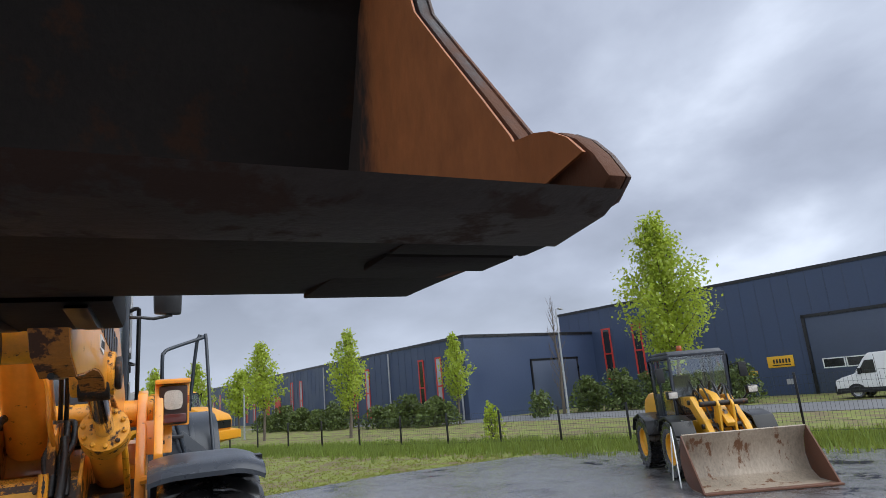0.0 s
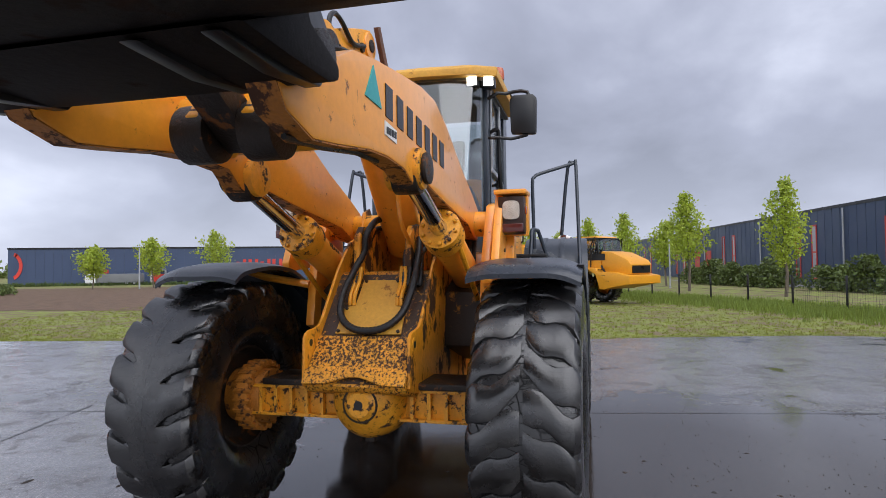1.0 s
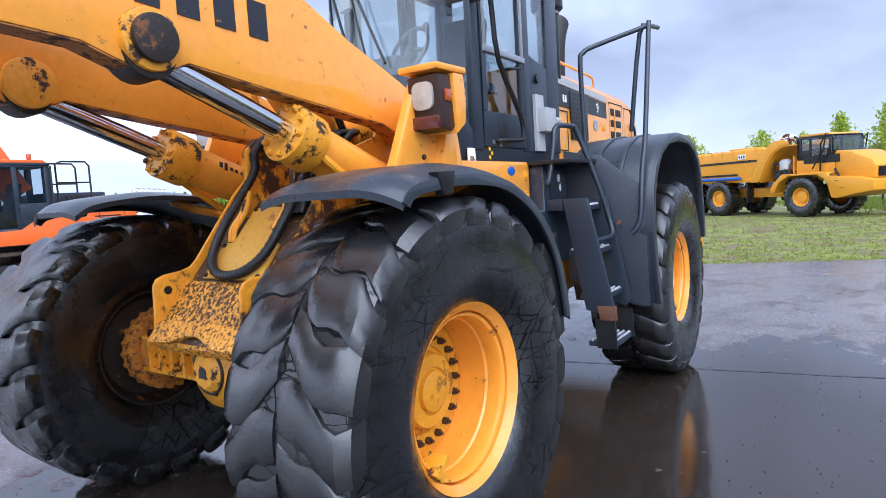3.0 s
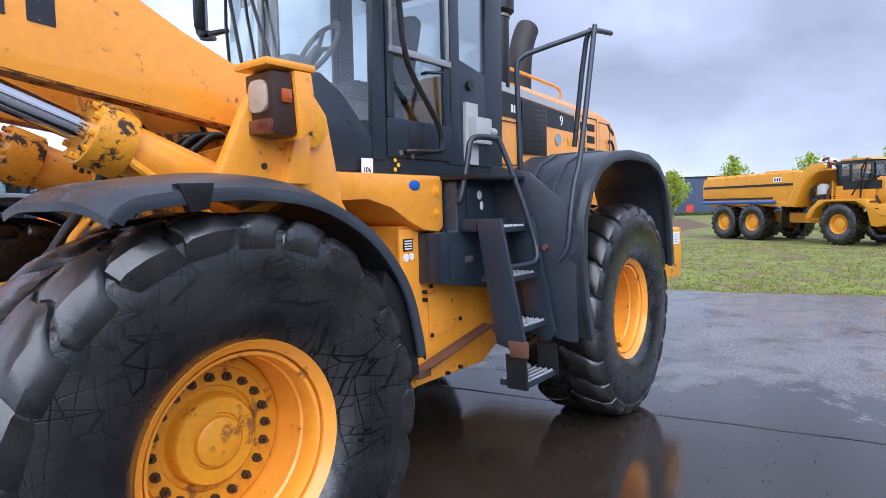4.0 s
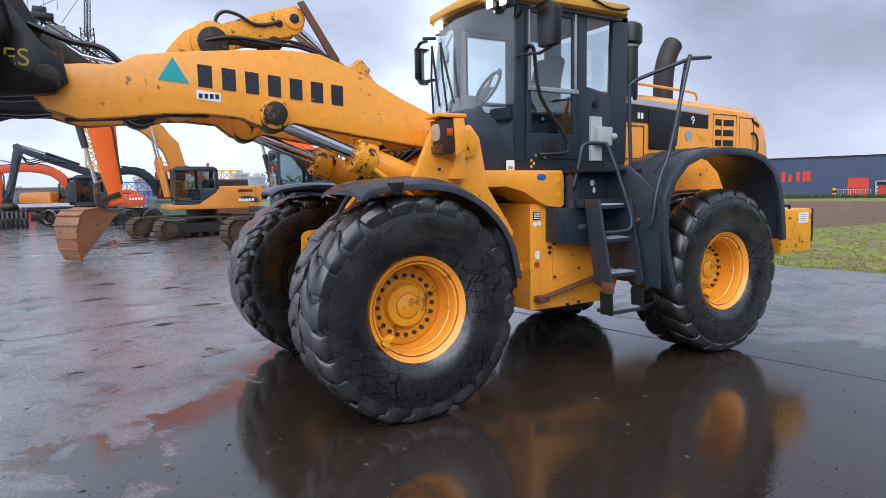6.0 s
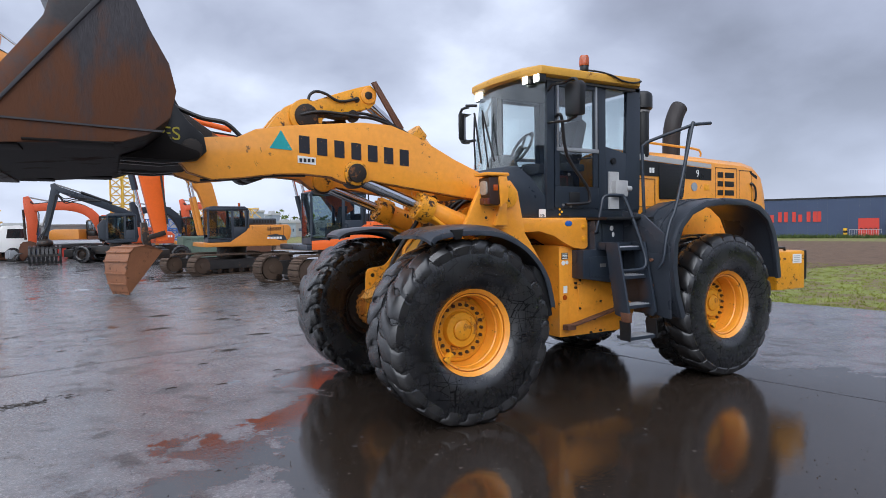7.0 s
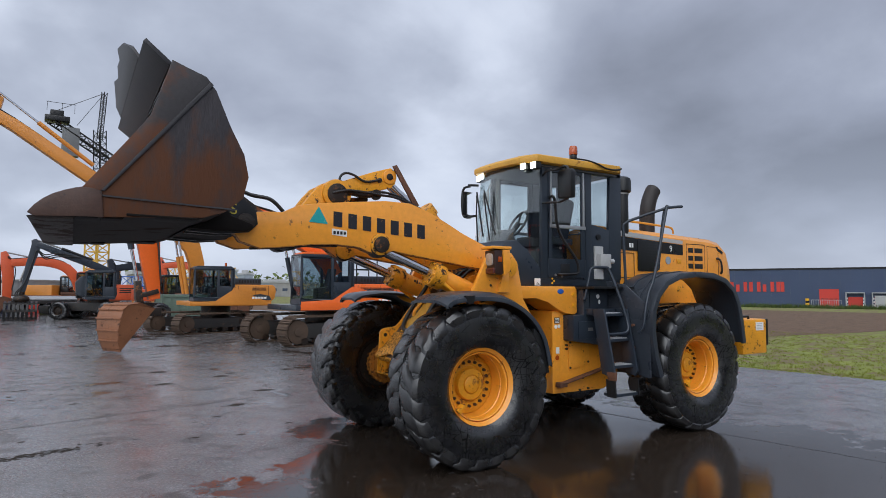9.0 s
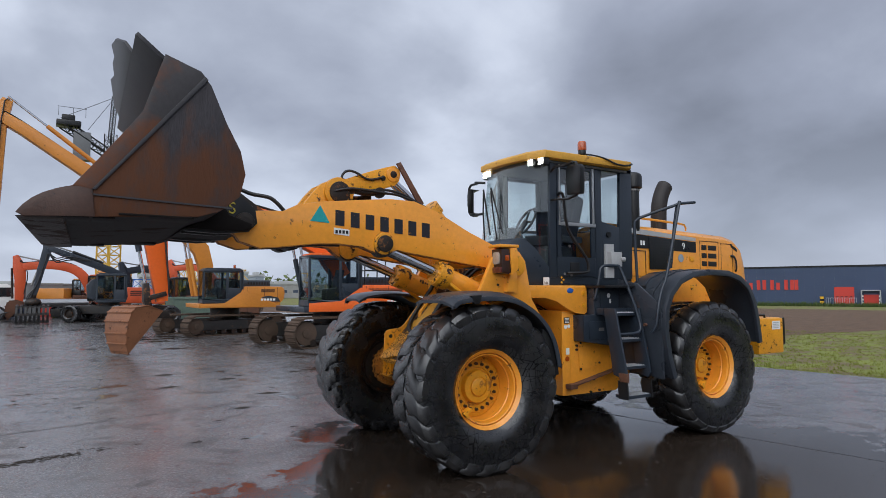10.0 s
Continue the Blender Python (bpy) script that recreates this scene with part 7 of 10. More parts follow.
def shrub(x, y, r, h, n, seed, label, material=LEAF_DARK, size=0.13):
    rnd = random.Random(seed)
    pts = []
    for _ in range(n):
        a, q = rnd.uniform(0, 6.283), rnd.random() ** 0.5
        z = rnd.random() ** 0.8
        rr = r * q * (1.0 - 0.45 * z ** 2) * (0.85 + 0.25 * math.sin(a * 3 + seed))
        pts.append(Vector((rr * math.cos(a), rr * math.sin(a), 0.05 + h * z * (0.85 + 0.15 * math.sin(a * 2 + seed)))))
    t = thing("shrub", label, "shrub", Matrix.Translation((x, y, -0.03)), "hedge before the warehouses")
    bm = B()
    for k in range(5):
        a = k * 1.26
        cyl(bm, (0, 0, 0), (r * 0.5 * math.cos(a), r * 0.5 * math.sin(a), h * 0.8), 0.03, 5, 0.01)
    part("stem", bm, BARK, t)
    me = leaf_cloud(rnd, pts, size)
    me.materials.append(material)
    o = new("crown", me)
    o.parent = t
    tagged(o, kind="stuff")


DARKBUSH = "dense dark-leaved hedge shrub"
for i in range(9):
    f = i / 8
    if i in (3,):
        continue
    shrub(34.0 + 22 * f, -18.6 + 6.8 * f, 1.7, 1.9 + 0.35 * math.sin(i * 2.1), 1900, 40 + i, DARKBUSH)
for i in range(5):
    shrub(31.0 - 2.3 * i, -29.0 - 0.9 * i, 1.6, 2.4 + 0.3 * math.sin(i * 1.7), 2000, 60 + i, DARKBUSH)
shrub(30.5, -24.5, 1.0, 1.7, 600, 70, DARKBUSH)
shrub(17.6, -13.3, 0.55, 1.55, 450, 71, "small bright green bush in the ditch", LEAF, 0.09)
for i in range(8):
    shrub(27 + i * 1.6, 44 + 2 * math.sin(i), 1.1, 0.7, 420, 80 + i, "low green bushes beyond the field", LEAF_DARK, 0.11)


# ---- warehouses ----
def warehouse(name, label, a, b, depth, height, back_side):
    """A flat-roofed hall whose front runs from a to b; local x along the front, y into the hall."""
    a, b = Vector(a), Vector(b)
    d = b - a
    ln = d.length
    m = Matrix.Translation((a.x, a.y, -0.03)) @ Matrix.Rotation(math.atan2(d.y, d.x), 4, "Z")
    h = thing(name, label, "warehouse", m)
    bm = B()
    y0, y1 = sorted((0.0, depth * back_side))
    box(bm, 0, ln, y0, y1, 0, height)
    wall = part("wall", bm, CLAD, h, "dark blue profiled steel cladding")
    bm = B()
    box(bm, -0.06, ln + 0.06, y0 - 0.06, y1 + 0.06, height, height + 0.22)
    part("roof_edge", bm, BLACK, h)
    bm = B()
    f = -0.02 * back_side
    n = int(ln / 1.1)
    for k in range(1, n):
        x = ln * k / n
        box(bm, x - 0.012, x + 0.012, min(0, f), max(0, f), 0.3, height)
    tagged(part("panel_ribs", bm, CLAD_GATE, h), kind="stuff")
    return h, wall, ln, -1 * back_side


def tall_window(h, x, z0, z1, w, out, pane=TINT):
    bm = B()
    y = 0.05 * out
    for p in ((x, x + 0.14, z0 + 0.14, z1 - 0.14), (x + w - 0.14, x + w, z0 + 0.14, z1 - 0.14), (x, x + w, z1 - 0.14, z1), (x, x + w, z0, z0 + 0.14), (x + 0.14, x + w - 0.14, (z0 + z1) / 2 - 0.06, (z0 + z1) / 2 + 0.06)):
        box(bm, p[0], p[1], min(0, y), max(0, y), p[2], p[3])
    fr = part("window", bm, REDP, h, "tall window in a red frame")
    bm = B()
    box(bm, x + 0.05, x + w - 0.05, min(0.012 * out, 0.02 * out), max(0.012 * out, 0.02 * out), z0 + 0.05, z1 - 0.05)
    part("pane", bm, pane, fr)


PANE = mat("dark_window_pane", (0.02, 0.022, 0.025), 0.08, var=0.1, bump=0, rvar=0.02, coat=0.6)
PANE_L = mat("pale_window_blind", (0.42, 0.43, 0.46), 0.2, var=0.1, bump=0, coat=0.5)
hallA, wallA, lnA, outA = warehouse("long_warehouse", "long dark blue warehouse with tall red-framed windows", (36.7, -22.5), (150.0, -6.5), 30, 6.0, -1)
for i, x in enumerate((3.2, 5.8, 15.5, 18.2, 32.5, 35.5, 50, 53.5, 68, 72)):
    tall_window(hallA, x, 0.4, 4.9, 0.85, outA, PANE_L if i % 2 == 0 else PANE)
for x in (0.6, 11.5, 26, 42, 60, 78):
    bm = B()
    cyl(bm, (x, 0.12 * outA, 0.0), (x, 0.12 * outA, 5.9), 0.07, 8)
    part("drainpipe", bm, GALV, hallA)
for x in (40, 44):
    bm = B()
    box(bm, x, x + 1.8, min(0, 0.06 * outA), max(0, 0.06 * outA), 0, 3.4)
    part("red_door", bm, REDP, hallA, "red door")
# gate in the end wall
bm = B()
box(bm, -0.06, 0.02, -11.5, -6.5, 0.0, 4.0)
part("end_gate", bm, CLAD_GATE, hallA, "grey roller gate", 0.01)
bm = B()
for p in ((-6.5, -6.35, 0, 4.15), (-11.65, -11.5, 0, 4.15), (-11.65, -6.35, 4.0, 4.15)):
    box(bm, -0.09, 0.02, p[0], p[1], p[2], p[3])
part("gate_frame", bm, BLACK, hallA)
hallB, wallB, lnB, outB = warehouse("near_warehouse", "dark blue warehouse with red-framed windows and a large gate", (-22.0, -51.0), (42.0, -35.4), 30, 8.0, -1)
for x in (57.5, 63.0 - 1.5, 27.5):
    tall_window(hallB, x if x < 60 else 60.5, 2.0, 6.3, 0.9, outB, PANE)
tall_window(hallB, 31.5, 3.0, 7.2, 1.6, outB, PANE)
bm = B()
box(bm, 38.5, 45.2, min(0, 0.05 * outB), max(0, 0.05 * outB), 0, 4.9)
gate = part("large_gate", bm, CLAD_GATE, hallB, "large dark sectional gate with a window row", 0.01)
bm = B()
for p in ((38.3, 38.5, 0, 5.1), (45.2, 45.4, 0, 5.1), (38.3, 45.4, 4.9, 5.1)):
    box(bm, p[0], p[1], min(0, 0.12 * outB), max(0, 0.12 * outB), p[2], p[3])
part("gate_frame", bm, BLACK, gate)
for k in range(4):
    bm = B()
    x = 39.3 + 1.35 * k
    for p in ((x, x + 1.3, 1.55, 1.62), (x, x + 1.3, 2.12, 2.19), (x, x + 0.07, 1.55, 2.19), (x + 1.23, x + 1.3, 1.55, 2.19)):
        box(bm, p[0], p[1], min(0.05 * outB, 0.08 * outB), max(0.05 * outB, 0.08 * outB), p[2], p[3])
    fr = part("gate_window", bm, WHITE, gate)
    bm = B()
    box(bm, x + 0.05, x + 1.25, min(0.052 * outB, 0.06 * outB), max(0.052 * outB, 0.06 * outB), 1.6, 2.14)
    part("pane", bm, PANE, fr)
bm = B()
box(bm, 46.4, 48.1, min(0, 0.06 * outB), max(0, 0.06 * outB), 1.85, 2.6)
sg = part("yellow_sign", bm, SIGN_Y, hallB, "yellow company sign with plain bars", 0.01)
bm = B()
for k in range(6):
    box(bm, 46.6 + 0.2 * k, 46.72 + 0.2 * k, min(0.061 * outB, 0.07 * outB), max(0.061 * outB, 0.07 * outB), 2.12, 2.40)
box(bm, 46.6, 47.8, min(0.061 * outB, 0.07 * outB), max(0.061 * outB, 0.07 * outB), 1.96, 2.03)
part("sign_bars", bm, INK, sg)
bm = B()
box(bm, 48.9, 49.5, min(0, 0.06 * outB), max(0, 0.06 * outB), 1.4, 1.75)
part("small_sign", bm, SIGN_Y, hallB)
bm = B()
box(bm, 46.7, 47.1, min(0, 0.06 * outB), max(0, 0.06 * outB), 0.7, 1.05)
part("meter_box", bm, GREY, hallB)

# far tyre depot with red doors and loading docks
hallC, wallC, lnC, outC = warehouse("far_warehouse", "long low dark warehouse with red doors and loading docks", (88.5, 11.0), (63.5, 72.4), 30, 4.8, -1)
def at_c(x0, x1, z0, z1, name, material, label="", d=0.08):
    bm = B()
    box(bm, x0, x1, min(0, d * outC), max(0, d * outC), z0, z1)
    return part(name, bm, material, hallC, label)
for k, (w, z) in enumerate(((1.3, 1.0), (1.3, 1.0), (1.35, 1.0), (1.35, 1.0), (1.35, 1.0), (0.9, 1.0))):
    x1 = 37.3 - 1.62 * k
    at_c(x1 - w, x1 - w + 0.42, 1.95, 3.25, "red_letter_bar", REDP, "red bar in place of a sign letter")
    at_c(x1 - 0.42, x1, 1.95, 3.25 if k % 2 else 2.9, "red_letter_bar", REDP)
bm = B()
for k in range(20):
    a0, a1 = -1.2 + 2.4 * k / 20, -1.2 + 2.4 * (k + 1) / 20
    q = [(66.0 - 1.5 * math.cos(a0), 2.6 + 1.9 * math.sin(a0)), (66.0 - 1.5 * math.cos(a1), 2.6 + 1.9 * math.sin(a1)), (66.0 - 1.1 * math.cos(a1), 2.6 + 1.45 * math.sin(a1)), (66.0 - 1.1 * math.cos(a0), 2.6 + 1.45 * math.sin(a0))]
    prism(bm, q, min(0, 0.08 * outC), max(0, 0.08 * outC))
part("red_ring_emblem", bm, REDP, hallC, "red ring emblem")
at_c(22.3, 24.4, 0, 2.3, "red_gate", REDP, "red roller gate")
for k in range(4):
    at_c(22.5 + 0.48 * k, 22.8 + 0.48 * k, 1.02, 1.12, "gate_slot", INK, "", 0.10)
for x in (19.6, 16.9, 46.5):
    at_c(x + 0.25, x + 1.75, 0.0, 1.35, "dock_door", REDP, "red dock door", 0.10)
    bm = B()
    for p in ((x, x + 0.12, 0, 1.9), (x + 1.9, x + 2.02, 0, 1.9), (x, x + 2.02, 1.8, 1.92)):
        box(bm, p[0], p[1], min(0, 0.6 * outC), max(0, 0.6 * outC), p[2], p[3])
    fr = part("dock_frame", bm, GALV, hallC, "pale dock frame")
    for z in (0.25, 0.65, 1.05):
        for xx in (x + 0.14, x + 1.78):
            bm = B()
            box(bm, xx, xx + 0.1, min(0, 0.62 * outC), max(0, 0.62 * outC), z, z + 0.2)
            part("dock_buffer", bm, WHITE, fr)
at_c(9.2, 10.1, 0, 1.3, "side_door", REDP, "red side door")


def crate(name, label, category, m, dims, material, ribs=0):
    t = thing(name, label, category, m)
    lx, ly, lz = dims
    bm = B()
    box(bm, 0, lx, 0, ly, 0, lz)
    part("body", bm, material, t, "", 0.03)
    bm = B()
    for k in range(ribs + 1):
        x = lx * k / max(1, ribs)
        box(bm, x - 0.04, x + 0.04, -0.05, ly + 0.05, 0.02, lz - 0.02)
    box(bm, -0.05, lx + 0.05, -0.06, ly + 0.06, lz - 0.1, lz + 0.03)
    part("rib_frame", bm, material, t)
    return t


dirC = Matrix.Rotation(math.atan2(72.4 - 11.0, 63.5 - 88.5), 4, "Z")
crate("container", "pale grey shipping container by the far hall", "container", Matrix.Translation((79.5, 24.6, -0.03)) @ dirC, (2.6, 1.4, 1.5), GREY, 8)


# ---- lamp posts ----
def lamp_post(x, y, h, arm, label, yaw=0):
    t = thing("street_lamp", label, "street lamp", Matrix.Translation((x, y, -0.03)) @ Matrix.Rotation(radians(yaw), 4, "Z"))
    bm = B()
    cyl(bm, (0, 0, 0), (0, 0, h), 0.075, 12, 0.045)
    part("mast", bm, GALV, t)
    if arm:
        bm = B()
        tube(bm, [(0, 0, h - 0.1), (0.05, 0, h + 0.1), (0.3, 0, h + 0.16), (arm, 0, h + 0.16)], 0.03, 8)
        part("arm", bm, GALV, t)
        bm = B()
        box(bm, arm - 0.1, arm + 0.55, -0.1, 0.1, h + 0.12, h + 0.2)
        part("lamp_head", bm, GREY, t, "", 0.03)


lamp_post(27.6, -24.5, 6.6, 0.6, "white steel street lamp beside the road", -55)
lamp_post(44.9, -7.9, 3.9, 0, "plain white steel post", 0)
lamp_post(66.0, 19.5, 5.0, 0.4, "thin street lamp before the far hall", 90)
lamp_post(64.5, 17.5, 4.4, 0.4, "thin street lamp before the far hall", 90)
lamp_post(48.5, 40.5, 4.0, 0, "plain grey steel post", 0)
lamp_post(33.0, 42.0, 4.4, 0.6, "thin street lamp beyond the field", 0)


# ---- wheels for the parked machines ----
def plain_wheel(parent, name, m, R, W, rim_r, rim_mat, lugs, cache={}):
    key = (round(R, 3), round(W, 3), rim_mat.name)
    if key not in cache:
        bm = B()
        h = W / 2
        lathe(bm, [(rim_r, -h * 0.8), (rim_r * 1.15, -h * 0.95), (R * 0.82, -h), (R * 0.96, -h * 0.88), (R * 0.975, 0), (R * 0.96, h * 0.88), (R * 0.82, h), (rim_r * 1.15, h * 0.95), (rim_r, h * 0.8)], 40, "y", closed=True)
        ty = mesh_of("tyre", bm, RUBBER)
        bm = B()
        lathe(bm, [(rim_r, h * 0.7), (rim_r, -h * 0.82), (rim_r * 0.92, -h * 0.78), (rim_r * 0.85, -h * 0.45), (rim_r * 0.62, -h * 0.42), (rim_r * 0.58, -h * 0.6), (rim_r * 0.3, -h * 0.66), (0, -h * 0.66)], 32)
        rim = mesh_of("rim", bm, rim_mat)
        bm = B()
        prism(bm, [(R * 0.95, -R * 0.050), (R * 1.0, -R * 0.040), (R * 1.0, R * 0.040), (R * 0.95, R * 0.050)], 0.03 * h, h * 0.96)
        for v in bm.verts:
            v.co.z += 0.25 * v.co.y
        cache[key] = (ty, rim, mesh_of("tread_lug", bm, RUBBER))
    ty, rim, lug = cache[key]
    w = new(name, rim)
    w.parent = parent
    w.matrix_basis = m
    o = new("tyre", ty)
    o.parent = w
    for k in range(lugs):
        for s in (-1, 1):
            o = new("tread_lug", lug)
            o.parent = w
            o.matrix_basis = Matrix.Rotation(2 * math.pi * (k + (0.5 if s > 0 else 0)) / lugs, 4, "Y") @ Matrix.Diagonal((1, s, 1, 1))
    return w


def wheel_pair(parent, x, y, R, W, rim_r, rim_mat, lugs=18):
    plain_wheel(parent, "wheel", Matrix.Translation((x, -y, R)), R, W, rim_r, rim_mat, lugs)
    plain_wheel(parent, "wheel", Matrix.Translation((x, y, R)) @ RZ, R, W, rim_r, rim_mat, lugs)


# ---- excavators ----
RUSTBK = mat("worn_rusty_bucket_steel", (0.24, 0.095, 0.040), 0.5, 0.0, var=0.3, scale=5, bump=0.15, wear=(0.10, 0.045, 0.025), amount=0.4, wscale=5)
SHOE = None
TRACK_FRAME = mat("mud_stained_black_paint", (0.020, 0.018, 0.017), 0.6, var=0.4, scale=6, bump=0.15, wear=(0.085, 0.058, 0.040), amount=0.42, wscale=5)


def track(parent, y, x0, x1, R, w, name="track_frame", yaw=0.0):
    """One crawler: frame, wheels and single shoes round it."""
    global SHOE
    bm = B()
    box(bm, x0 + R, x1 - R, y - w * 0.28, y + w * 0.28, R * 0.55, R * 1.55)
    tf = part(name, bm, TRACK_FRAME, parent, "mud-stained dark track frame", 0.04)
    tf.matrix_basis = Matrix.Rotation(radians(yaw), 4, "Z")
    for cx in (x0 + R, x1 - R):
        bm = B()
        cyl(bm, (cx, y - w * 0.3, R), (cx, y + w * 0.3, R), R * 0.80, 24)
        cyl(bm, (cx, y - w * 0.36, R), (cx, y + w * 0.36, R), R * 0.30, 14)
        part("sprocket", bm, TRACK, tf, "", 0.02)
    k = 8
    for i in range(k):
        bm = B()
        cx = x0 + R + (x1 - x0 - 2 * R) * (i + 0.5) / k
        cyl(bm, (cx, y - w * 0.3, R * 0.36), (cx, y + w * 0.3, R * 0.36), R * 0.26, 14)
        part("roller", bm, GREASY, tf)
    pitch = 0.19
    straight = x1 - x0 - 2 * R
    total = 2 * straight + 2 * math.pi * R
    n = int(total / pitch)
    if SHOE is None:
        bm = B()
        box(bm, -0.088, 0.088, -0.5, 0.5, -0.018, 0.018)
        box(bm, -0.075, -0.055, -0.5, 0.5, 0.018, 0.05)
        box(bm, 0.0, 0.02, -0.5, 0.5, 0.018, 0.04)
        SHOE = mesh_of("track_shoe", bm, TRACK)
    for i in range(n):
        s = total * i / n
        if s < straight:
            x, z, a = x0 + R + s, 2 * R, 0
        elif s < straight + math.pi * R:
            t = (s - straight) / R
            x, z, a = x1 - R + R * math.sin(t), R + R * math.cos(t), t
        elif s < 2 * straight + math.pi * R:
            x, z, a = x1 - R - (s - straight - math.pi * R), 0.02, math.pi
        else:
            t = (s - 2 * straight - math.pi * R) / R
            x, z, a = x0 + R - R * math.sin(t), R - R * math.cos(t), math.pi + t
        o = new("track_shoe", SHOE)
        o.parent = tf
        o.matrix_basis = Matrix.Translation((x, y, z)) @ Matrix.Rotation(a, 4, "Y") @ Matrix.Diagonal((1, w, 1, 1))


def thick_line(pts, ws):
    """An outline round an open line, with a width at each point."""
    a, b = [], []
    for i, p in enumerate(pts):
        q, r = pts[max(0, i - 1)], pts[min(len(pts) - 1, i + 1)]
        dx, dz = r[0] - q[0], r[1] - q[1]
        d = math.hypot(dx, dz)
        a.append((p[0] - dz / d * ws[i] / 2, p[1] + dx / d * ws[i] / 2))
        b.append((p[0] + dz / d * ws[i] / 2, p[1] - dx / d * ws[i] / 2))
    return a + b[::-1]


SMOKED = glass_mat("smoked_cab_glass", (0.74, 0.80, 0.82), 0.02, 0.97)


def machine_cab(parent, x0, x1, y0, y1, z0, z1, frame, roof, pane=None):
    """A glazed excavator cab, front at x0."""
    bm = B()
    lo = z0 + (z1 - z0) * 0.12
    box(bm, x0, x1, y0, y1, z0, lo)
    p = 0.09
    for xa, xb in ((x0, x0 + p * 0.8), ((x0 + x1) / 2 + 0.12, (x0 + x1) / 2 + 0.22), (x1 - p * 1.6, x1)):
        for ya, yb in ((y0, y0 + 0.07), (y1 - 0.07, y1)):
            box(bm, xa, xb, ya, yb, lo, z1 - 0.10)
    box(bm, x0, x1, y0, y1, z1 - 0.10, z1)
    for ya, yb in ((y0 + 0.006, y0 + 0.06), (y1 - 0.06, y1 - 0.006)):
        box(bm, (x0 + x1) / 2 + 0.2, x1 - 0.005, ya, yb, lo, z0 + (z1 - z0) * 0.45)
    c = part("cab", bm, frame, parent, "dark glazed cab", 0.03)
    bm = B()
    prism(bm, [(x0 + 0.05, z1), (x1 - 0.03, z1), (x1 - 0.12, z1 + 0.07), (x0 + 0.15, z1 + 0.07)], y0 + 0.04, y1 - 0.04)
    part("cab_roof", bm, roof, c, "", 0.02)
    for ya in (y0 + 0.02, y1 - 0.026):
        bm = B()
        box(bm, x0 + 0.04, x1 - 0.04, ya, ya + 0.006, lo, z1 - 0.05)
        part("side_window", bm, pane or SMOKED, c).visible_shadow = False
    bm = B()
    box(bm, x0 + 0.01, x0 + 0.016, y0 + 0.04, y1 - 0.04, lo, z1 - 0.05)
    part("front_window", bm, pane or SMOKED, c).visible_shadow = False
    bm = B()
    prism(bm, [(x0 + 0.7, lo), (x0 + 1.2, lo), (x0 + 1.35, z1 - 0.45), (x0 + 1.2, z1 - 0.45), (x0 + 1.05, lo + 0.4), (x0 + 0.7, lo + 0.35)], (y0 + y1) / 2 - 0.22, (y0 + y1) / 2 + 0.22)
    part("seat", bm, SEAT, c, "", 0.03)
    return c


def digging_bucket(parent, m, s, w, material, label):
    def narrow(bm):
        """The bucket tapers to its teeth."""
        for v in bm.verts:
            v.co.y *= 0.70 + 0.30 * max(0.0, min(1.0, v.co.z / (0.9 * s)))
    bm = B()
    prof = [(0.0, 0.0), (-0.10, 0.30), (-0.14, 0.60), (-0.12, 0.95), (-0.03, 1.20), (0.12, 1.32), (0.50, 1.36), (0.95, 1.20)]
    prof = [(x * s, z * s) for x, z in prof]
    shell(bm, prof, -w / 2, w / 2, 0.03)
    for y in (-w / 2, w / 2 - 0.03):
        prism(bm, prof, y, y + 0.03)
    narrow(bm)
    b = part("bucket", bm, material, parent, label, 0.012, m)
    for k in range(7):
        f = k / 6.2
        i = min(5, int(f * 5.99))
        p, q = prof[1 + min(4, i)], prof[min(6, 2 + min(4, i))]
        t = f * 5.99 - i
        bm = B()
        c = (p[0] + (q[0] - p[0]) * t, p[1] + (q[1] - p[1]) * t)
        box(bm, c[0] - 0.035, c[0] + 0.02, -w / 2, w / 2, c[1] - 0.02, c[1] + 0.02)
        narrow(bm)
        part("wear_bar", bm, material, b, "", 0.004, m)
    for k in range(5):
        bm = B()
        y = -w / 2 + w * (k + 0.5) / 5
        prism(bm, [(0.02, 0.05), (0.14, -0.035), (-0.06, 0.08)], y - 0.05, y + 0.05)
        narrow(bm)
        part("tooth", bm, RUSTY, b, "", 0.004, m)
    return b


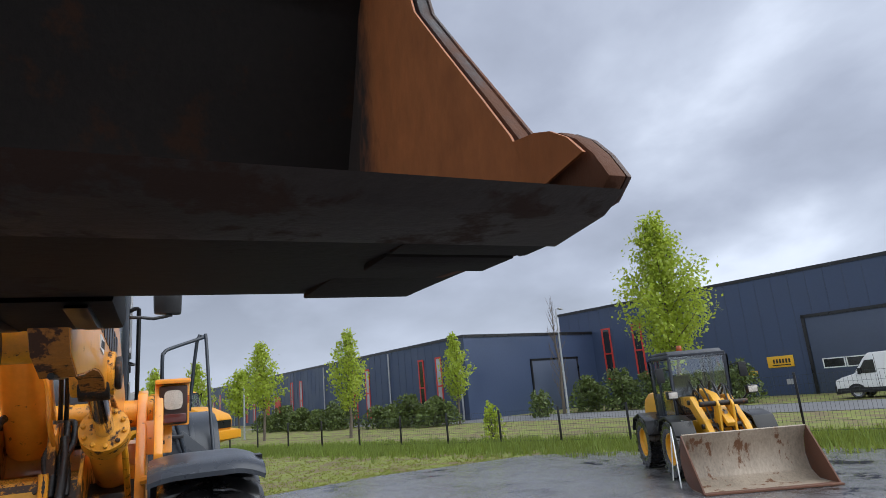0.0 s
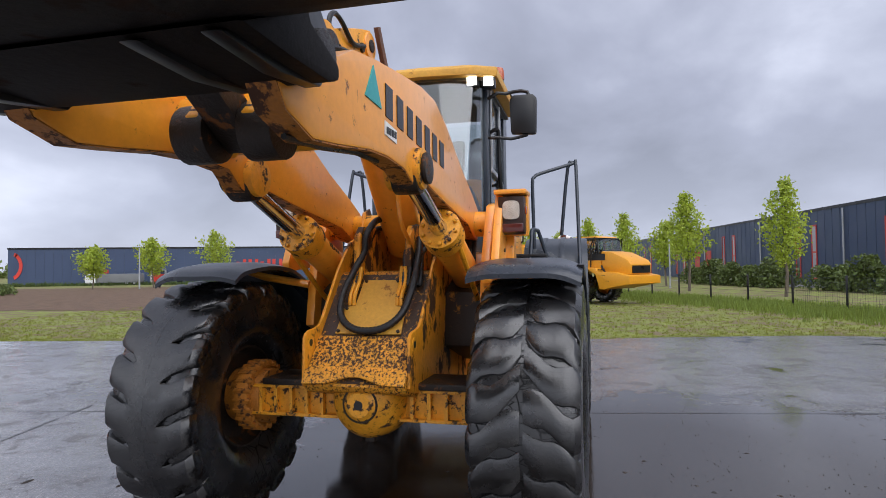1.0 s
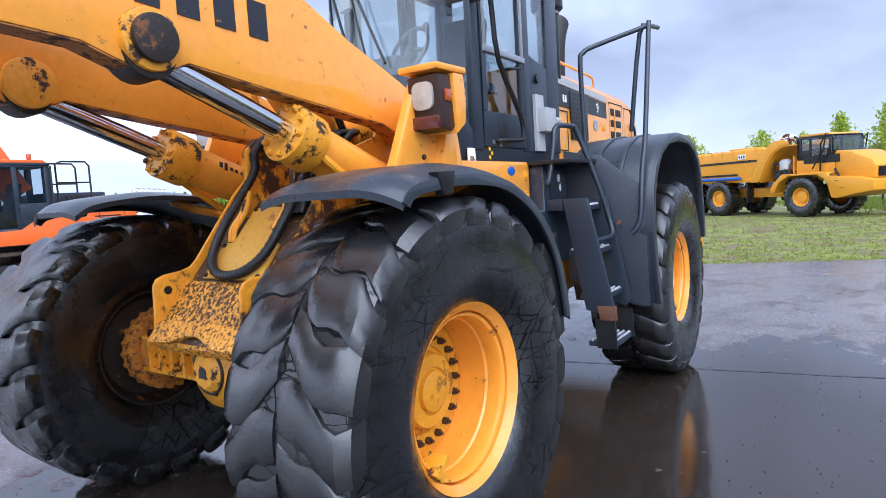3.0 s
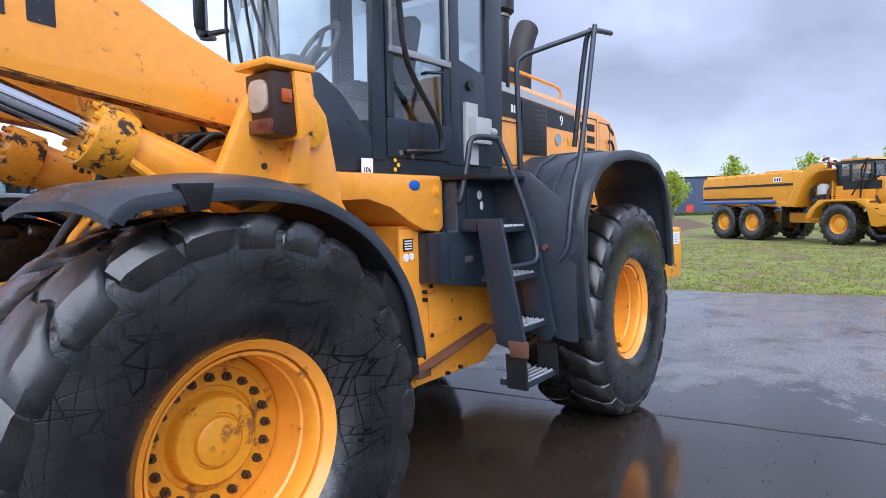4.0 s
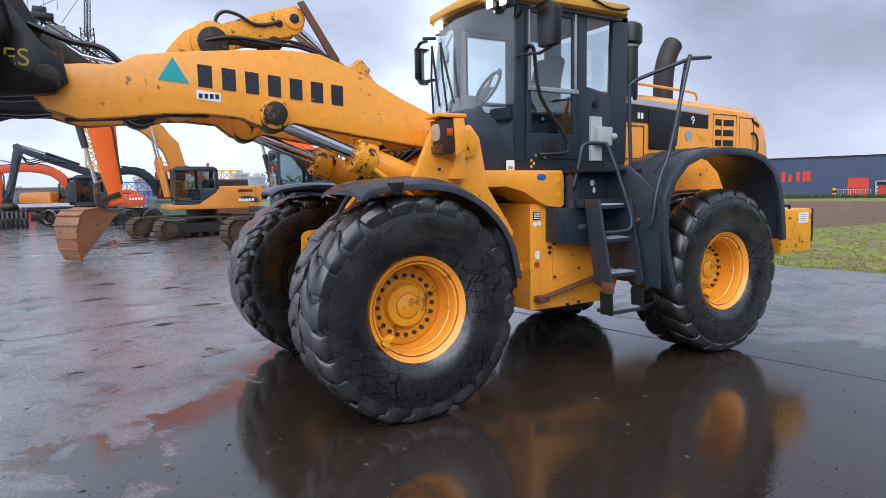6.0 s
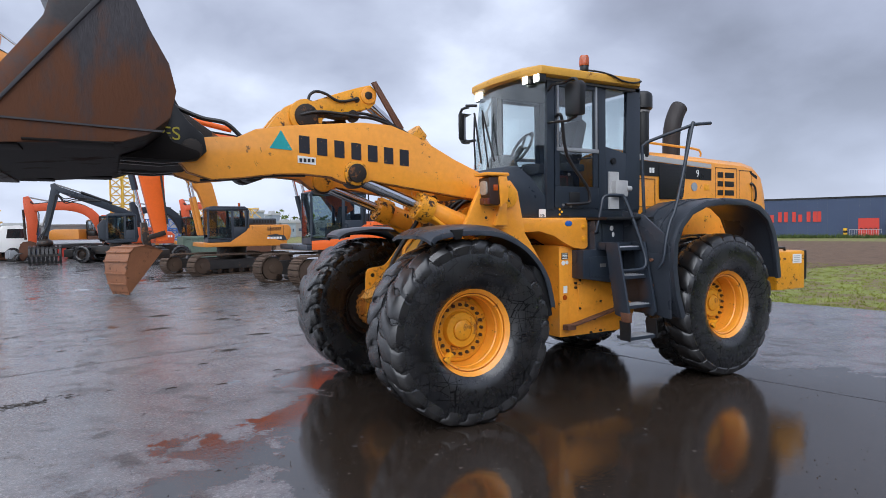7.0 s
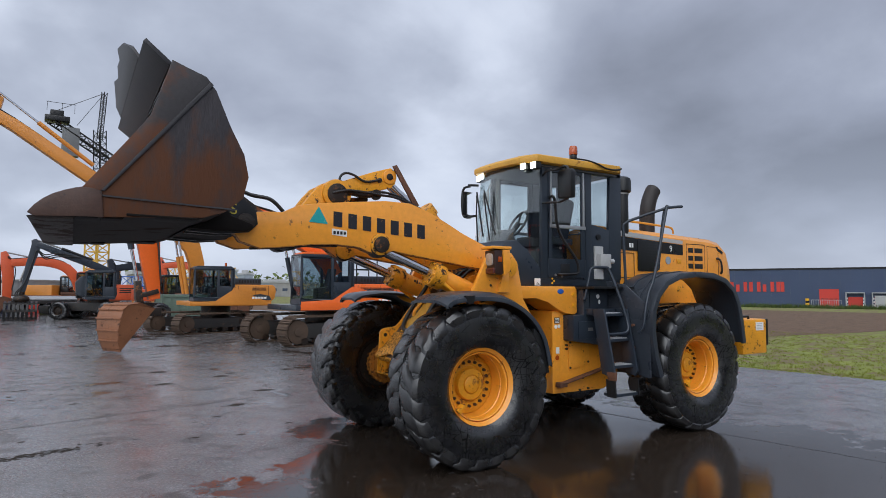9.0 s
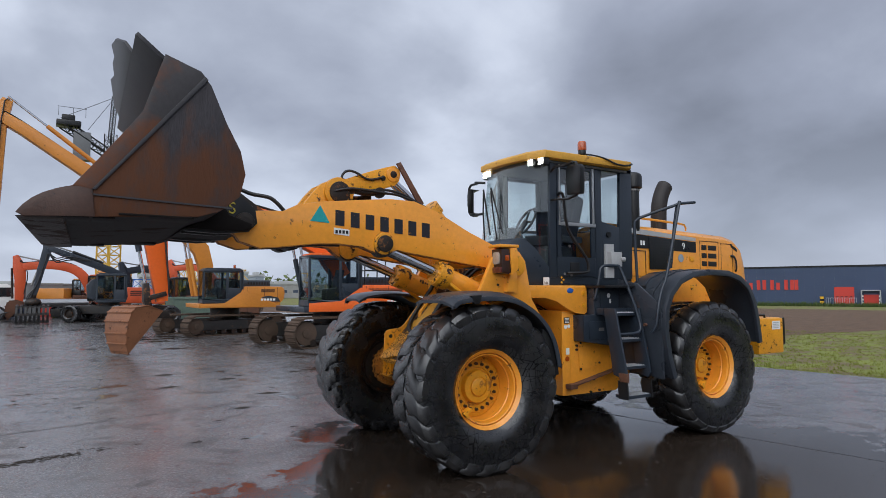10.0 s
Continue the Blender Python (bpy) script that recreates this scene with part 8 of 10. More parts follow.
def excavator(label, origin, paint, frame, roof, boom, boomw, stick, stickw, body, cabx, bucket_m, bucket_s, bucket_w, bucket_mat, tracks, yc, boom_y, yaw=0.0):
    t = thing("excavator", label, "excavator", Matrix.Translation((*origin, 0.0)), "parked excavators")
    x0, x1, y0, y1, z0, z1 = body
    for y in tracks[2]:
        track(t, y, tracks[0], tracks[1], tracks[3], tracks[4], "track_frame", yaw)
    bm = B()
    cyl(bm, ((x0 + x1) / 2 - 0.5, yc, tracks[3] * 1.4), ((x0 + x1) / 2 - 0.5, yc, z0), 0.62, 28)
    box(bm, tracks[0] + 1.2, tracks[1] - 1.2, tracks[2][0], tracks[2][1], tracks[3] * 0.8, tracks[3] * 1.5)
    part("turntable", bm, GREASY, t, "", 0.02)
    bm = B()
    box(bm, cabx[0] - 0.15, x1 - 0.2, y0, y1, z0, z0 + 0.18)
    part("deck", bm, frame if paint is ORANGE else paint, t, "", 0.02)
    bm = B()
    prism(bm, [(cabx[1] + 0.04, z0 + 0.19), (x1 - 0.3, z0 + 0.10), (x1 - 0.06, z0 + 0.3), (x1, z0 + 0.6), (x1 - 0.03, z1 - 0.10), (x1 - 0.14, z1), (cabx[1] + 0.04, z1)], y0, y1)
    hb = part("engine_house", bm, paint, t, "painted engine house", 0.05)
    bm = B()
    skirt = [(cabx[0], z0 + 0.02), (x1 - 0.3, z0 + 0.02), (x1 - 0.3, z0 + 0.30), (cabx[1] + 0.1, z0 + 0.80), (cabx[1] - 0.05, z0 + 0.80), (cabx[1] - 0.75, z0 + 0.36), (cabx[0], z0 + 0.30)]
    if paint is CASEY:
        skirt = [(cabx[0], z0 + 0.02), (x1 - 0.3, z0 + 0.02), (x1 - 0.3, z0 + 0.12), (cabx[1] + 0.25, z0 + 0.66), (cabx[1] - 0.02, z0 + 0.78), (cabx[1] - 0.10, z0 + 0.64), (cabx[1] - 0.75, z0 + 0.20), (cabx[0], z0 + 0.15)]
    prism(bm, skirt, y0 - 0.012, y0 - 0.002)
    part("side_skirt", bm, paint, hb, "", 0.003)
    for k in range(3):
        for xa, xb in ((cabx[1] + 0.25, cabx[1] + 0.95), (x1 - 1.05, x1 - 0.45)):
            if (k == 2 and xa > cabx[1] + 0.5) or (paint is not ORANGE and (k > 0 or xa < cabx[1] + 0.5)):
                continue
            bm = B()
            for j in range(3):
                z = z1 - 0.14 - 0.20 * k - 0.045 * j
                box(bm, xa, xb, y0 - 0.008, y0 + 0.01, z - 0.014, z + 0.014)
            part("vent", bm, INK, hb)
    for x in (cabx[1] + 0.16, (cabx[1] + x1) / 2, x1 - 0.35):
        bm = B()
        box(bm, x, x + 0.014, y0 - 0.004, y0 + 0.01, z0 + 0.2, z1 - 0.04)
        part("panel_gap", bm, INK, hb)
    bm = B()
    prism(bm, [(x1 - 1.6, z0 + 0.24), (x1 - 0.2, z0 + 0.24), (x1 - 0.3, z0 + 0.42), (x1 - 0.7, z0 + 0.50), (x1 - 1.6, z0 + 0.36)], y0 - 0.008, y0 + 0.01)
    part("side_flash", bm, frame, hb)
    bm = B()
    for k in range(5):
        box(bm, x1 - 1.05 + 0.13 * k, x1 - 0.95 + 0.13 * k, y0 - 0.014, y0 - 0.007, z0 + 0.29, z0 + 0.38)
    part("model_bars", bm, WHITE, hb)
    bm = B()
    box(bm, x1 - 2.0, x1 - 0.5, y0 + 0.5, y1 - 0.4, z1, z1 + 0.28)
    eh = part("engine_hood", bm, frame, t, "dark engine hood", 0.06)
    bm = B()
    for k in range(8):
        box(bm, x1 - 1.5 + 0.12 * k, x1 - 1.43 + 0.12 * k, y0 + 0.493, y0 + 0.505, z1 + 0.08, z1 + 0.20)
    part("hood_vents", bm, INK, eh)
    xr = cabx[1] + 0.15
    for y in (y0 + 0.1, y0 + 0.75) if paint is ORANGE else ():
        bm = B()
        tube(bm, [(xr, y, z1), (xr, y, z1 + 0.95), (xr + 0.15, y, z1 + 1.0), (xr + 0.7, y, z1 + 1.0), (xr + 0.78, y, z1 + 0.9), (xr + 0.78, y, z1)], 0.022, 6)
        tube(bm, [(xr, y, z1 + 0.5), (xr + 0.78, y, z1 + 0.5)], 0.018, 6)
        part("guard_rail", bm, BLACK, t)
    c = machine_cab(t, cabx[0], cabx[1], y0 + 0.02, y0 + 1.02, z0 + 0.19, cabx[2], frame, roof)
    bm = B()
    cyl(bm, (cabx[1] - 0.3, y0 + 0.3, cabx[2] + 0.05), (cabx[1] - 0.3, y0 + 0.3, cabx[2] + 0.22), 0.05, 12)
    part("beacon", bm, AMBER, c, "amber beacon", 0.01)
    bm = B()
    prism(bm, thick_line(boom, boomw), boom_y - 0.26, boom_y + 0.26)
    bo = part("boom", bm, paint, t, "painted boom", 0.03)
    bm = B()
    prism(bm, thick_line(stick, stickw), boom_y - 0.18, boom_y + 0.18)
    so = part("stick", bm, paint, t, "", 0.025)
    # rams
    for s in (-0.38, 0.38):
        mid = boom[len(boom) // 2]
        a = Vector((mid[0] + 0.5, boom_y + s, z0 + 0.5))
        b = Vector((mid[0], boom_y + s, mid[1]))
        bm = B()
        cyl(bm, a, a.lerp(b, 0.58), 0.085, 14)
        rr = part("boom_ram", bm, frame if paint is ORANGE else paint, bo)
        bm = B()
        cyl(bm, a.lerp(b, 0.58), b, 0.045, 12)
        part("ram_rod", bm, CHROME, rr)
    mid = boom[len(boom) // 2 + 1]
    a, b = Vector((mid[0], boom_y, mid[1] + 0.55)), Vector((stick[0][0], boom_y, stick[0][1] + 0.15))
    bm = B()
    cyl(bm, a, a.lerp(b, 0.6), 0.085, 14)
    rr = part("stick_ram", bm, paint, bo)
    bm = B()
    cyl(bm, a.lerp(b, 0.6), b, 0.045, 12)
    part("ram_rod", bm, CHROME, rr)
    a = Vector((stick[1][0] - 0.62, boom_y, stick[1][1] + 0.2))
    b = Vector((stick[-1][0] - 0.46, boom_y, stick[-1][1] + 0.55))
    bm = B()
    cyl(bm, a, a.lerp(b, 0.6), 0.09, 14)
    rr = part("bucket_ram", bm, frame, so)
    bm = B()
    cyl(bm, a.lerp(b, 0.6), b, 0.05, 12)
    part("ram_rod", bm, CHROME, rr)
    bm = B()
    e = stick[-1]
    prism(bm, thick_line([(b.x, b.z), (e[0] - 0.42, e[1] + 0.05), (e[0] - 0.30, e[1] - 0.35)], [0.16, 0.2, 0.16]), boom_y - 0.22, boom_y + 0.22)
    prism(bm, thick_line([(e[0] - 0.38, e[1] + 0.1), (e[0] + 0.1, e[1] + 0.25)], [0.14, 0.14]), boom_y - 0.24, boom_y + 0.24)
    box(bm, e[0] - 0.45, e[0] + 0.2, boom_y - 0.22, boom_y + 0.22, e[1] - 0.5, e[1] - 0.25)
    part("bucket_linkage", bm, GREASY, so, "greasy dark linkage and quick coupler", 0.02)
    bm = B()
    for s in (-0.2, -0.1, 0.12):
        tube(bm, [(p[0], boom_y + s, p[1] + w * 0.5 + 0.03) for p, w in zip(boom, boomw)], 0.025, 6, 3)
        tube(bm, [(stick[0][0] + 0.05, boom_y + s, stick[0][1]), (stick[1][0] + 0.2, boom_y + s - 0.1, stick[1][1]), (stick[-1][0] + 0.15, boom_y + s - 0.1, stick[-1][1] + 0.5)], 0.022, 6, 3)
    part("boom_hose", bm, HOSE, bo)
    if bucket_mat:
        digging_bucket(t, bucket_m, bucket_s, bucket_w, bucket_mat, "rusty ribbed digging bucket resting on the ground")
    return t


excavator("orange tracked excavator with dark cab and rusty bucket on the ground", (4.8, 14.4), ORANGE, DARK, ORANGE,
          [(0.1, 2.3), (-0.55, 3.3), (-1.65, 3.85), (-3.6, 4.35), (-5.9, 4.65)], [0.55, 0.72, 0.78, 0.65, 0.45],
          [(-6.45, 5.3), (-6.0, 4.2), (-5.68, 1.50)], [0.4, 0.80, 0.32],
          (-1.6, 2.35, -1.5, 1.5, 1.12, 2.02), (-1.5, 0.35, 2.98),
          Matrix.Translation((-6.81, -0.87, 0.045)) @ Matrix.Rotation(radians(28), 4, "Z"), 1.0, 1.12, RUSTBK, (-2.45, 2.2, (-1.25, 1.25), 0.47, 0.62), 0.0, -0.30, 11.0)
excavator("yellow tracked excavator with grey cab, boom raised", (2.75, 22.0), CASEY, CAB_GREY, CAB_GREY,
          [(-0.85, 1.9), (-0.85, 2.9), (-1.05, 3.6), (-1.75, 4.35), (-4.90, 6.22), (-7.60, 8.0), (-8.25, 8.35)], [0.45, 0.58, 0.66, 0.64, 0.52, 0.44, 0.40],
          [(-8.10, 9.05), (-8.47, 8.2), (-8.60, 1.0)], [0.35, 0.75, 0.5],
          (-1.2, 2.23, -1.45, 1.5, 1.12, 2.02), (-1.2, 0.42, 2.72),
          Matrix.Translation((-9.05, 0.0, 0.045)), 0.85, 1.2, RUSTY, (-2.45, 2.2, (-1.15, 1.15), 0.40, 0.62), 0.0, 0.0, 19.0)


# ---- wheeled machines in the back of the yard ----
def wheeled_grab(origin):
    t = thing("wheeled_excavator", "dark grey wheeled excavator with a ribbed sorting grab", "excavator", Matrix.Translation((*origin, 0)), "parked excavators")
    low = Matrix.Translation((-0.6, 0, 0)) @ Matrix.Rotation(radians(-32), 4, "Z")
    for x in (-1.45, 1.35):
        for y, m in ((-1.0, Matrix()), (1.0, RZ)):
            plain_wheel(t, "wheel", low @ Matrix.Translation((x, y, 0.52)) @ m, 0.52, 0.50, 0.27, GREASY, 16)
    bm = B()
    box(bm, -2.2, 2.0, -0.62, 0.62, 0.50, 0.98)
    box(bm, -2.75, -2.2, -0.85, 0.85, 0.35, 0.80)
    part("undercarriage", bm, TRACK_FRAME, t, "mud-stained wheeled undercarriage", 0.04, low)
    bm = B()
    cyl(bm, (-0.4, 0, 0.96), (-0.4, 0, 1.18), 0.6, 24)
    part("turntable", bm, GREASY, t)
    bm = B()
    prism(bm, [(-1.15, 1.16), (0.50, 1.16), (0.62, 1.5), (0.52, 2.35), (0.30, 2.5), (-0.1, 2.5), (-0.1, 1.4), (-1.15, 1.4)], -0.05, 1.55)
    body = part("upper_body", bm, DARK, t, "dark grey upper body", 0.06)
    for k in range(6):
        bm = B()
        box(bm, 0.15 + 0.07 * k, 0.35 + 0.07 * k, -0.35, -0.08, 1.45 + 0.19 * k, 1.49 + 0.19 * k)
        part("step_plate", bm, BLACK, body)
    machine_cab(t, -1.15, 0.42, -1.12, -0.08, 1.18, 2.85, CAB_GREY, DARK)
    bm = B()
    prism(bm, [(-1.05, 1.25), (-1.55, 1.45), (-1.62, 2.2), (-1.35, 2.55), (-1.10, 2.6)], -0.05, 0.75)
    part("boom_foot", bm, CAB_GREY, t, "", 0.05)
    boom = [(0.30, 2.80), (-0.40, 3.08), (-1.25, 3.42), (-2.81, 4.02), (-3.61, 4.36)]
    bm = B()
    prism(bm, thick_line(boom, [0.30, 0.42, 0.40, 0.36, 0.30]), -0.55, -0.15)
    bo = part("boom", bm, DARK, t, "dark grey boom", 0.02)
    stick = [(-3.78, 4.62), (-3.64, 4.30), (-3.93, 3.10), (-4.20, 1.62)]
    bm = B()
    prism(bm, thick_line(stick, [0.26, 0.48, 0.38, 0.24]), -0.52, -0.18)
    so = part("stick", bm, CAB_GREY, t, "dark grey stick", 0.02)
    bm = B()
    cyl(bm, (-0.8, -0.35, 3.52), (-2.4, -0.35, 4.15), 0.085, 12)
    ram = part("stick_ram", bm, BLACK, bo)
    bm = B()
    cyl(bm, (-2.4, -0.35, 4.15), (-3.66, -0.35, 4.60), 0.045, 10)
    part("ram_rod", bm, STEEL, ram)
    bm = B()
    cyl(bm, (-3.80, -0.30, 3.9), (-4.35, -0.30, 2.2), 0.06, 10)
    part("grab_ram", bm, STEEL, so)
    for k in range(3):
        bm = B()
        tube(bm, [(-1.4, -0.56 - 0.03 * k, 3.65), (-2.6, -0.60, 3.85 - 0.1 * k), (-3.2, -0.62, 3.75 - 0.12 * k), (-3.6, -0.60, 4.0), (-3.75, -0.58, 3.5), (-4.1, -0.58, 2.2), (-4.55 + 0.1 * k, -0.5, 1.5), (-4.3, -0.4, 1.15)], 0.032, 6, 4)
        part("grab_hose", bm, HOSE, bo)
    bm = B()
    cyl(bm, (-4.22, -0.35, 1.70), (-4.25, -0.35, 1.30), 0.14, 14)
    blob(bm, (-4.25, -0.35, 1.20), (0.42, 0.36, 0.28), 14, 8)
    gr = part("grab_head", bm, GREASY, t, "", 0)
    for s in (-1, 1):
        for k in range(8):
            x = -4.25 + 0.21 * (k - 3.5)
            bm = B()
            prism(bm, thick_line([(-0.35 + s * 0.12, 1.05), (-0.35 + s * 0.55, 0.95), (-0.35 + s * 0.72, 0.55), (-0.35 + s * 0.55, 0.15), (-0.35 + s * 0.10, 0.03)], [0.10, 0.10, 0.09, 0.09, 0.05]), x - 0.055, x + 0.055, "x")
            part("tine", bm, BLACK, gr)
        for z, d in ((0.95, 0.55), (0.55, 0.72), (0.12, 0.50)):
            bm = B()
            y = -0.35 + s * d
            box(bm, -5.05, -3.45, y - 0.05, y + 0.05, z - 0.06, z + 0.06)
            part("cross_bar", bm, TRACK_FRAME, gr)
    return t


wheeled_grab((-0.35, 36.5))
RED_ORANGE = mat("weathered_red_orange_paint", (0.58, 0.085, 0.022), 0.42, var=0.2, scale=3, bump=0.04, wear=(0.14, 0.05, 0.025), amount=0.28, wscale=4)


def distant_excavator(label, m, paint, boom, boomw, stick, stickw, bucket_at):
    """A crawler excavator at the back of the yard; its boom points along -x."""
    t = thing("excavator", label, "excavator", m, "parked excavators")
    for y in (-1.05, 1.05):
        track(t, y, -1.3, 2.9, 0.42, 0.6)
    bm = B()
    prism(bm, [(-0.3, 1.05), (3.0, 1.05), (3.15, 1.5), (3.1, 1.95), (2.8, 2.1), (0.9, 2.1), (0.9, 1.25), (-0.3, 1.25)], -1.3, 1.3)
    h = part("engine_house", bm, paint, t, "", 0.06)
    bm = B()
    for k in range(3):
        box(bm, 1.7, 2.7, -1.31, -1.295, 1.55 + 0.13 * k, 1.62 + 0.13 * k)
    part("vent", bm, INK, h)
    machine_cab(t, -0.75, 0.85, -1.3, -0.3, 1.2, 2.85, BLACK, paint)
    bm = B()
    pts = [(p.x, p.z) for p in smooth_line([(x, 0, z) for x, z in boom], 4)]
    ws = [p.x for p in smooth_line([(w, 0, 0) for w in boomw], 4)]
    prism(bm, thick_line(pts, ws), -0.25, 0.25)
    bo = part("boom", bm, paint, t, "cranked boom", 0.03)
    bm = B()
    prism(bm, thick_line(stick, stickw), -0.18, 0.18)
    so = part("stick", bm, paint, t, "", 0.03)
    a, b = Vector((boom[2][0], 0, boom[2][1] + 0.38)), Vector((stick[0][0], 0, stick[0][1]))
    bm = B()
    cyl(bm, a, a.lerp(b, 0.55), 0.075, 10)
    rr = part("stick_ram", bm, paint, bo)
    bm = B()
    cyl(bm, a.lerp(b, 0.55), b, 0.045, 8)
    part("ram_rod", bm, STEEL, rr)
    e = stick[-1]
    bm = B()
    cyl(bm, (stick[1][0] - 0.38, 0, stick[1][1] - 0.1), (e[0] - 0.35, 0, e[1] + 0.4), 0.07, 10)
    part("bucket_ram", bm, GREASY, so)
    bm = B()
    for q in (-0.2, 0.0, 0.2):
        tube(bm, [(x, q, z + w * 0.5 + 0.03) for (x, z), w in zip(boom, boomw)] + [(stick[0][0] + 0.3, q, stick[0][1] - 0.3), (stick[1][0] + 0.45, q, stick[1][1] - 0.4), (e[0] + 0.25, q, e[1] + 0.7)], 0.028, 6, 3)
    part("boom_hose", bm, HOSE, bo)
    digging_bucket(t, Matrix.Translation(bucket_at), 0.95, 1.2, RUSTY, "rust-brown bucket")
    return t


distant_excavator("weathered red-orange excavator standing behind the dark one", Matrix.Translation((-1.0, 41.0, 0)), RED_ORANGE,
                  [(-0.55, 1.7), (-0.75, 2.35), (-1.08, 2.92), (-1.72, 3.34), (-2.81, 3.53), (-4.30, 3.40)], [0.5, 0.55, 0.58, 0.55, 0.52, 0.45],
                  [(-4.72, 4.10), (-4.50, 3.40), (-4.42, 2.54), (-4.45, 1.0)], [0.30, 0.70, 0.60, 0.42], (-5.0, 0, 0.02))
distant_excavator("orange excavator parked far back in the yard", Matrix.Translation((-10.2, 47.0, 0)) @ Matrix.Rotation(radians(25), 4, "Z"), RED_ORANGE,
                  [(-0.5, 1.7), (-0.8, 2.6), (-1.5, 3.5), (-2.6, 4.1), (-4.2, 4.3)], [0.5, 0.55, 0.55, 0.5, 0.42],
                  [(-4.6, 5.0), (-4.3, 4.2), (-4.0, 1.2)], [0.3, 0.65, 0.4], (-4.6, 0, 0.02))
distant_excavator("small yellow excavator parked far back in the yard", Matrix.Translation((-1.6, 54.0, 0)) @ Matrix.Rotation(radians(160), 4, "Z"), CASEY,
                  [(-0.5, 1.7), (-0.7, 2.5), (-1.2, 3.1), (-2.2, 3.3), (-3.4, 3.1)], [0.45, 0.5, 0.5, 0.45, 0.4],
                  [(-3.7, 3.7), (-3.5, 3.0), (-3.3, 1.0)], [0.3, 0.55, 0.35], (-3.8, 0, 0.02))
distant_excavator("orange excavator parked beyond the skips", Matrix.Translation((8.5, 47.0, 0)) @ Matrix.Rotation(radians(-20), 4, "Z"), RED_ORANGE,
                  [(-0.5, 1.7), (-0.8, 2.6), (-1.5, 3.4), (-2.6, 3.8), (-4.0, 3.7)], [0.5, 0.55, 0.55, 0.5, 0.42],
                  [(-4.4, 4.4), (-4.1, 3.6), (-3.9, 1.2)], [0.3, 0.65, 0.4], (-4.4, 0, 0.02))

distant_excavator("dark grey excavator standing among the parked machines", Matrix.Translation((4.6, 46.0, 0)) @ Matrix.Rotation(radians(12), 4, "Z"), CAB_BLUE,
                  [(-0.5, 1.7), (-0.8, 2.5), (-1.4, 3.2), (-2.4, 3.5), (-3.8, 3.3)], [0.5, 0.55, 0.55, 0.5, 0.42],
                  [(-4.2, 4.0), (-3.9, 3.2), (-3.7, 1.2)], [0.3, 0.65, 0.4], (-4.2, 0, 0.02))


def flatbed(label, m, paint, load):
    """A low lorry: cab, bed, wheels and a load of steel tubes or plates."""
    t = thing("lorry", label, "lorry", m)
    bm = B()
    prism(bm, [(-3.2, 0.6), (-1.5, 0.6), (-1.5, 2.1), (-2.0, 2.35), (-2.9, 2.3), (-3.15, 1.5)], -1.0, 1.0)
    c = part("lorry_cab", bm, paint, t, "", 0.06)
    bm = B()
    prism(bm, [(-2.75, 1.5), (-1.75, 1.5), (-1.75, 2.1), (-2.65, 2.1)], -1.012, -1.0)
    part("cab_window", bm, PANE, c)
    bm = B()
    box(bm, -1.4, 3.0, -1.05, 1.05, 0.78, 0.98)
    bed = part("load_bed", bm, TRACK_FRAME, t, "", 0.02)
    for k in range(6):
        bm = B()
        cyl(bm, (-1.2, -0.85 + 0.33 * k, 1.08 + 0.1 * (k % 2)), (2.8, -0.85 + 0.33 * k, 1.08 + 0.1 * (k % 2)), 0.11, 8)
        part("tube_load", bm, load, bed)
    for x in (-2.4, 1.2, 2.2):
        wheel_pair(t, x, 0.92, 0.45, 0.30, 0.24, GREY, 0)


flatbed("white lorry with a load of steel tubes", Matrix.Translation((-4.4, 44.5, 0)) @ Matrix.Rotation(radians(8), 4, "Z"), WHITE, GALV)
flatbed("red lorry with a rusty load", Matrix.Translation((-5.2, 51.0, 0)) @ Matrix.Rotation(radians(-12), 4, "Z"), REDP, RUSTY)
# loose attachments on the asphalt among the machines
rnd = random.Random(77)
for k in range(16):
    x, y = rnd.uniform(-8.5, 4.0), rnd.uniform(39.0, 50.0)
    q = rnd.uniform(0.6, 1.0)
    t = thing("loader_attachment", "dark worn machine attachment lying on the yard", "attachment", Matrix.Translation((x, y, 0)) @ Matrix.Rotation(rnd.uniform(0, 6.28), 4, "Z"), "machine attachments")
    bm = B()
    shell(bm, [(0.0, 0.9 * q), (0.35, 0.75 * q), (0.5, 0.4 * q), (0.35, 0.08), (-0.4, 0.03)], -0.9 * q, 0.9 * q, 0.05)
    a = part("attachment_shell", bm, (BLACK, RUSTY, TRACK_FRAME, GREASY)[k % 4], t, "", 0.01)
    for y1 in (-0.5 * q, 0.5 * q):
        bm = B()
        prism(bm, [(0.3, 0.2), (0.62, 0.3), (0.6, 1.1 * q), (0.35, 1.2 * q), (0.15, 0.9 * q)], y1 - 0.04, y1 + 0.04)
        part("bracket", bm, (CASEY, BLACK, GALV, BLACK)[k % 4], a, "", 0.01)
t = thing("wheeled_excavator", "red wheeled excavator seen from its rear", "excavator", Matrix.Translation((1.75, 31.5, 0)), "parked excavators")
bm = B()
prism(bm, [(-1.15, 1.15), (-0.25, 1.15), (-0.2, 1.62), (-0.4, 1.8), (-1.15, 1.8)], -1.2, 1.2)
part("engine_house", bm, RED_ORANGE, t, "", 0.08)
bm = B()
for k in range(5):
    box(bm, -0.95 + 0.13 * k, -0.86 + 0.13 * k, -1.212, -1.2, 1.48, 1.60)
part("name_bars", bm, WHITE, t)
bm = B()
box(bm, -1.5, 0.3, -0.8, 0.8, 0.45, 1.05)
part("undercarriage", bm, GREASY, t, "", 0.04)
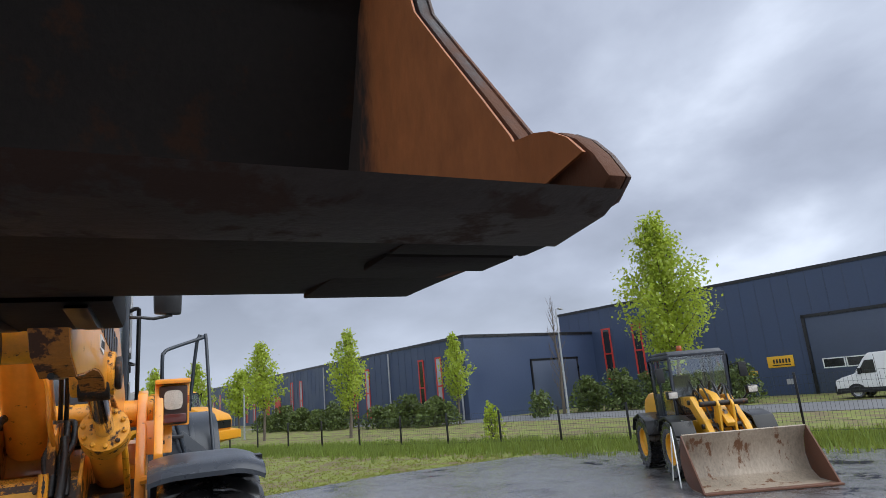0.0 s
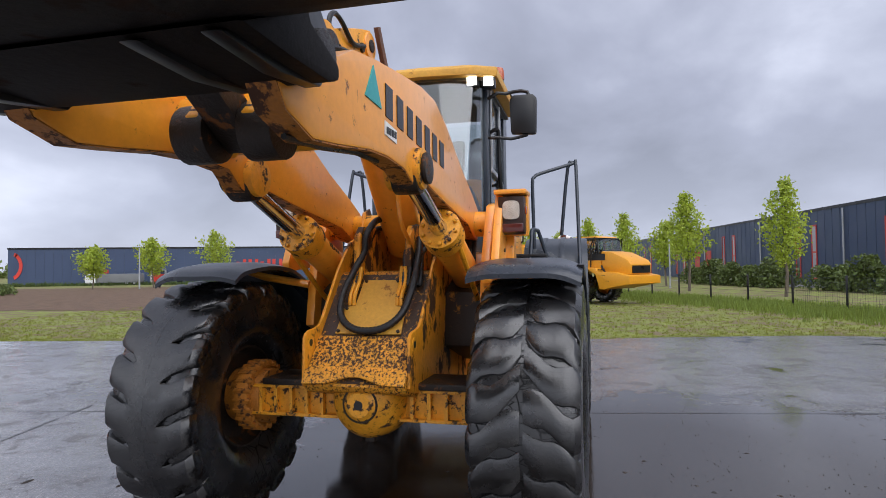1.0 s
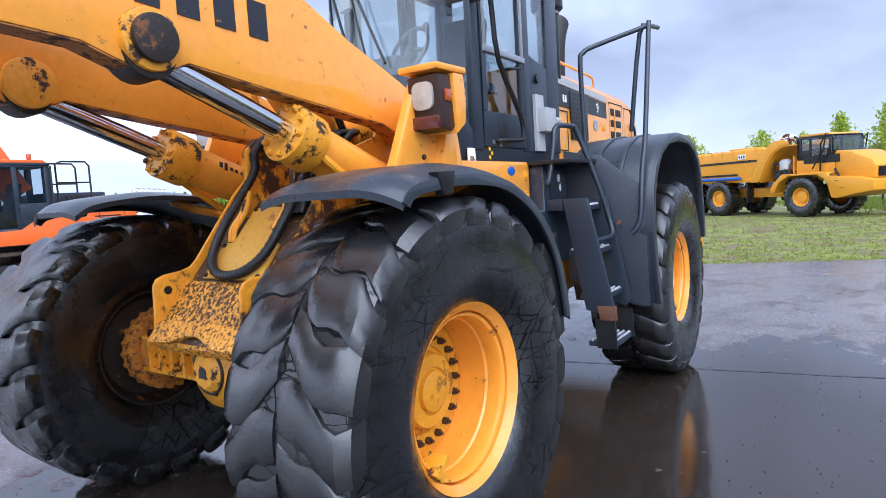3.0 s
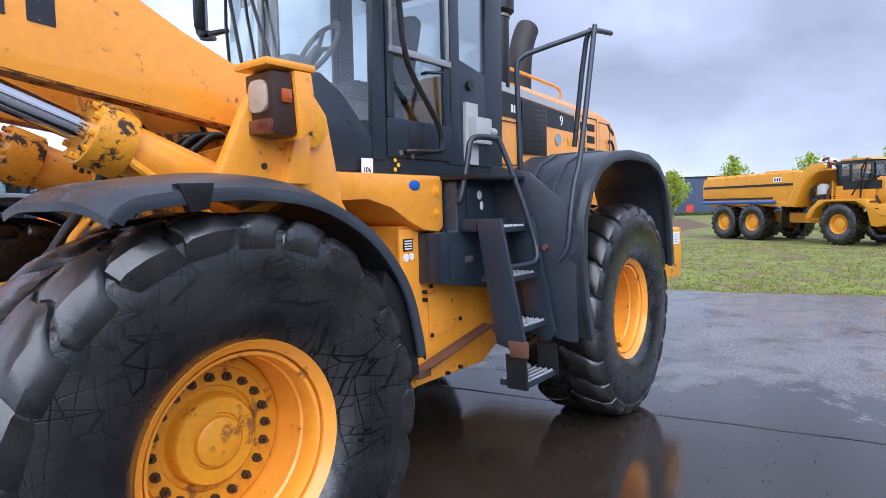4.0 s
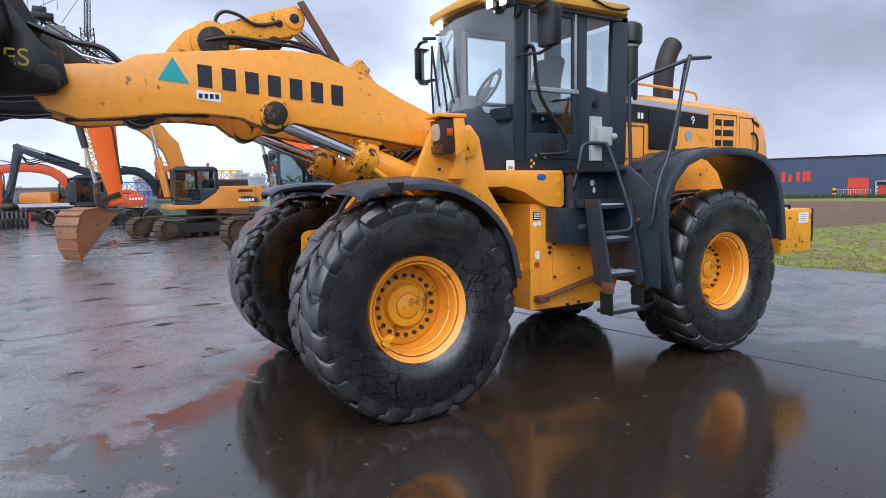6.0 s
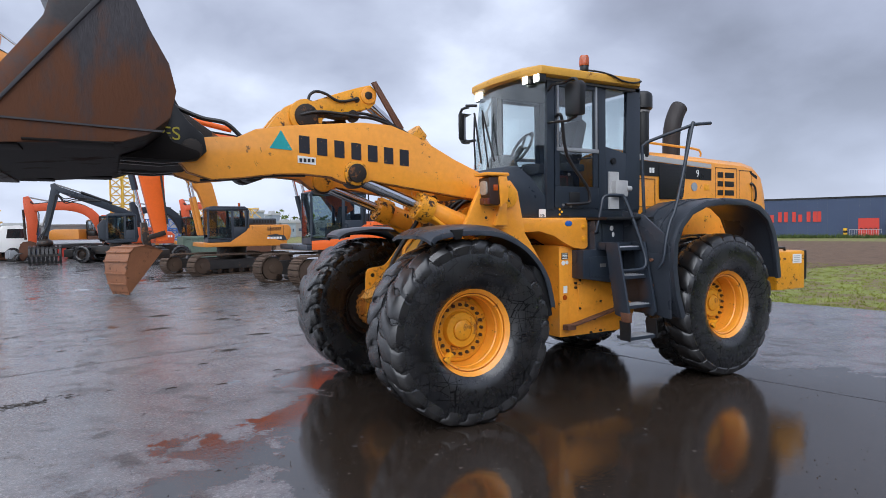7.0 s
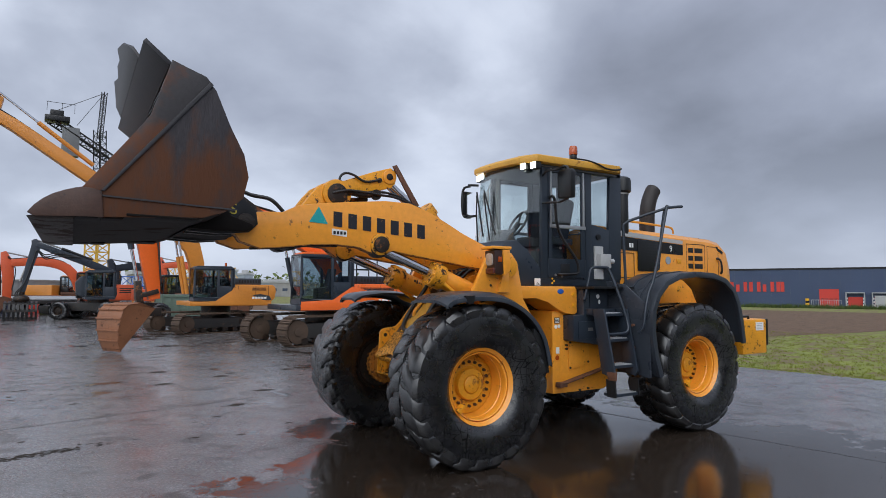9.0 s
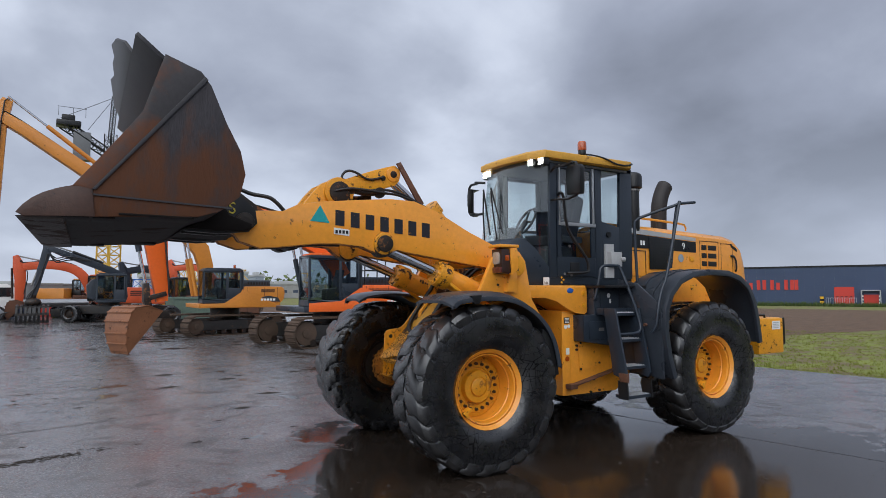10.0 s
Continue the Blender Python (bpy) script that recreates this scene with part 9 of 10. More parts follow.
for x in (-1.0, 0.1):
    wheel_pair(t, x, 1.0, 0.52, 0.4, 0.26, GREASY, 16)

CLUTTER_GREEN = mat("dull_green_paint", (0.12, 0.17, 0.13), 0.6, var=0.25, scale=2)
CLUTTER_GREY = mat("dull_pale_paint", (0.16, 0.165, 0.17), 0.6, var=0.2, scale=2)
NAVY = mat("navy_container_paint", (0.012, 0.020, 0.060), 0.45, var=0.2, scale=2)
HIVIS = mat("faded_yellow_green_paint", (0.14, 0.18, 0.03), 0.5)
for args in (("skip_container", "grey-green steel skip among machines", "skip", (2.4, 33.5, 0), (2.8, 2.4, 1.45), CLUTTER_GREEN, 6),
             ("skip_container", "rusty open skip among machines", "skip", (4.5, 39.0, 0), (4.5, 2.4, 1.5), RUSTY, 6),
             ("trailer_box", "pale box trailer among parked machines", "trailer", (-6.4, 56.0, 0.0), (4.5, 2.4, 2.5), CLUTTER_GREY, 8),
             ("trailer_box", "white truck box among parked machines", "trailer", (-13.0, 50.0, 0.0), (4.0, 2.4, 2.2), WHITE, 6),
             ("machine_block", "red machine part on the yard", "machine", (-4.4, 48.0, 0), (1.0, 1.2, 0.8), REDP, 3),
             ("machine_block", "yellow-green machine part on the yard", "machine", (-3.6, 46.0, 0), (0.9, 1.2, 0.9), HIVIS, 2),
             ("steel_stack", "stack of dark steel beams", "steel beams", (-10.5, 46.0, 0), (3.4, 2.0, 1.3), BLACK, 7),
             ("steel_stack", "stack of rusty steel", "steel beams", (-2.2, 52.0, 0), (5.0, 2.0, 1.5), RUSTY, 8),
             ("container", "navy blue container among the machines", "container", (-10.4, 50.0, 0), (4.9, 2.4, 2.2), NAVY, 10),
             ("container", "pale office container in the distance", "container", (9.5, 70.0, 0), (6.0, 2.4, 1.9), CLUTTER_GREY, 8)):
    nm, lb, ct, p, dims, mt, rb = args
    crate(nm, lb, ct, Matrix.Translation(p), dims, mt, rb)


def lattice(parent, name, a, b, w, n, r, material):
    """A square lattice girder from a to b."""
    a, b = Vector(a), Vector(b)
    d = (b - a).normalized()
    u = d.orthogonal().normalized()
    v = d.cross(u)
    cs = [(u * i + v * j) * w / 2 for i, j in ((-1, -1), (1, -1), (1, 1), (-1, 1))]
    bm = B()
    for c in cs:
        cyl(bm, a + c, b + c, r, 5, cap=False)
    for k in range(n):
        p, q = a + (b - a) * (k / n), a + (b - a) * ((k + 1) / n)
        for i in range(4):
            c, e = cs[i], cs[(i + 1) % 4]
            cyl(bm, p + c, q + e if k % 2 else q + e, r * 0.6, 4, cap=False)
            cyl(bm, p + c, p + e, r * 0.6, 4, cap=False)
    return part(name, bm, material, parent)


t = thing("tower_crane", "tall tower crane with yellow lattice mast and dark jib", "tower crane", Matrix.Translation((1.6, 74.0, 0)))
lattice(t, "mast", (0, 0, 0), (0, 0, 14.0), 1.7, 14, 0.10, CRANE_Y)
lattice(t, "upper_mast", (0, 0, 14.0), (-0.2, 0, 20.0), 0.9, 8, 0.06, BLACK)
lattice(t, "jib", (3.0, 0, 15.5), (-5.0, 0, 20.6), 0.8, 10, 0.09, BLACK)
lattice(t, "apex", (-0.2, 0, 19.0), (0.1, 0, 24.5), 0.4, 8, 0.05, BLACK)
bm = B()
box(bm, -5.6, -3.2, -0.9, 0.9, 20.3, 20.9)
box(bm, -5.1, -3.8, -0.5, 0.5, 20.9, 21.6)
part("machinery_deck", bm, BLACK, t, "", 0.1)
bm = B()
box(bm, -3.9, -2.2, -0.6, 0.6, 16.6, 19.8)
part("counterweight", bm, CLUTTER_GREY, t, "grey hanging counterweight", 0.05)
bm = B()
for x in (-5.4, -4.0, -2.8):
    tube(bm, [(x, -0.9, 21.3), (x, -0.9, 22.3)], 0.03, 4)
tube(bm, [(-5.5, -0.9, 22.3), (-2.7, -0.9, 22.3)], 0.03, 4)
cyl(bm, (-5.2, 0, 21.2), (0.1, 0, 24.4), 0.03, 5)
cyl(bm, (-2.5, 0, 20.2), (0.1, 0, 24.4), 0.03, 5)
part("stay_rod", bm, BLACK, t)
for i, (x, y, ln, z) in enumerate(((8, 78, 9, 2.2), (12, 66, 8, 1.2), (10.5, 62, 7, 3.0), (-14, 70, 9, 3.0))):
    t = thing("lattice_section", "yellow lattice crane section stacked in the yard" if i != 0 else "dark blue lattice crane section", "crane section", Matrix.Translation((x, y, 0)))
    lattice(t, "girder", (-ln / 2, 0, z), (ln / 2, 0, z), 1.6, 8, 0.07, CRANE_Y if i else BLUE)
    lattice(t, "girder", (-ln / 2, 0, 0.82), (ln / 2, 0, 0.82), 1.6, 8, 0.07, CRANE_Y if i else BLUE)
for k, z in enumerate((0.8, 2.3)):
    t = thing("lattice_section", "white lattice girder section lying beyond the field", "crane section", Matrix.Translation((20.5, 34.5, 0)), "white girders")
    lattice(t, "girder", (-1.0, -1.0, z), (3.2, 3.2 - k, z), 1.4, 6, 0.06, WHITE)
# verge, bollard and barrier before the far hall
rnd = random.Random(31)
verge = []
ca, cb = Vector((88.5, 11.0)), Vector((63.5, 72.4))
cn = Vector((-(cb - ca).y, (cb - ca).x)).normalized()
for _ in range(2600):
    p = ca.lerp(cb, rnd.random()) + cn * rnd.uniform(4.0, 7.5)
    verge.append((p.x, p.y, rnd.uniform(2.5, 5.0)))
VERGE = leafy(mat("dark_verge_weeds", (0.070, 0.105, 0.026), 0.7, var=0.3, scale=1, bump=0, island=0.6), (0.10, 0.14, 0.03), 0.3)
tufts("verge_weeds", VERGE, verge, "dark green weeds before the far hall", rnd, 0.12, 7)


def on_front(u, out):
    """A point along the far hall's front, out metres before it."""
    p = ca + (cb - ca).normalized() * u + cn * out
    return p.x, p.y


t = thing("bollard", "yellow and black banded bollard before the far hall", "bollard", Matrix.Translation((*on_front(25.6, 2.0), -0.03)))
for k in range(4):
    bm = B()
    cyl(bm, (0, 0, 0.28 * k), (0, 0, 0.28 * k + 0.28), 0.22, 14)
    part("band", bm, SIGN_Y if k % 2 else BLACK, t)
t = thing("barrier_rail", "pale steel barrier before the red gate", "barrier", Matrix.Translation((*on_front(22.0, 2.2), -0.03)) @ Matrix.Rotation(math.atan2((cb - ca).y, (cb - ca).x), 4, "Z"))
bm = B()
for z in (0.15, 0.95):
    box(bm, 0, 3.2, -0.03, 0.03, z - 0.03, z + 0.03)
part("rail", bm, GALV, t)
for k in range(14):
    bm = B()
    box(bm, 0.24 * k, 0.24 * k + 0.04, -0.02, 0.02, 0.0, 0.92)
    part("upright", bm, GALV, t)
# far industry
for i, (x, y, w, h, mtl) in enumerate(((35.2, 150, 2.2, 6.2, PALE_BLUE), (42.3, 150, 3.6, 3.6, PALE_BLUE), (42.0, 160, 2.0, 5.8, PALE_BLUE), (26.5, 152, 3.0, 4.2, CONC), (8.3, 92, 2.4, 3.9, CONC), (-12, 150, 20, 3.2, CONC), (52, 165, 14, 3.8, CONC), (64, 180, 16, 3.8, CONC), (30, 160, 10, 3.2, CONC))):
    t = thing("factory_block", "pale hazy factory building in the far distance", "factory", Matrix.Translation((x, y, 0)), "distant industry")
    bm = B()
    box(bm, -w / 2, w / 2, -4, 4, 0, h)
    part("wall", bm, mtl, t)
    bm = B()
    box(bm, -w / 2 - 0.2, w / 2 + 0.2, -4.2, 4.2, h, h + 0.5)
    box(bm, -w * 0.2, w * 0.15, -2, 2, h + 0.5, h * 1.12 + 0.5)
    part("roof", bm, GREY, t)
    for k in range(4):
        bm = B()
        box(bm, -w * 0.4 + k * w * 0.22, -w * 0.4 + k * w * 0.22 + w * 0.1, -4.05, -4.0, h * 0.4, h * 0.6)
        part("window", bm, CLAD_GATE, t)
rnd = random.Random(12)
pts = []
for _ in range(2600):
    x = rnd.uniform(20, 170)
    y = 215 - 0.35 * x + rnd.gauss(0, 6)
    pts.append(Vector((x, y, abs(rnd.gauss(0, 2.2)) + 2.0 * (1 + math.sin(x * 0.12)) * rnd.random())))
me = leaf_cloud(rnd, pts, 0.9)
me.materials.append(LEAF_DARK)
tagged(new("far_woods", me), "dark band of distant trees", "woods", kind="stuff")

# ---- articulated water truck ----
tank = thing("articulated_truck", "yellow articulated dump truck with a water tank on the grass", "truck", Matrix.Translation((26.2, -1.95, -0.03)) @ Matrix.Rotation(math.atan2(0.80, 0.60), 4, "Z"))
# local x runs backwards from the front axle
for x in (0.0, 4.1, 5.75):
    wheel_pair(tank, x, 1.05, 0.76, 0.60, 0.36, DUMPY, 20)
bm = B()
prism(bm, [(-3.6, 0.95), (-3.6, 1.30), (-2.4, 1.45), (-1.1, 1.50), (-1.0, 1.66), (0.9, 1.66), (1.35, 1.25), (1.45, 0.95), (1.25, 0.95), (1.0, 1.35), (0.6, 1.58), (-0.6, 1.58), (-1.0, 1.35), (-1.25, 0.72), (-1.6, 0.70), (-2.4, 0.82)], -1.25, 1.25)
ft = part("front_fender", bm, DUMPY, tank, "yellow fender and step body", 0.03)
bm = B()
prism(bm, [(-3.25, 1.35), (-3.3, 1.8), (-3.1, 2.0), (-1.9, 2.35), (-1.05, 2.42), (-1.05, 1.4)], -0.85, 0.85)
part("bonnet", bm, DUMPY, tank, "sloping yellow bonnet", 0.08)
bm = B()
box(bm, -3.33, -3.28, -0.7, 0.7, 1.42, 1.75)
part("grille", bm, BLACK, tank)
bm = B()
box(bm, -1.05, 0.52, -0.87, 0.87, 1.62, 2.15)
part("cab_base", bm, DUMPY, tank, "", 0.03)
bm = B()
box(bm, -1.35, 0.2, -0.876, -0.865, 2.0, 2.3)
box(bm, -1.35, 0.2, 0.865, 0.876, 2.0, 2.3)
part("black_flash", bm, BLACK, tank)
tc = machine_cab(tank, -0.90, 0.46, -0.85, 0.85, 2.10, 3.04, BLACK, DUMPY)
bm = B()
prism(bm, [(-1.28, 2.36), (-0.89, 2.36), (-0.89, 2.98)], -0.75, 0.75)
part("sloping_screen", bm, GLASS, tc).visible_shadow = False
for s in (-1, 1):
    bm = B()
    tube(bm, [(-0.55, s * 0.95, 1.7), (-0.65, s * 1.05, 2.7), (-0.9, s * 1.1, 3.05), (-0.8, s * 1.1, 2.5), (-0.3, s * 1.05, 1.8)], 0.03, 6)
    part("mirror_rail", bm, BLACK, tank)
    bm = B()
    tube(bm, [(-2.1, s * 1.2, 1.0), (-1.2, s * 1.0, 1.75)], 0.05, 6)
    for k in range(3):
        box(bm, -2.0 + 0.3 * k, -1.75 + 0.3 * k, min(s * 0.95, s * 1.25), max(s * 0.95, s * 1.25), 1.05 + 0.25 * k, 1.09 + 0.25 * k)
    part("steps", bm, BLACK, tank)
bm = B()
box(bm, 0.9, 1.9, -0.55, 0.55, 0.85, 1.35)
box(bm, 1.4, 7.0, -0.45, 0.45, 0.75, 1.15)
part("rear_chassis", bm, DUMPY, tank, "", 0.03)
bm = B()
cyl(bm, (1.02, 0.86, 1.82), (1.06, 0.82, 2.18), 0.22, 20)
cyl(bm, (1.06, 0.82, 2.18), (1.065, 0.815, 2.24), 0.17, 20)
pump = part("water_pump", bm, GREY, tank, "grey pump housing behind the cab", 0.03)
bm = B()
box(bm, 0.95, 1.45, -0.1, 0.90, 1.25, 1.80)
cyl(bm, (1.25, 0.60, 1.55), (1.25, 1.02, 1.55), 0.20, 18)
part("pump_motor", bm, BLACK, pump, "oily dark pump drive", 0.03)
for pts, r, mtl in (([(0.85, 0.92, 1.30), (0.80, 0.95, 1.70), (0.95, 0.88, 1.95)], 0.05, BLACK), ([(1.20, 0.85, 2.05), (1.45, 0.92, 2.10), (1.50, 0.92, 1.60)], 0.06, BLACK), ([(0.70, 0.85, 1.45), (0.78, 0.95, 1.90), (0.70, 0.80, 2.25)], 0.03, RED_LENS)):
    bm = B()
    tube(bm, pts, r, 8, 4)
    part("pump_pipe", bm, mtl, pump)
for k in range(7):
    bm = B()
    box(bm, 0.53, 0.63, 0.45, 0.93, 1.70 + 0.085 * k, 1.735 + 0.085 * k)
    part("cooling_slat", bm, DUMPY, tank, "", 0.006)
for y in (0.46, 0.90):
    bm = B()
    box(bm, 0.58, 0.62, y, y + 0.03, 1.62, 2.34)
    part("slat_post", bm, DUMPY, tank)
bm = B()
tube(bm, [(0.62, 0.65, 2.2), (0.64, 0.65, 2.95), (0.78, 0.65, 3.10)], 0.045, 10, 3)
part("exhaust_pipe", bm, BLACK, tank)
bm = B()
prism(bm, [(1.95, 1.42), (1.75, 2.35), (1.72, 2.70), (1.95, 2.80), (7.3, 2.72), (7.42, 2.4), (7.4, 1.75), (6.9, 1.42)], -1.10, 1.10)
tk = part("water_tank", bm, DUMPY, tank, "long yellow water tank body", 0.10)
# the spill guard curls forwards over the pump
guard = [(2.02, 1.40), (1.86, 1.72), (1.66, 2.16), (1.38, 2.52), (1.02, 2.74), (0.62, 2.80)]
bm = B()
shell(bm, guard, -1.16, 1.16, -0.05)
hs = part("head_shield", bm, DUMPY, tank, "yellow spill guard curling over the pump", 0.01)
for s in (-1, 1):
    bm = B()
    a, b = sorted((s * 1.16, s * 1.20))
    prism(bm, guard + [(0.60, 2.90), (0.80, 3.00), (1.30, 2.99), (1.62, 2.80), (1.92, 2.42), (2.25, 1.85), (2.48, 1.40)], a, b)
    part("side_gusset", bm, DUMPY, hs, "", 0.015)
    bm = B()
    a, b = sorted((s * 0.80, s * 1.18))
    box(bm, 2.62, 2.70, a, b, 0.55, 1.42)
    part("mud_flap", bm, BLACK, tank, "", 0.01)
    bm = B()
    a, b = sorted((s * 1.08, s * 1.16))
    prism(bm, [(2.25, 1.42), (3.35, 1.42), (3.35, 1.62), (2.3, 1.62)], a, b)
    part("skirt", bm, DUMPY, tank, "", 0.01)
    bm = B()
    a, b = sorted((s * 1.105, s * 1.125))
    box(bm, 2.75, 3.15, a, b, 2.40, 2.60)
    sign = part("sign_plate", bm, WHITE, tk, "small white plate")
    bm = B()
    a, b = sorted((s * 1.125, s * 1.13))
    for k in range(3):
        box(bm, 2.79 + 0.12 * k, 2.86 + 0.12 * k, a, b, 2.44, 2.56)
    part("lettering_bar", bm, BLACK, sign)
bm = B()
for k in range(9):
    x = 2.2 + 0.6 * k
    box(bm, x, x + 0.05, -1.12, 1.12, 2.60, 2.81)
part("tank_band", bm, DUMPY, tk, "", 0.01)
bm = B()
box(bm, 3.2, 4.3, -0.45, 0.45, 2.76, 2.90)
part("hatch_box", bm, DUMPY, tk, "", 0.03)
for s in (-1, 1):
    bm = B()
    a, b = sorted((s * 1.10, s * 1.123))
    box(bm, 2.2, 7.3, a, b, 2.25, 2.34)
    box(bm, 3.2, 7.3, a, b, 1.72, 1.80)
    part("black_stripe", bm, BLACK, tk)
    bm = B()
    cyl(bm, (2.9, s * 1.28, 1.60), (7.2, s * 1.28, 1.60), 0.07, 12)
    part("blue_hose", bm, BLUE, tank, "blue hose along the tank")
bm = B()
cyl(bm, (1.85, -0.3, 2.75), (1.85, -0.3, 3.02), 0.10, 14)
tube(bm, [(1.85, -0.3, 3.0), (1.80, -0.3, 3.18), (1.95, -0.32, 3.28), (2.15, -0.34, 3.22)], 0.06, 8, 4)
tube(bm, [(1.6, -0.5, 2.85), (1.75, -0.45, 3.05), (2.0, -0.5, 3.0), (2.35, -0.5, 2.82)], 0.045, 8, 4)
can = part("water_cannon", bm, RED_LENS, tank, "red and white water cannon on top")
bm = B()
cyl(bm, (1.45, -0.28, 3.12), (1.75, -0.30, 3.20), 0.07, 12, 0.10)
cyl(bm, (2.15, -0.34, 3.22), (2.30, -0.35, 3.16), 0.09, 12)
box(bm, 1.95, 2.12, -0.55, -0.35, 2.98, 3.10)
part("nozzle", bm, WHITE, can, "white nozzle and flanges", 0.01)
bm = B()
tube(bm, [(2.0, -0.2, 2.8), (2.05, -0.1, 3.1), (1.75, -0.1, 3.12), (1.70, -0.15, 2.8)], 0.02, 6)
tube(bm, [(1.55, -0.6, 2.82), (1.2, -0.7, 2.99), (0.9, -0.7, 3.0)], 0.025, 6)
part("pipe_loop", bm, BLACK, can)
bm = B()
for x in (2.6, 6.5):
    tube(bm, [(x, -1.0, 2.7), (x, -1.0, 2.95)], 0.02, 5)
part("tank_stud", bm, BLACK, tank)

# the nose is short
for ob in tank.children_recursive:
    if ob.type == "MESH" and ob.data.users == 1:
        for v in ob.data.vertices:
            if v.co.x < -1.1:
                v.co.x = -1.1 + (v.co.x + 1.1) * 0.66

# ---- compact loader ----
cl = thing("compact_wheel_loader", "small yellow wheel loader with rusty bucket lowered on the asphalt", "wheel loader", Matrix.Translation((5.25, -11.35, 0.0)) @ Matrix.Rotation(math.atan2(-0.46, 0.89), 4, "Z"))
# local x runs backwards
for x in (-0.55, 1.35):
    wheel_pair(cl, x, 0.78, 0.56, 0.42, 0.31, COMPACTY, 18)
bm = B()
prism(bm, [(0.9, 0.55), (2.3, 0.60), (2.45, 1.0), (2.35, 1.45), (1.9, 1.62), (0.95, 1.62)], -0.55, 0.55)
part("engine_hood", bm, COMPACTY, cl, "rounded yellow engine hood", 0.12)
bm = B()
box(bm, -0.9, 0.95, -0.32, 0.32, 0.5, 1.05)
part("front_frame", bm, COMPACTY, cl, "", 0.04)
bm = B()
box(bm, 0.10, 0.45, -0.82, -0.60, 0.62, 0.95)
box(bm, 0.10, 0.45, 0.60, 0.82, 0.62, 0.95)
part("step_box", bm, COMPACTY, cl, "", 0.03)
cc = machine_cab(cl, -0.18, 1.15, -0.62, 0.62, 0.95, 2.42, CAB_BLUE, CAB_BLUE, GLASS)
bm = B()
cyl(bm, (0.5, 0.1, 2.48), (0.5, 0.1, 2.62), 0.06, 14)
part("beacon", bm, AMBER, cc, "amber beacon", 0.02)
bm = B()
tube(bm, [(-0.19, -0.25, 1.25), (-0.2, 0.05, 1.9)], 0.012, 5)
tube(bm, [(-0.19, 0.05, 1.3), (-0.2, 0.25, 1.85)], 0.012, 5)
part("wiper", bm, BLACK, cc)
for s in (-1, 1):
    bm = B()
    shell(bm, [(-1.10, 0.85), (-0.95, 1.10), (-0.55, 1.20), (-0.15, 1.12), (0.0, 0.9)], min(s * 0.58, s * 1.0), max(s * 0.58, s * 1.0), 0.04)
    part("front_mudguard", bm, BLACK, cl, "", 0.01)
    bm = B()
    shell(bm, [(0.75, 0.75), (0.85, 1.05), (1.35, 1.20), (1.85, 1.08), (2.0, 0.8)], min(s * 0.55, s * 1.0), max(s * 0.55, s * 1.0), 0.04)
    part("rear_mudguard", bm, BLACK, cl, "", 0.01)
    bm = B()
    prism(bm, thick_line([(0.0, 1.45), (-0.5, 1.42), (-1.1, 0.95), (-1.55, 0.45)], [0.16, 0.26, 0.22, 0.16]), min(s * 0.30, s * 0.42), max(s * 0.30, s * 0.42))
    part("lift_arm", bm, COMPACTY, cl, "yellow lift arm", 0.02)
    bm = B()
    tube(bm, [(-0.15, s * 0.62, 2.1), (-0.3, s * 0.85, 2.15), (-0.3, s * 0.86, 1.95)], 0.015, 6)
    ma = part("mirror_arm", bm, BLACK, cc)
    bm = B()
    box(bm, -0.33, -0.28, min(s * 0.78, s * 0.95), max(s * 0.78, s * 0.95), 1.85, 2.15)
    part("mirror", bm, BLACK, ma, "", 0.02)
    bm = B()
    tube(bm, [(-0.4, s * 0.5, 1.2), (-0.65, s * 0.75, 1.55)], 0.02, 6)
    hl = part("lamp_stalk", bm, BLACK, cl)
    bm = B()
    box(bm, -0.74, -0.60, s * 0.80 - 0.11, s * 0.80 + 0.11, 1.52, 1.68)
    lamp = part("headlamp", bm, BLACK, hl, "", 0.03)
    bm = B()
    box(bm, -0.752, -0.74, s * 0.80 - 0.09, s * 0.80 + 0.09, 1.54, 1.66)
    part("lens", bm, LENS, lamp, "", 0.01)
bm = B()
prism(bm, thick_line([(-0.15, 1.62), (-0.7, 1.5), (-1.35, 1.0)], [0.12, 0.16, 0.1]), -0.08, 0.08)
cyl(bm, (-0.55, -0.25, 1.35), (-0.55, 0.25, 1.35), 0.12, 14)
part("tilt_linkage", bm, COMPACTY, cl, "", 0.02)
bm = B()
tube(bm, [(-0.3, -0.2, 1.5), (-0.5, -0.3, 1.75), (-0.8, -0.22, 1.5), (-1.0, -0.2, 1.2)], 0.02, 6, 4)
part("hose", bm, HOSE, cl)
for y, lift in ((0.22, 0.0), (0.12, 0.10), (-0.08, 0.16), (-0.30, 0.04)):
    bm = B()
    tube(bm, [(-0.22, y, 1.40), (-0.42, y * 1.2, 1.66 + lift), (-0.72, y * 1.1, 1.52 + lift * 0.5), (-0.98, y, 1.15), (-1.25, y * 0.9, 0.88)], 0.018, 6, 4)
    part("hose", bm, HOSE, cl)
bm = B()
cyl(bm, (-0.35, 0.0, 1.42), (-0.88, 0.0, 1.30), 0.075, 14)
tc2 = part("tilt_cylinder", bm, COMPACTY, cl, "", 0.01)
bm = B()
cyl(bm, (-0.88, 0.0, 1.30), (-1.20, 0.0, 1.22), 0.035, 12)
part("piston_rod", bm, CHROME, tc2)
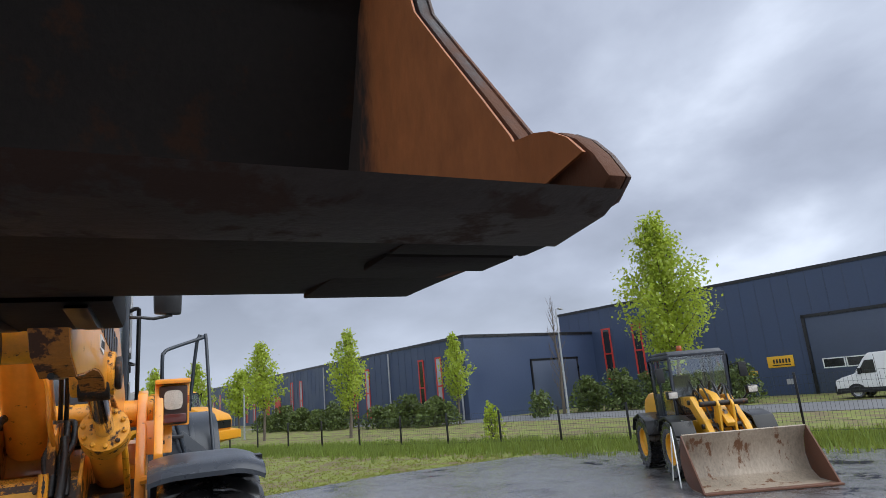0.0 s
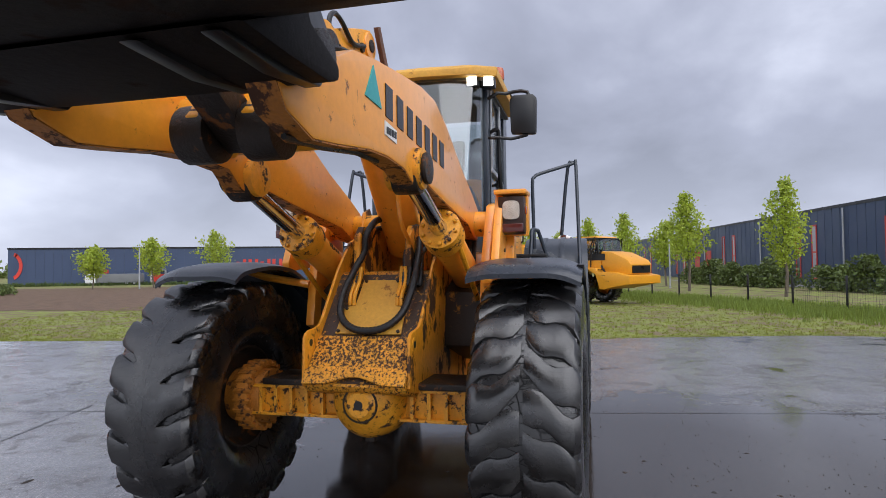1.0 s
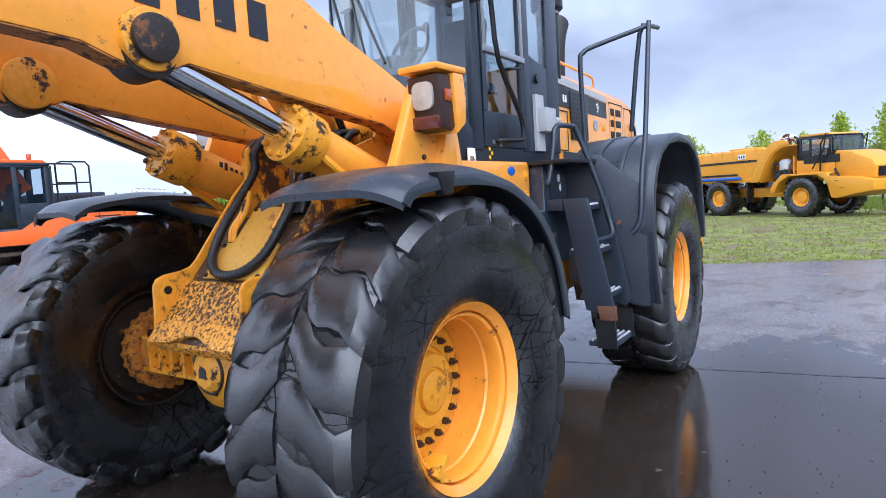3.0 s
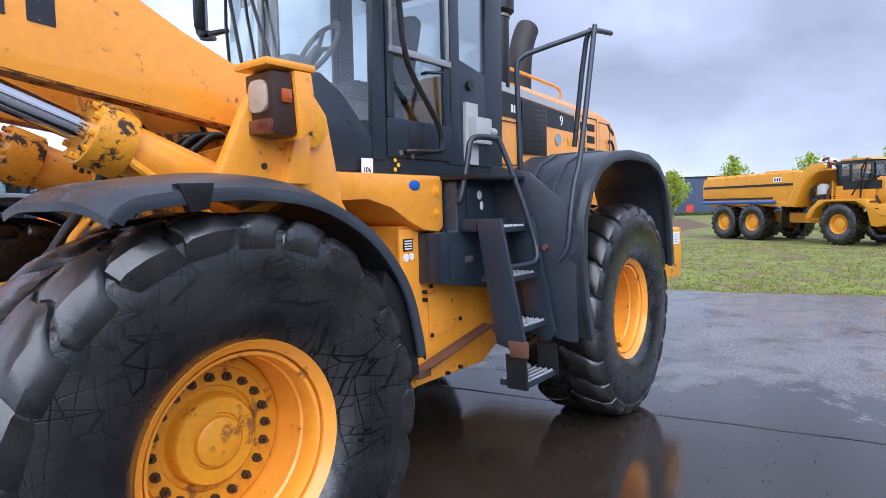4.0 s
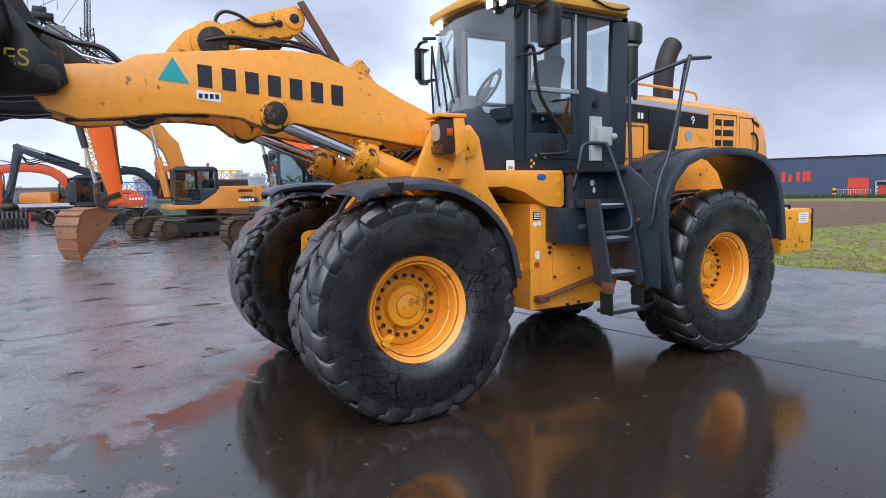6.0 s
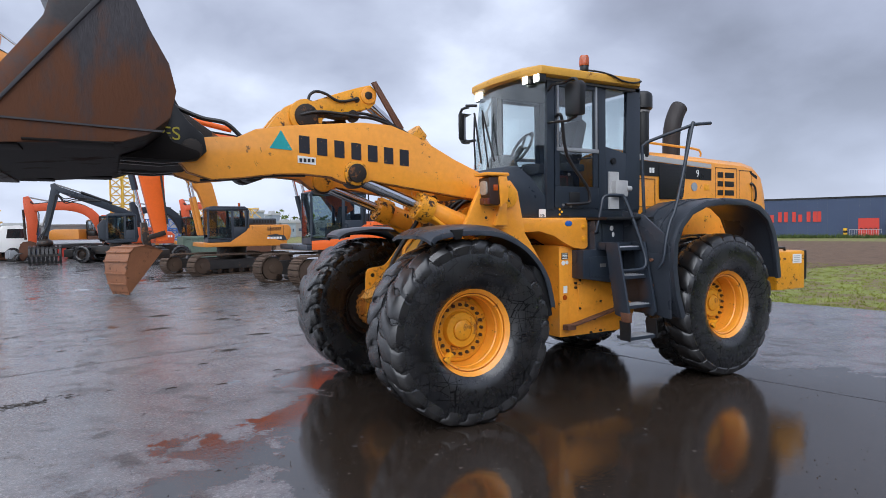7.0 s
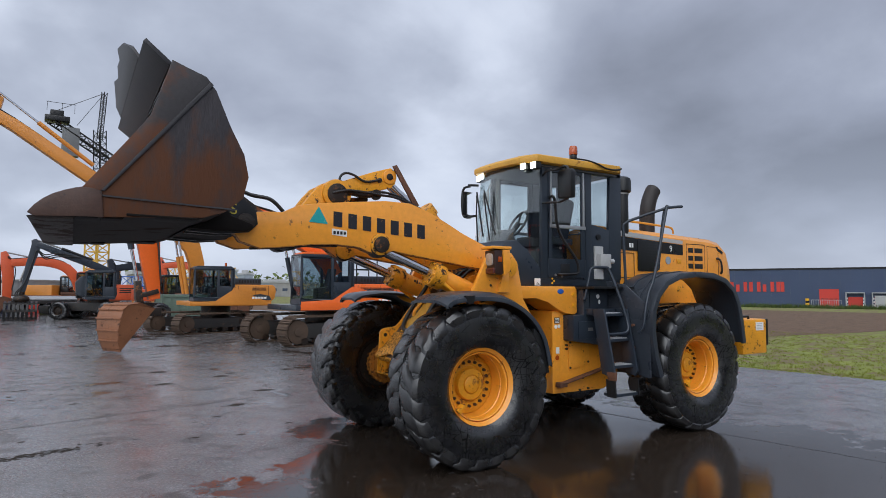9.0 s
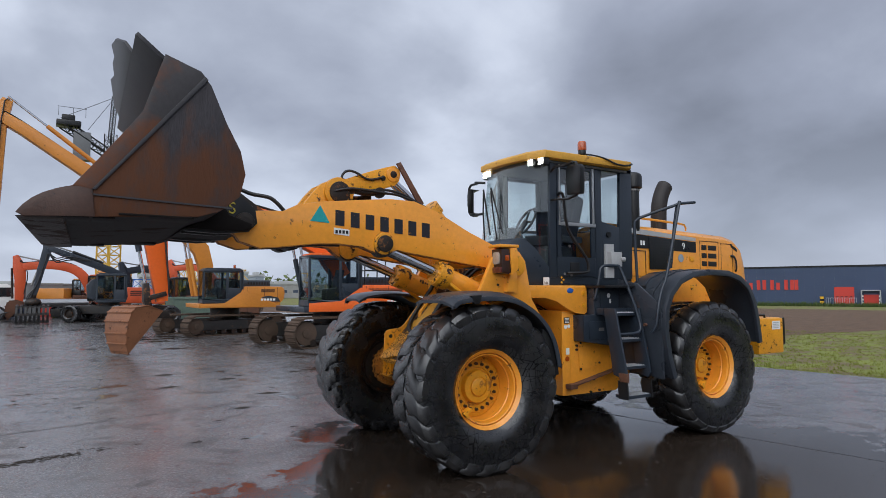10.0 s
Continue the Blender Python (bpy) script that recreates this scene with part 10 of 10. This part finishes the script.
for y in (-0.16, 0.11):
    bm = B()
    prism(bm, [(-0.95, 1.02), (-1.08, 1.42), (-1.20, 1.46), (-1.28, 1.36), (-1.24, 0.92), (-1.30, 0.60), (-1.16, 0.60)], y, y + 0.05)
    part("bell_crank", bm, COMPACTY, cl, "", 0.012)
for x, z in ((-1.15, 1.40), (-1.10, 0.98), (-0.50, 1.42)):
    bm = B()
    cyl(bm, (x, -0.46, z), (x, 0.46, z), 0.05, 14)
    part("pivot_pin", bm, GREASY, cl, "", 0.006)
CBK = mat("scraped_bucket_steel", (0.33, 0.27, 0.205), 0.45, 0.1, var=0.45, scale=4, bump=0.2, wear=(0.16, 0.075, 0.035), amount=0.50, wscale=4.5, streak=0.4)
bprof = [(-2.55, 0.02), (-1.95, 0.03), (-1.72, 0.16), (-1.62, 0.42), (-1.68, 0.72), (-1.82, 0.92)]
bm = B()
shell(bm, bprof, -1.12, 1.12, 0.03)
bk = part("bucket", bm, CBK, cl, "scraped rusty bucket lying flat on the ground", 0.006)
for s in (-1, 1):
    bm = B()
    prism(bm, bprof, min(s * 1.12, s * 1.15), max(s * 1.12, s * 1.15))
    part("side_wall", bm, RUSTY, bk, "rusty side wall", 0.006)
bm = B()
box(bm, -2.62, -2.45, -1.15, 1.15, 0.005, 0.035)
part("cutting_edge", bm, RUSTY, bk, "", 0.004)
bm = B()
tube(bm, [(-1.75, 1.25, 0.02), (-0.95, 1.02, 1.02)], 0.014, 6)
tube(bm, [(-0.95, 1.02, 1.02), (-0.92, 1.12, 0.03)], 0.014, 6)
part("leaning_rod", bm, WHITE, cl, "white rod hanging from the mudguard")

# ---- van ----
van = thing("delivery_van", "white panel van parked in front of the near warehouse", "van", Matrix.Translation((16.8, -34.6, -0.03)) @ Matrix.Rotation(math.atan2(-15.6, -64.0), 4, "Z"))
bm = B()
prism(bm, [(0.0, 0.35), (0.02, 0.95), (0.35, 1.10), (0.95, 1.25), (1.45, 1.95), (1.75, 2.25), (5.6, 2.35), (5.75, 2.2), (5.8, 0.4)], -0.98, 0.98)
part("body", bm, WHITE, van, "white van body", 0.06)
for s in (-1, 1):
    bm = B()
    prism(bm, [(1.10, 1.25), (1.55, 1.90), (1.95, 1.90), (1.95, 1.25)], min(s * 0.985, s * 0.99), max(s * 0.985, s * 0.99))
    part("side_window", bm, PANE, van)
    bm = B()
    box(bm, 0.05, 5.7, min(s * 0.985, s * 1.0), max(s * 0.985, s * 1.0), 0.32, 0.55)
    part("bumper_strip", bm, BLACK, van)
bm = B()
prism(bm, [(0.97, 1.28), (1.44, 1.93), (1.42, 1.97), (0.94, 1.30)], -0.85, 0.85)
part("windscreen", bm, PANE, van)
bm = B()
box(bm, -0.07, 0.14, -0.97, 0.97, 0.25, 0.70)
part("front_bumper", bm, BLACK, van, "", 0.05)
bm = B()
box(bm, -0.02, 0.10, -0.62, 0.62, 0.74, 0.92)
part("grille", bm, BLACK, van, "", 0.02)
for s in (-1, 1):
    bm = B()
    a, b = sorted((s * 0.64, s * 0.95))
    prism(bm, [(0.0, 0.74), (0.02, 0.95), (0.22, 1.04), (0.20, 0.78)], a, b)
    part("headlamp", bm, LENS, van, "", 0.015)
    bm = B()
    a, b = sorted((s * 1.0, s * 1.18))
    box(bm, 1.18, 1.30, a, b, 1.22, 1.52)
    part("mirror", bm, BLACK, van, "", 0.03)
    for x in (1.98, 3.35):
        bm = B()
        a, b = sorted((s * 0.980, s * 0.984))
        box(bm, x, x + 0.02, a, b, 0.56, 2.15)
        part("door_gap", bm, BLACK, van)
    for x in (0.95, 4.6):
        bm = B()
        a, b = sorted((s * 0.975, s * 0.992))
        prism(bm, [(x + 0.44 * math.cos(k * math.pi / 10), 0.32 + 0.44 * math.sin(k * math.pi / 10)) for k in range(11)], a, b)
        part("wheel_arch", bm, BLACK, van)
for x in (0.95, 4.6):
    wheel_pair(van, x, 0.88, 0.34, 0.24, 0.20, GREY, 0)
# parked lorry before the far hall
lor = thing("lorry", "white lorry with curtain trailer before the far hall", "lorry", Matrix.Translation((63.0, 58.0, -0.03)) @ dirC)
bm = B()
box(bm, -5.2, -0.2, -0.9, 0.9, 0.35, 1.45)
part("trailer", bm, CLUTTER_GREY, lor, "", 0.04)
bm = B()
prism(bm, [(0.0, 0.3), (1.2, 0.3), (1.3, 0.9), (1.1, 1.5), (0.0, 1.7)], -0.9, 0.9)
part("cab", bm, WHITE, lor, "", 0.06)
bm = B()
box(bm, -0.9, -0.15, -0.92, 0.92, 1.5, 2.0)
part("red_roof_box", bm, REDP, lor)
for x in (-4.5, -3.6, 0.7):
    wheel_pair(lor, x, 0.75, 0.30, 0.24, 0.16, GREY, 0)
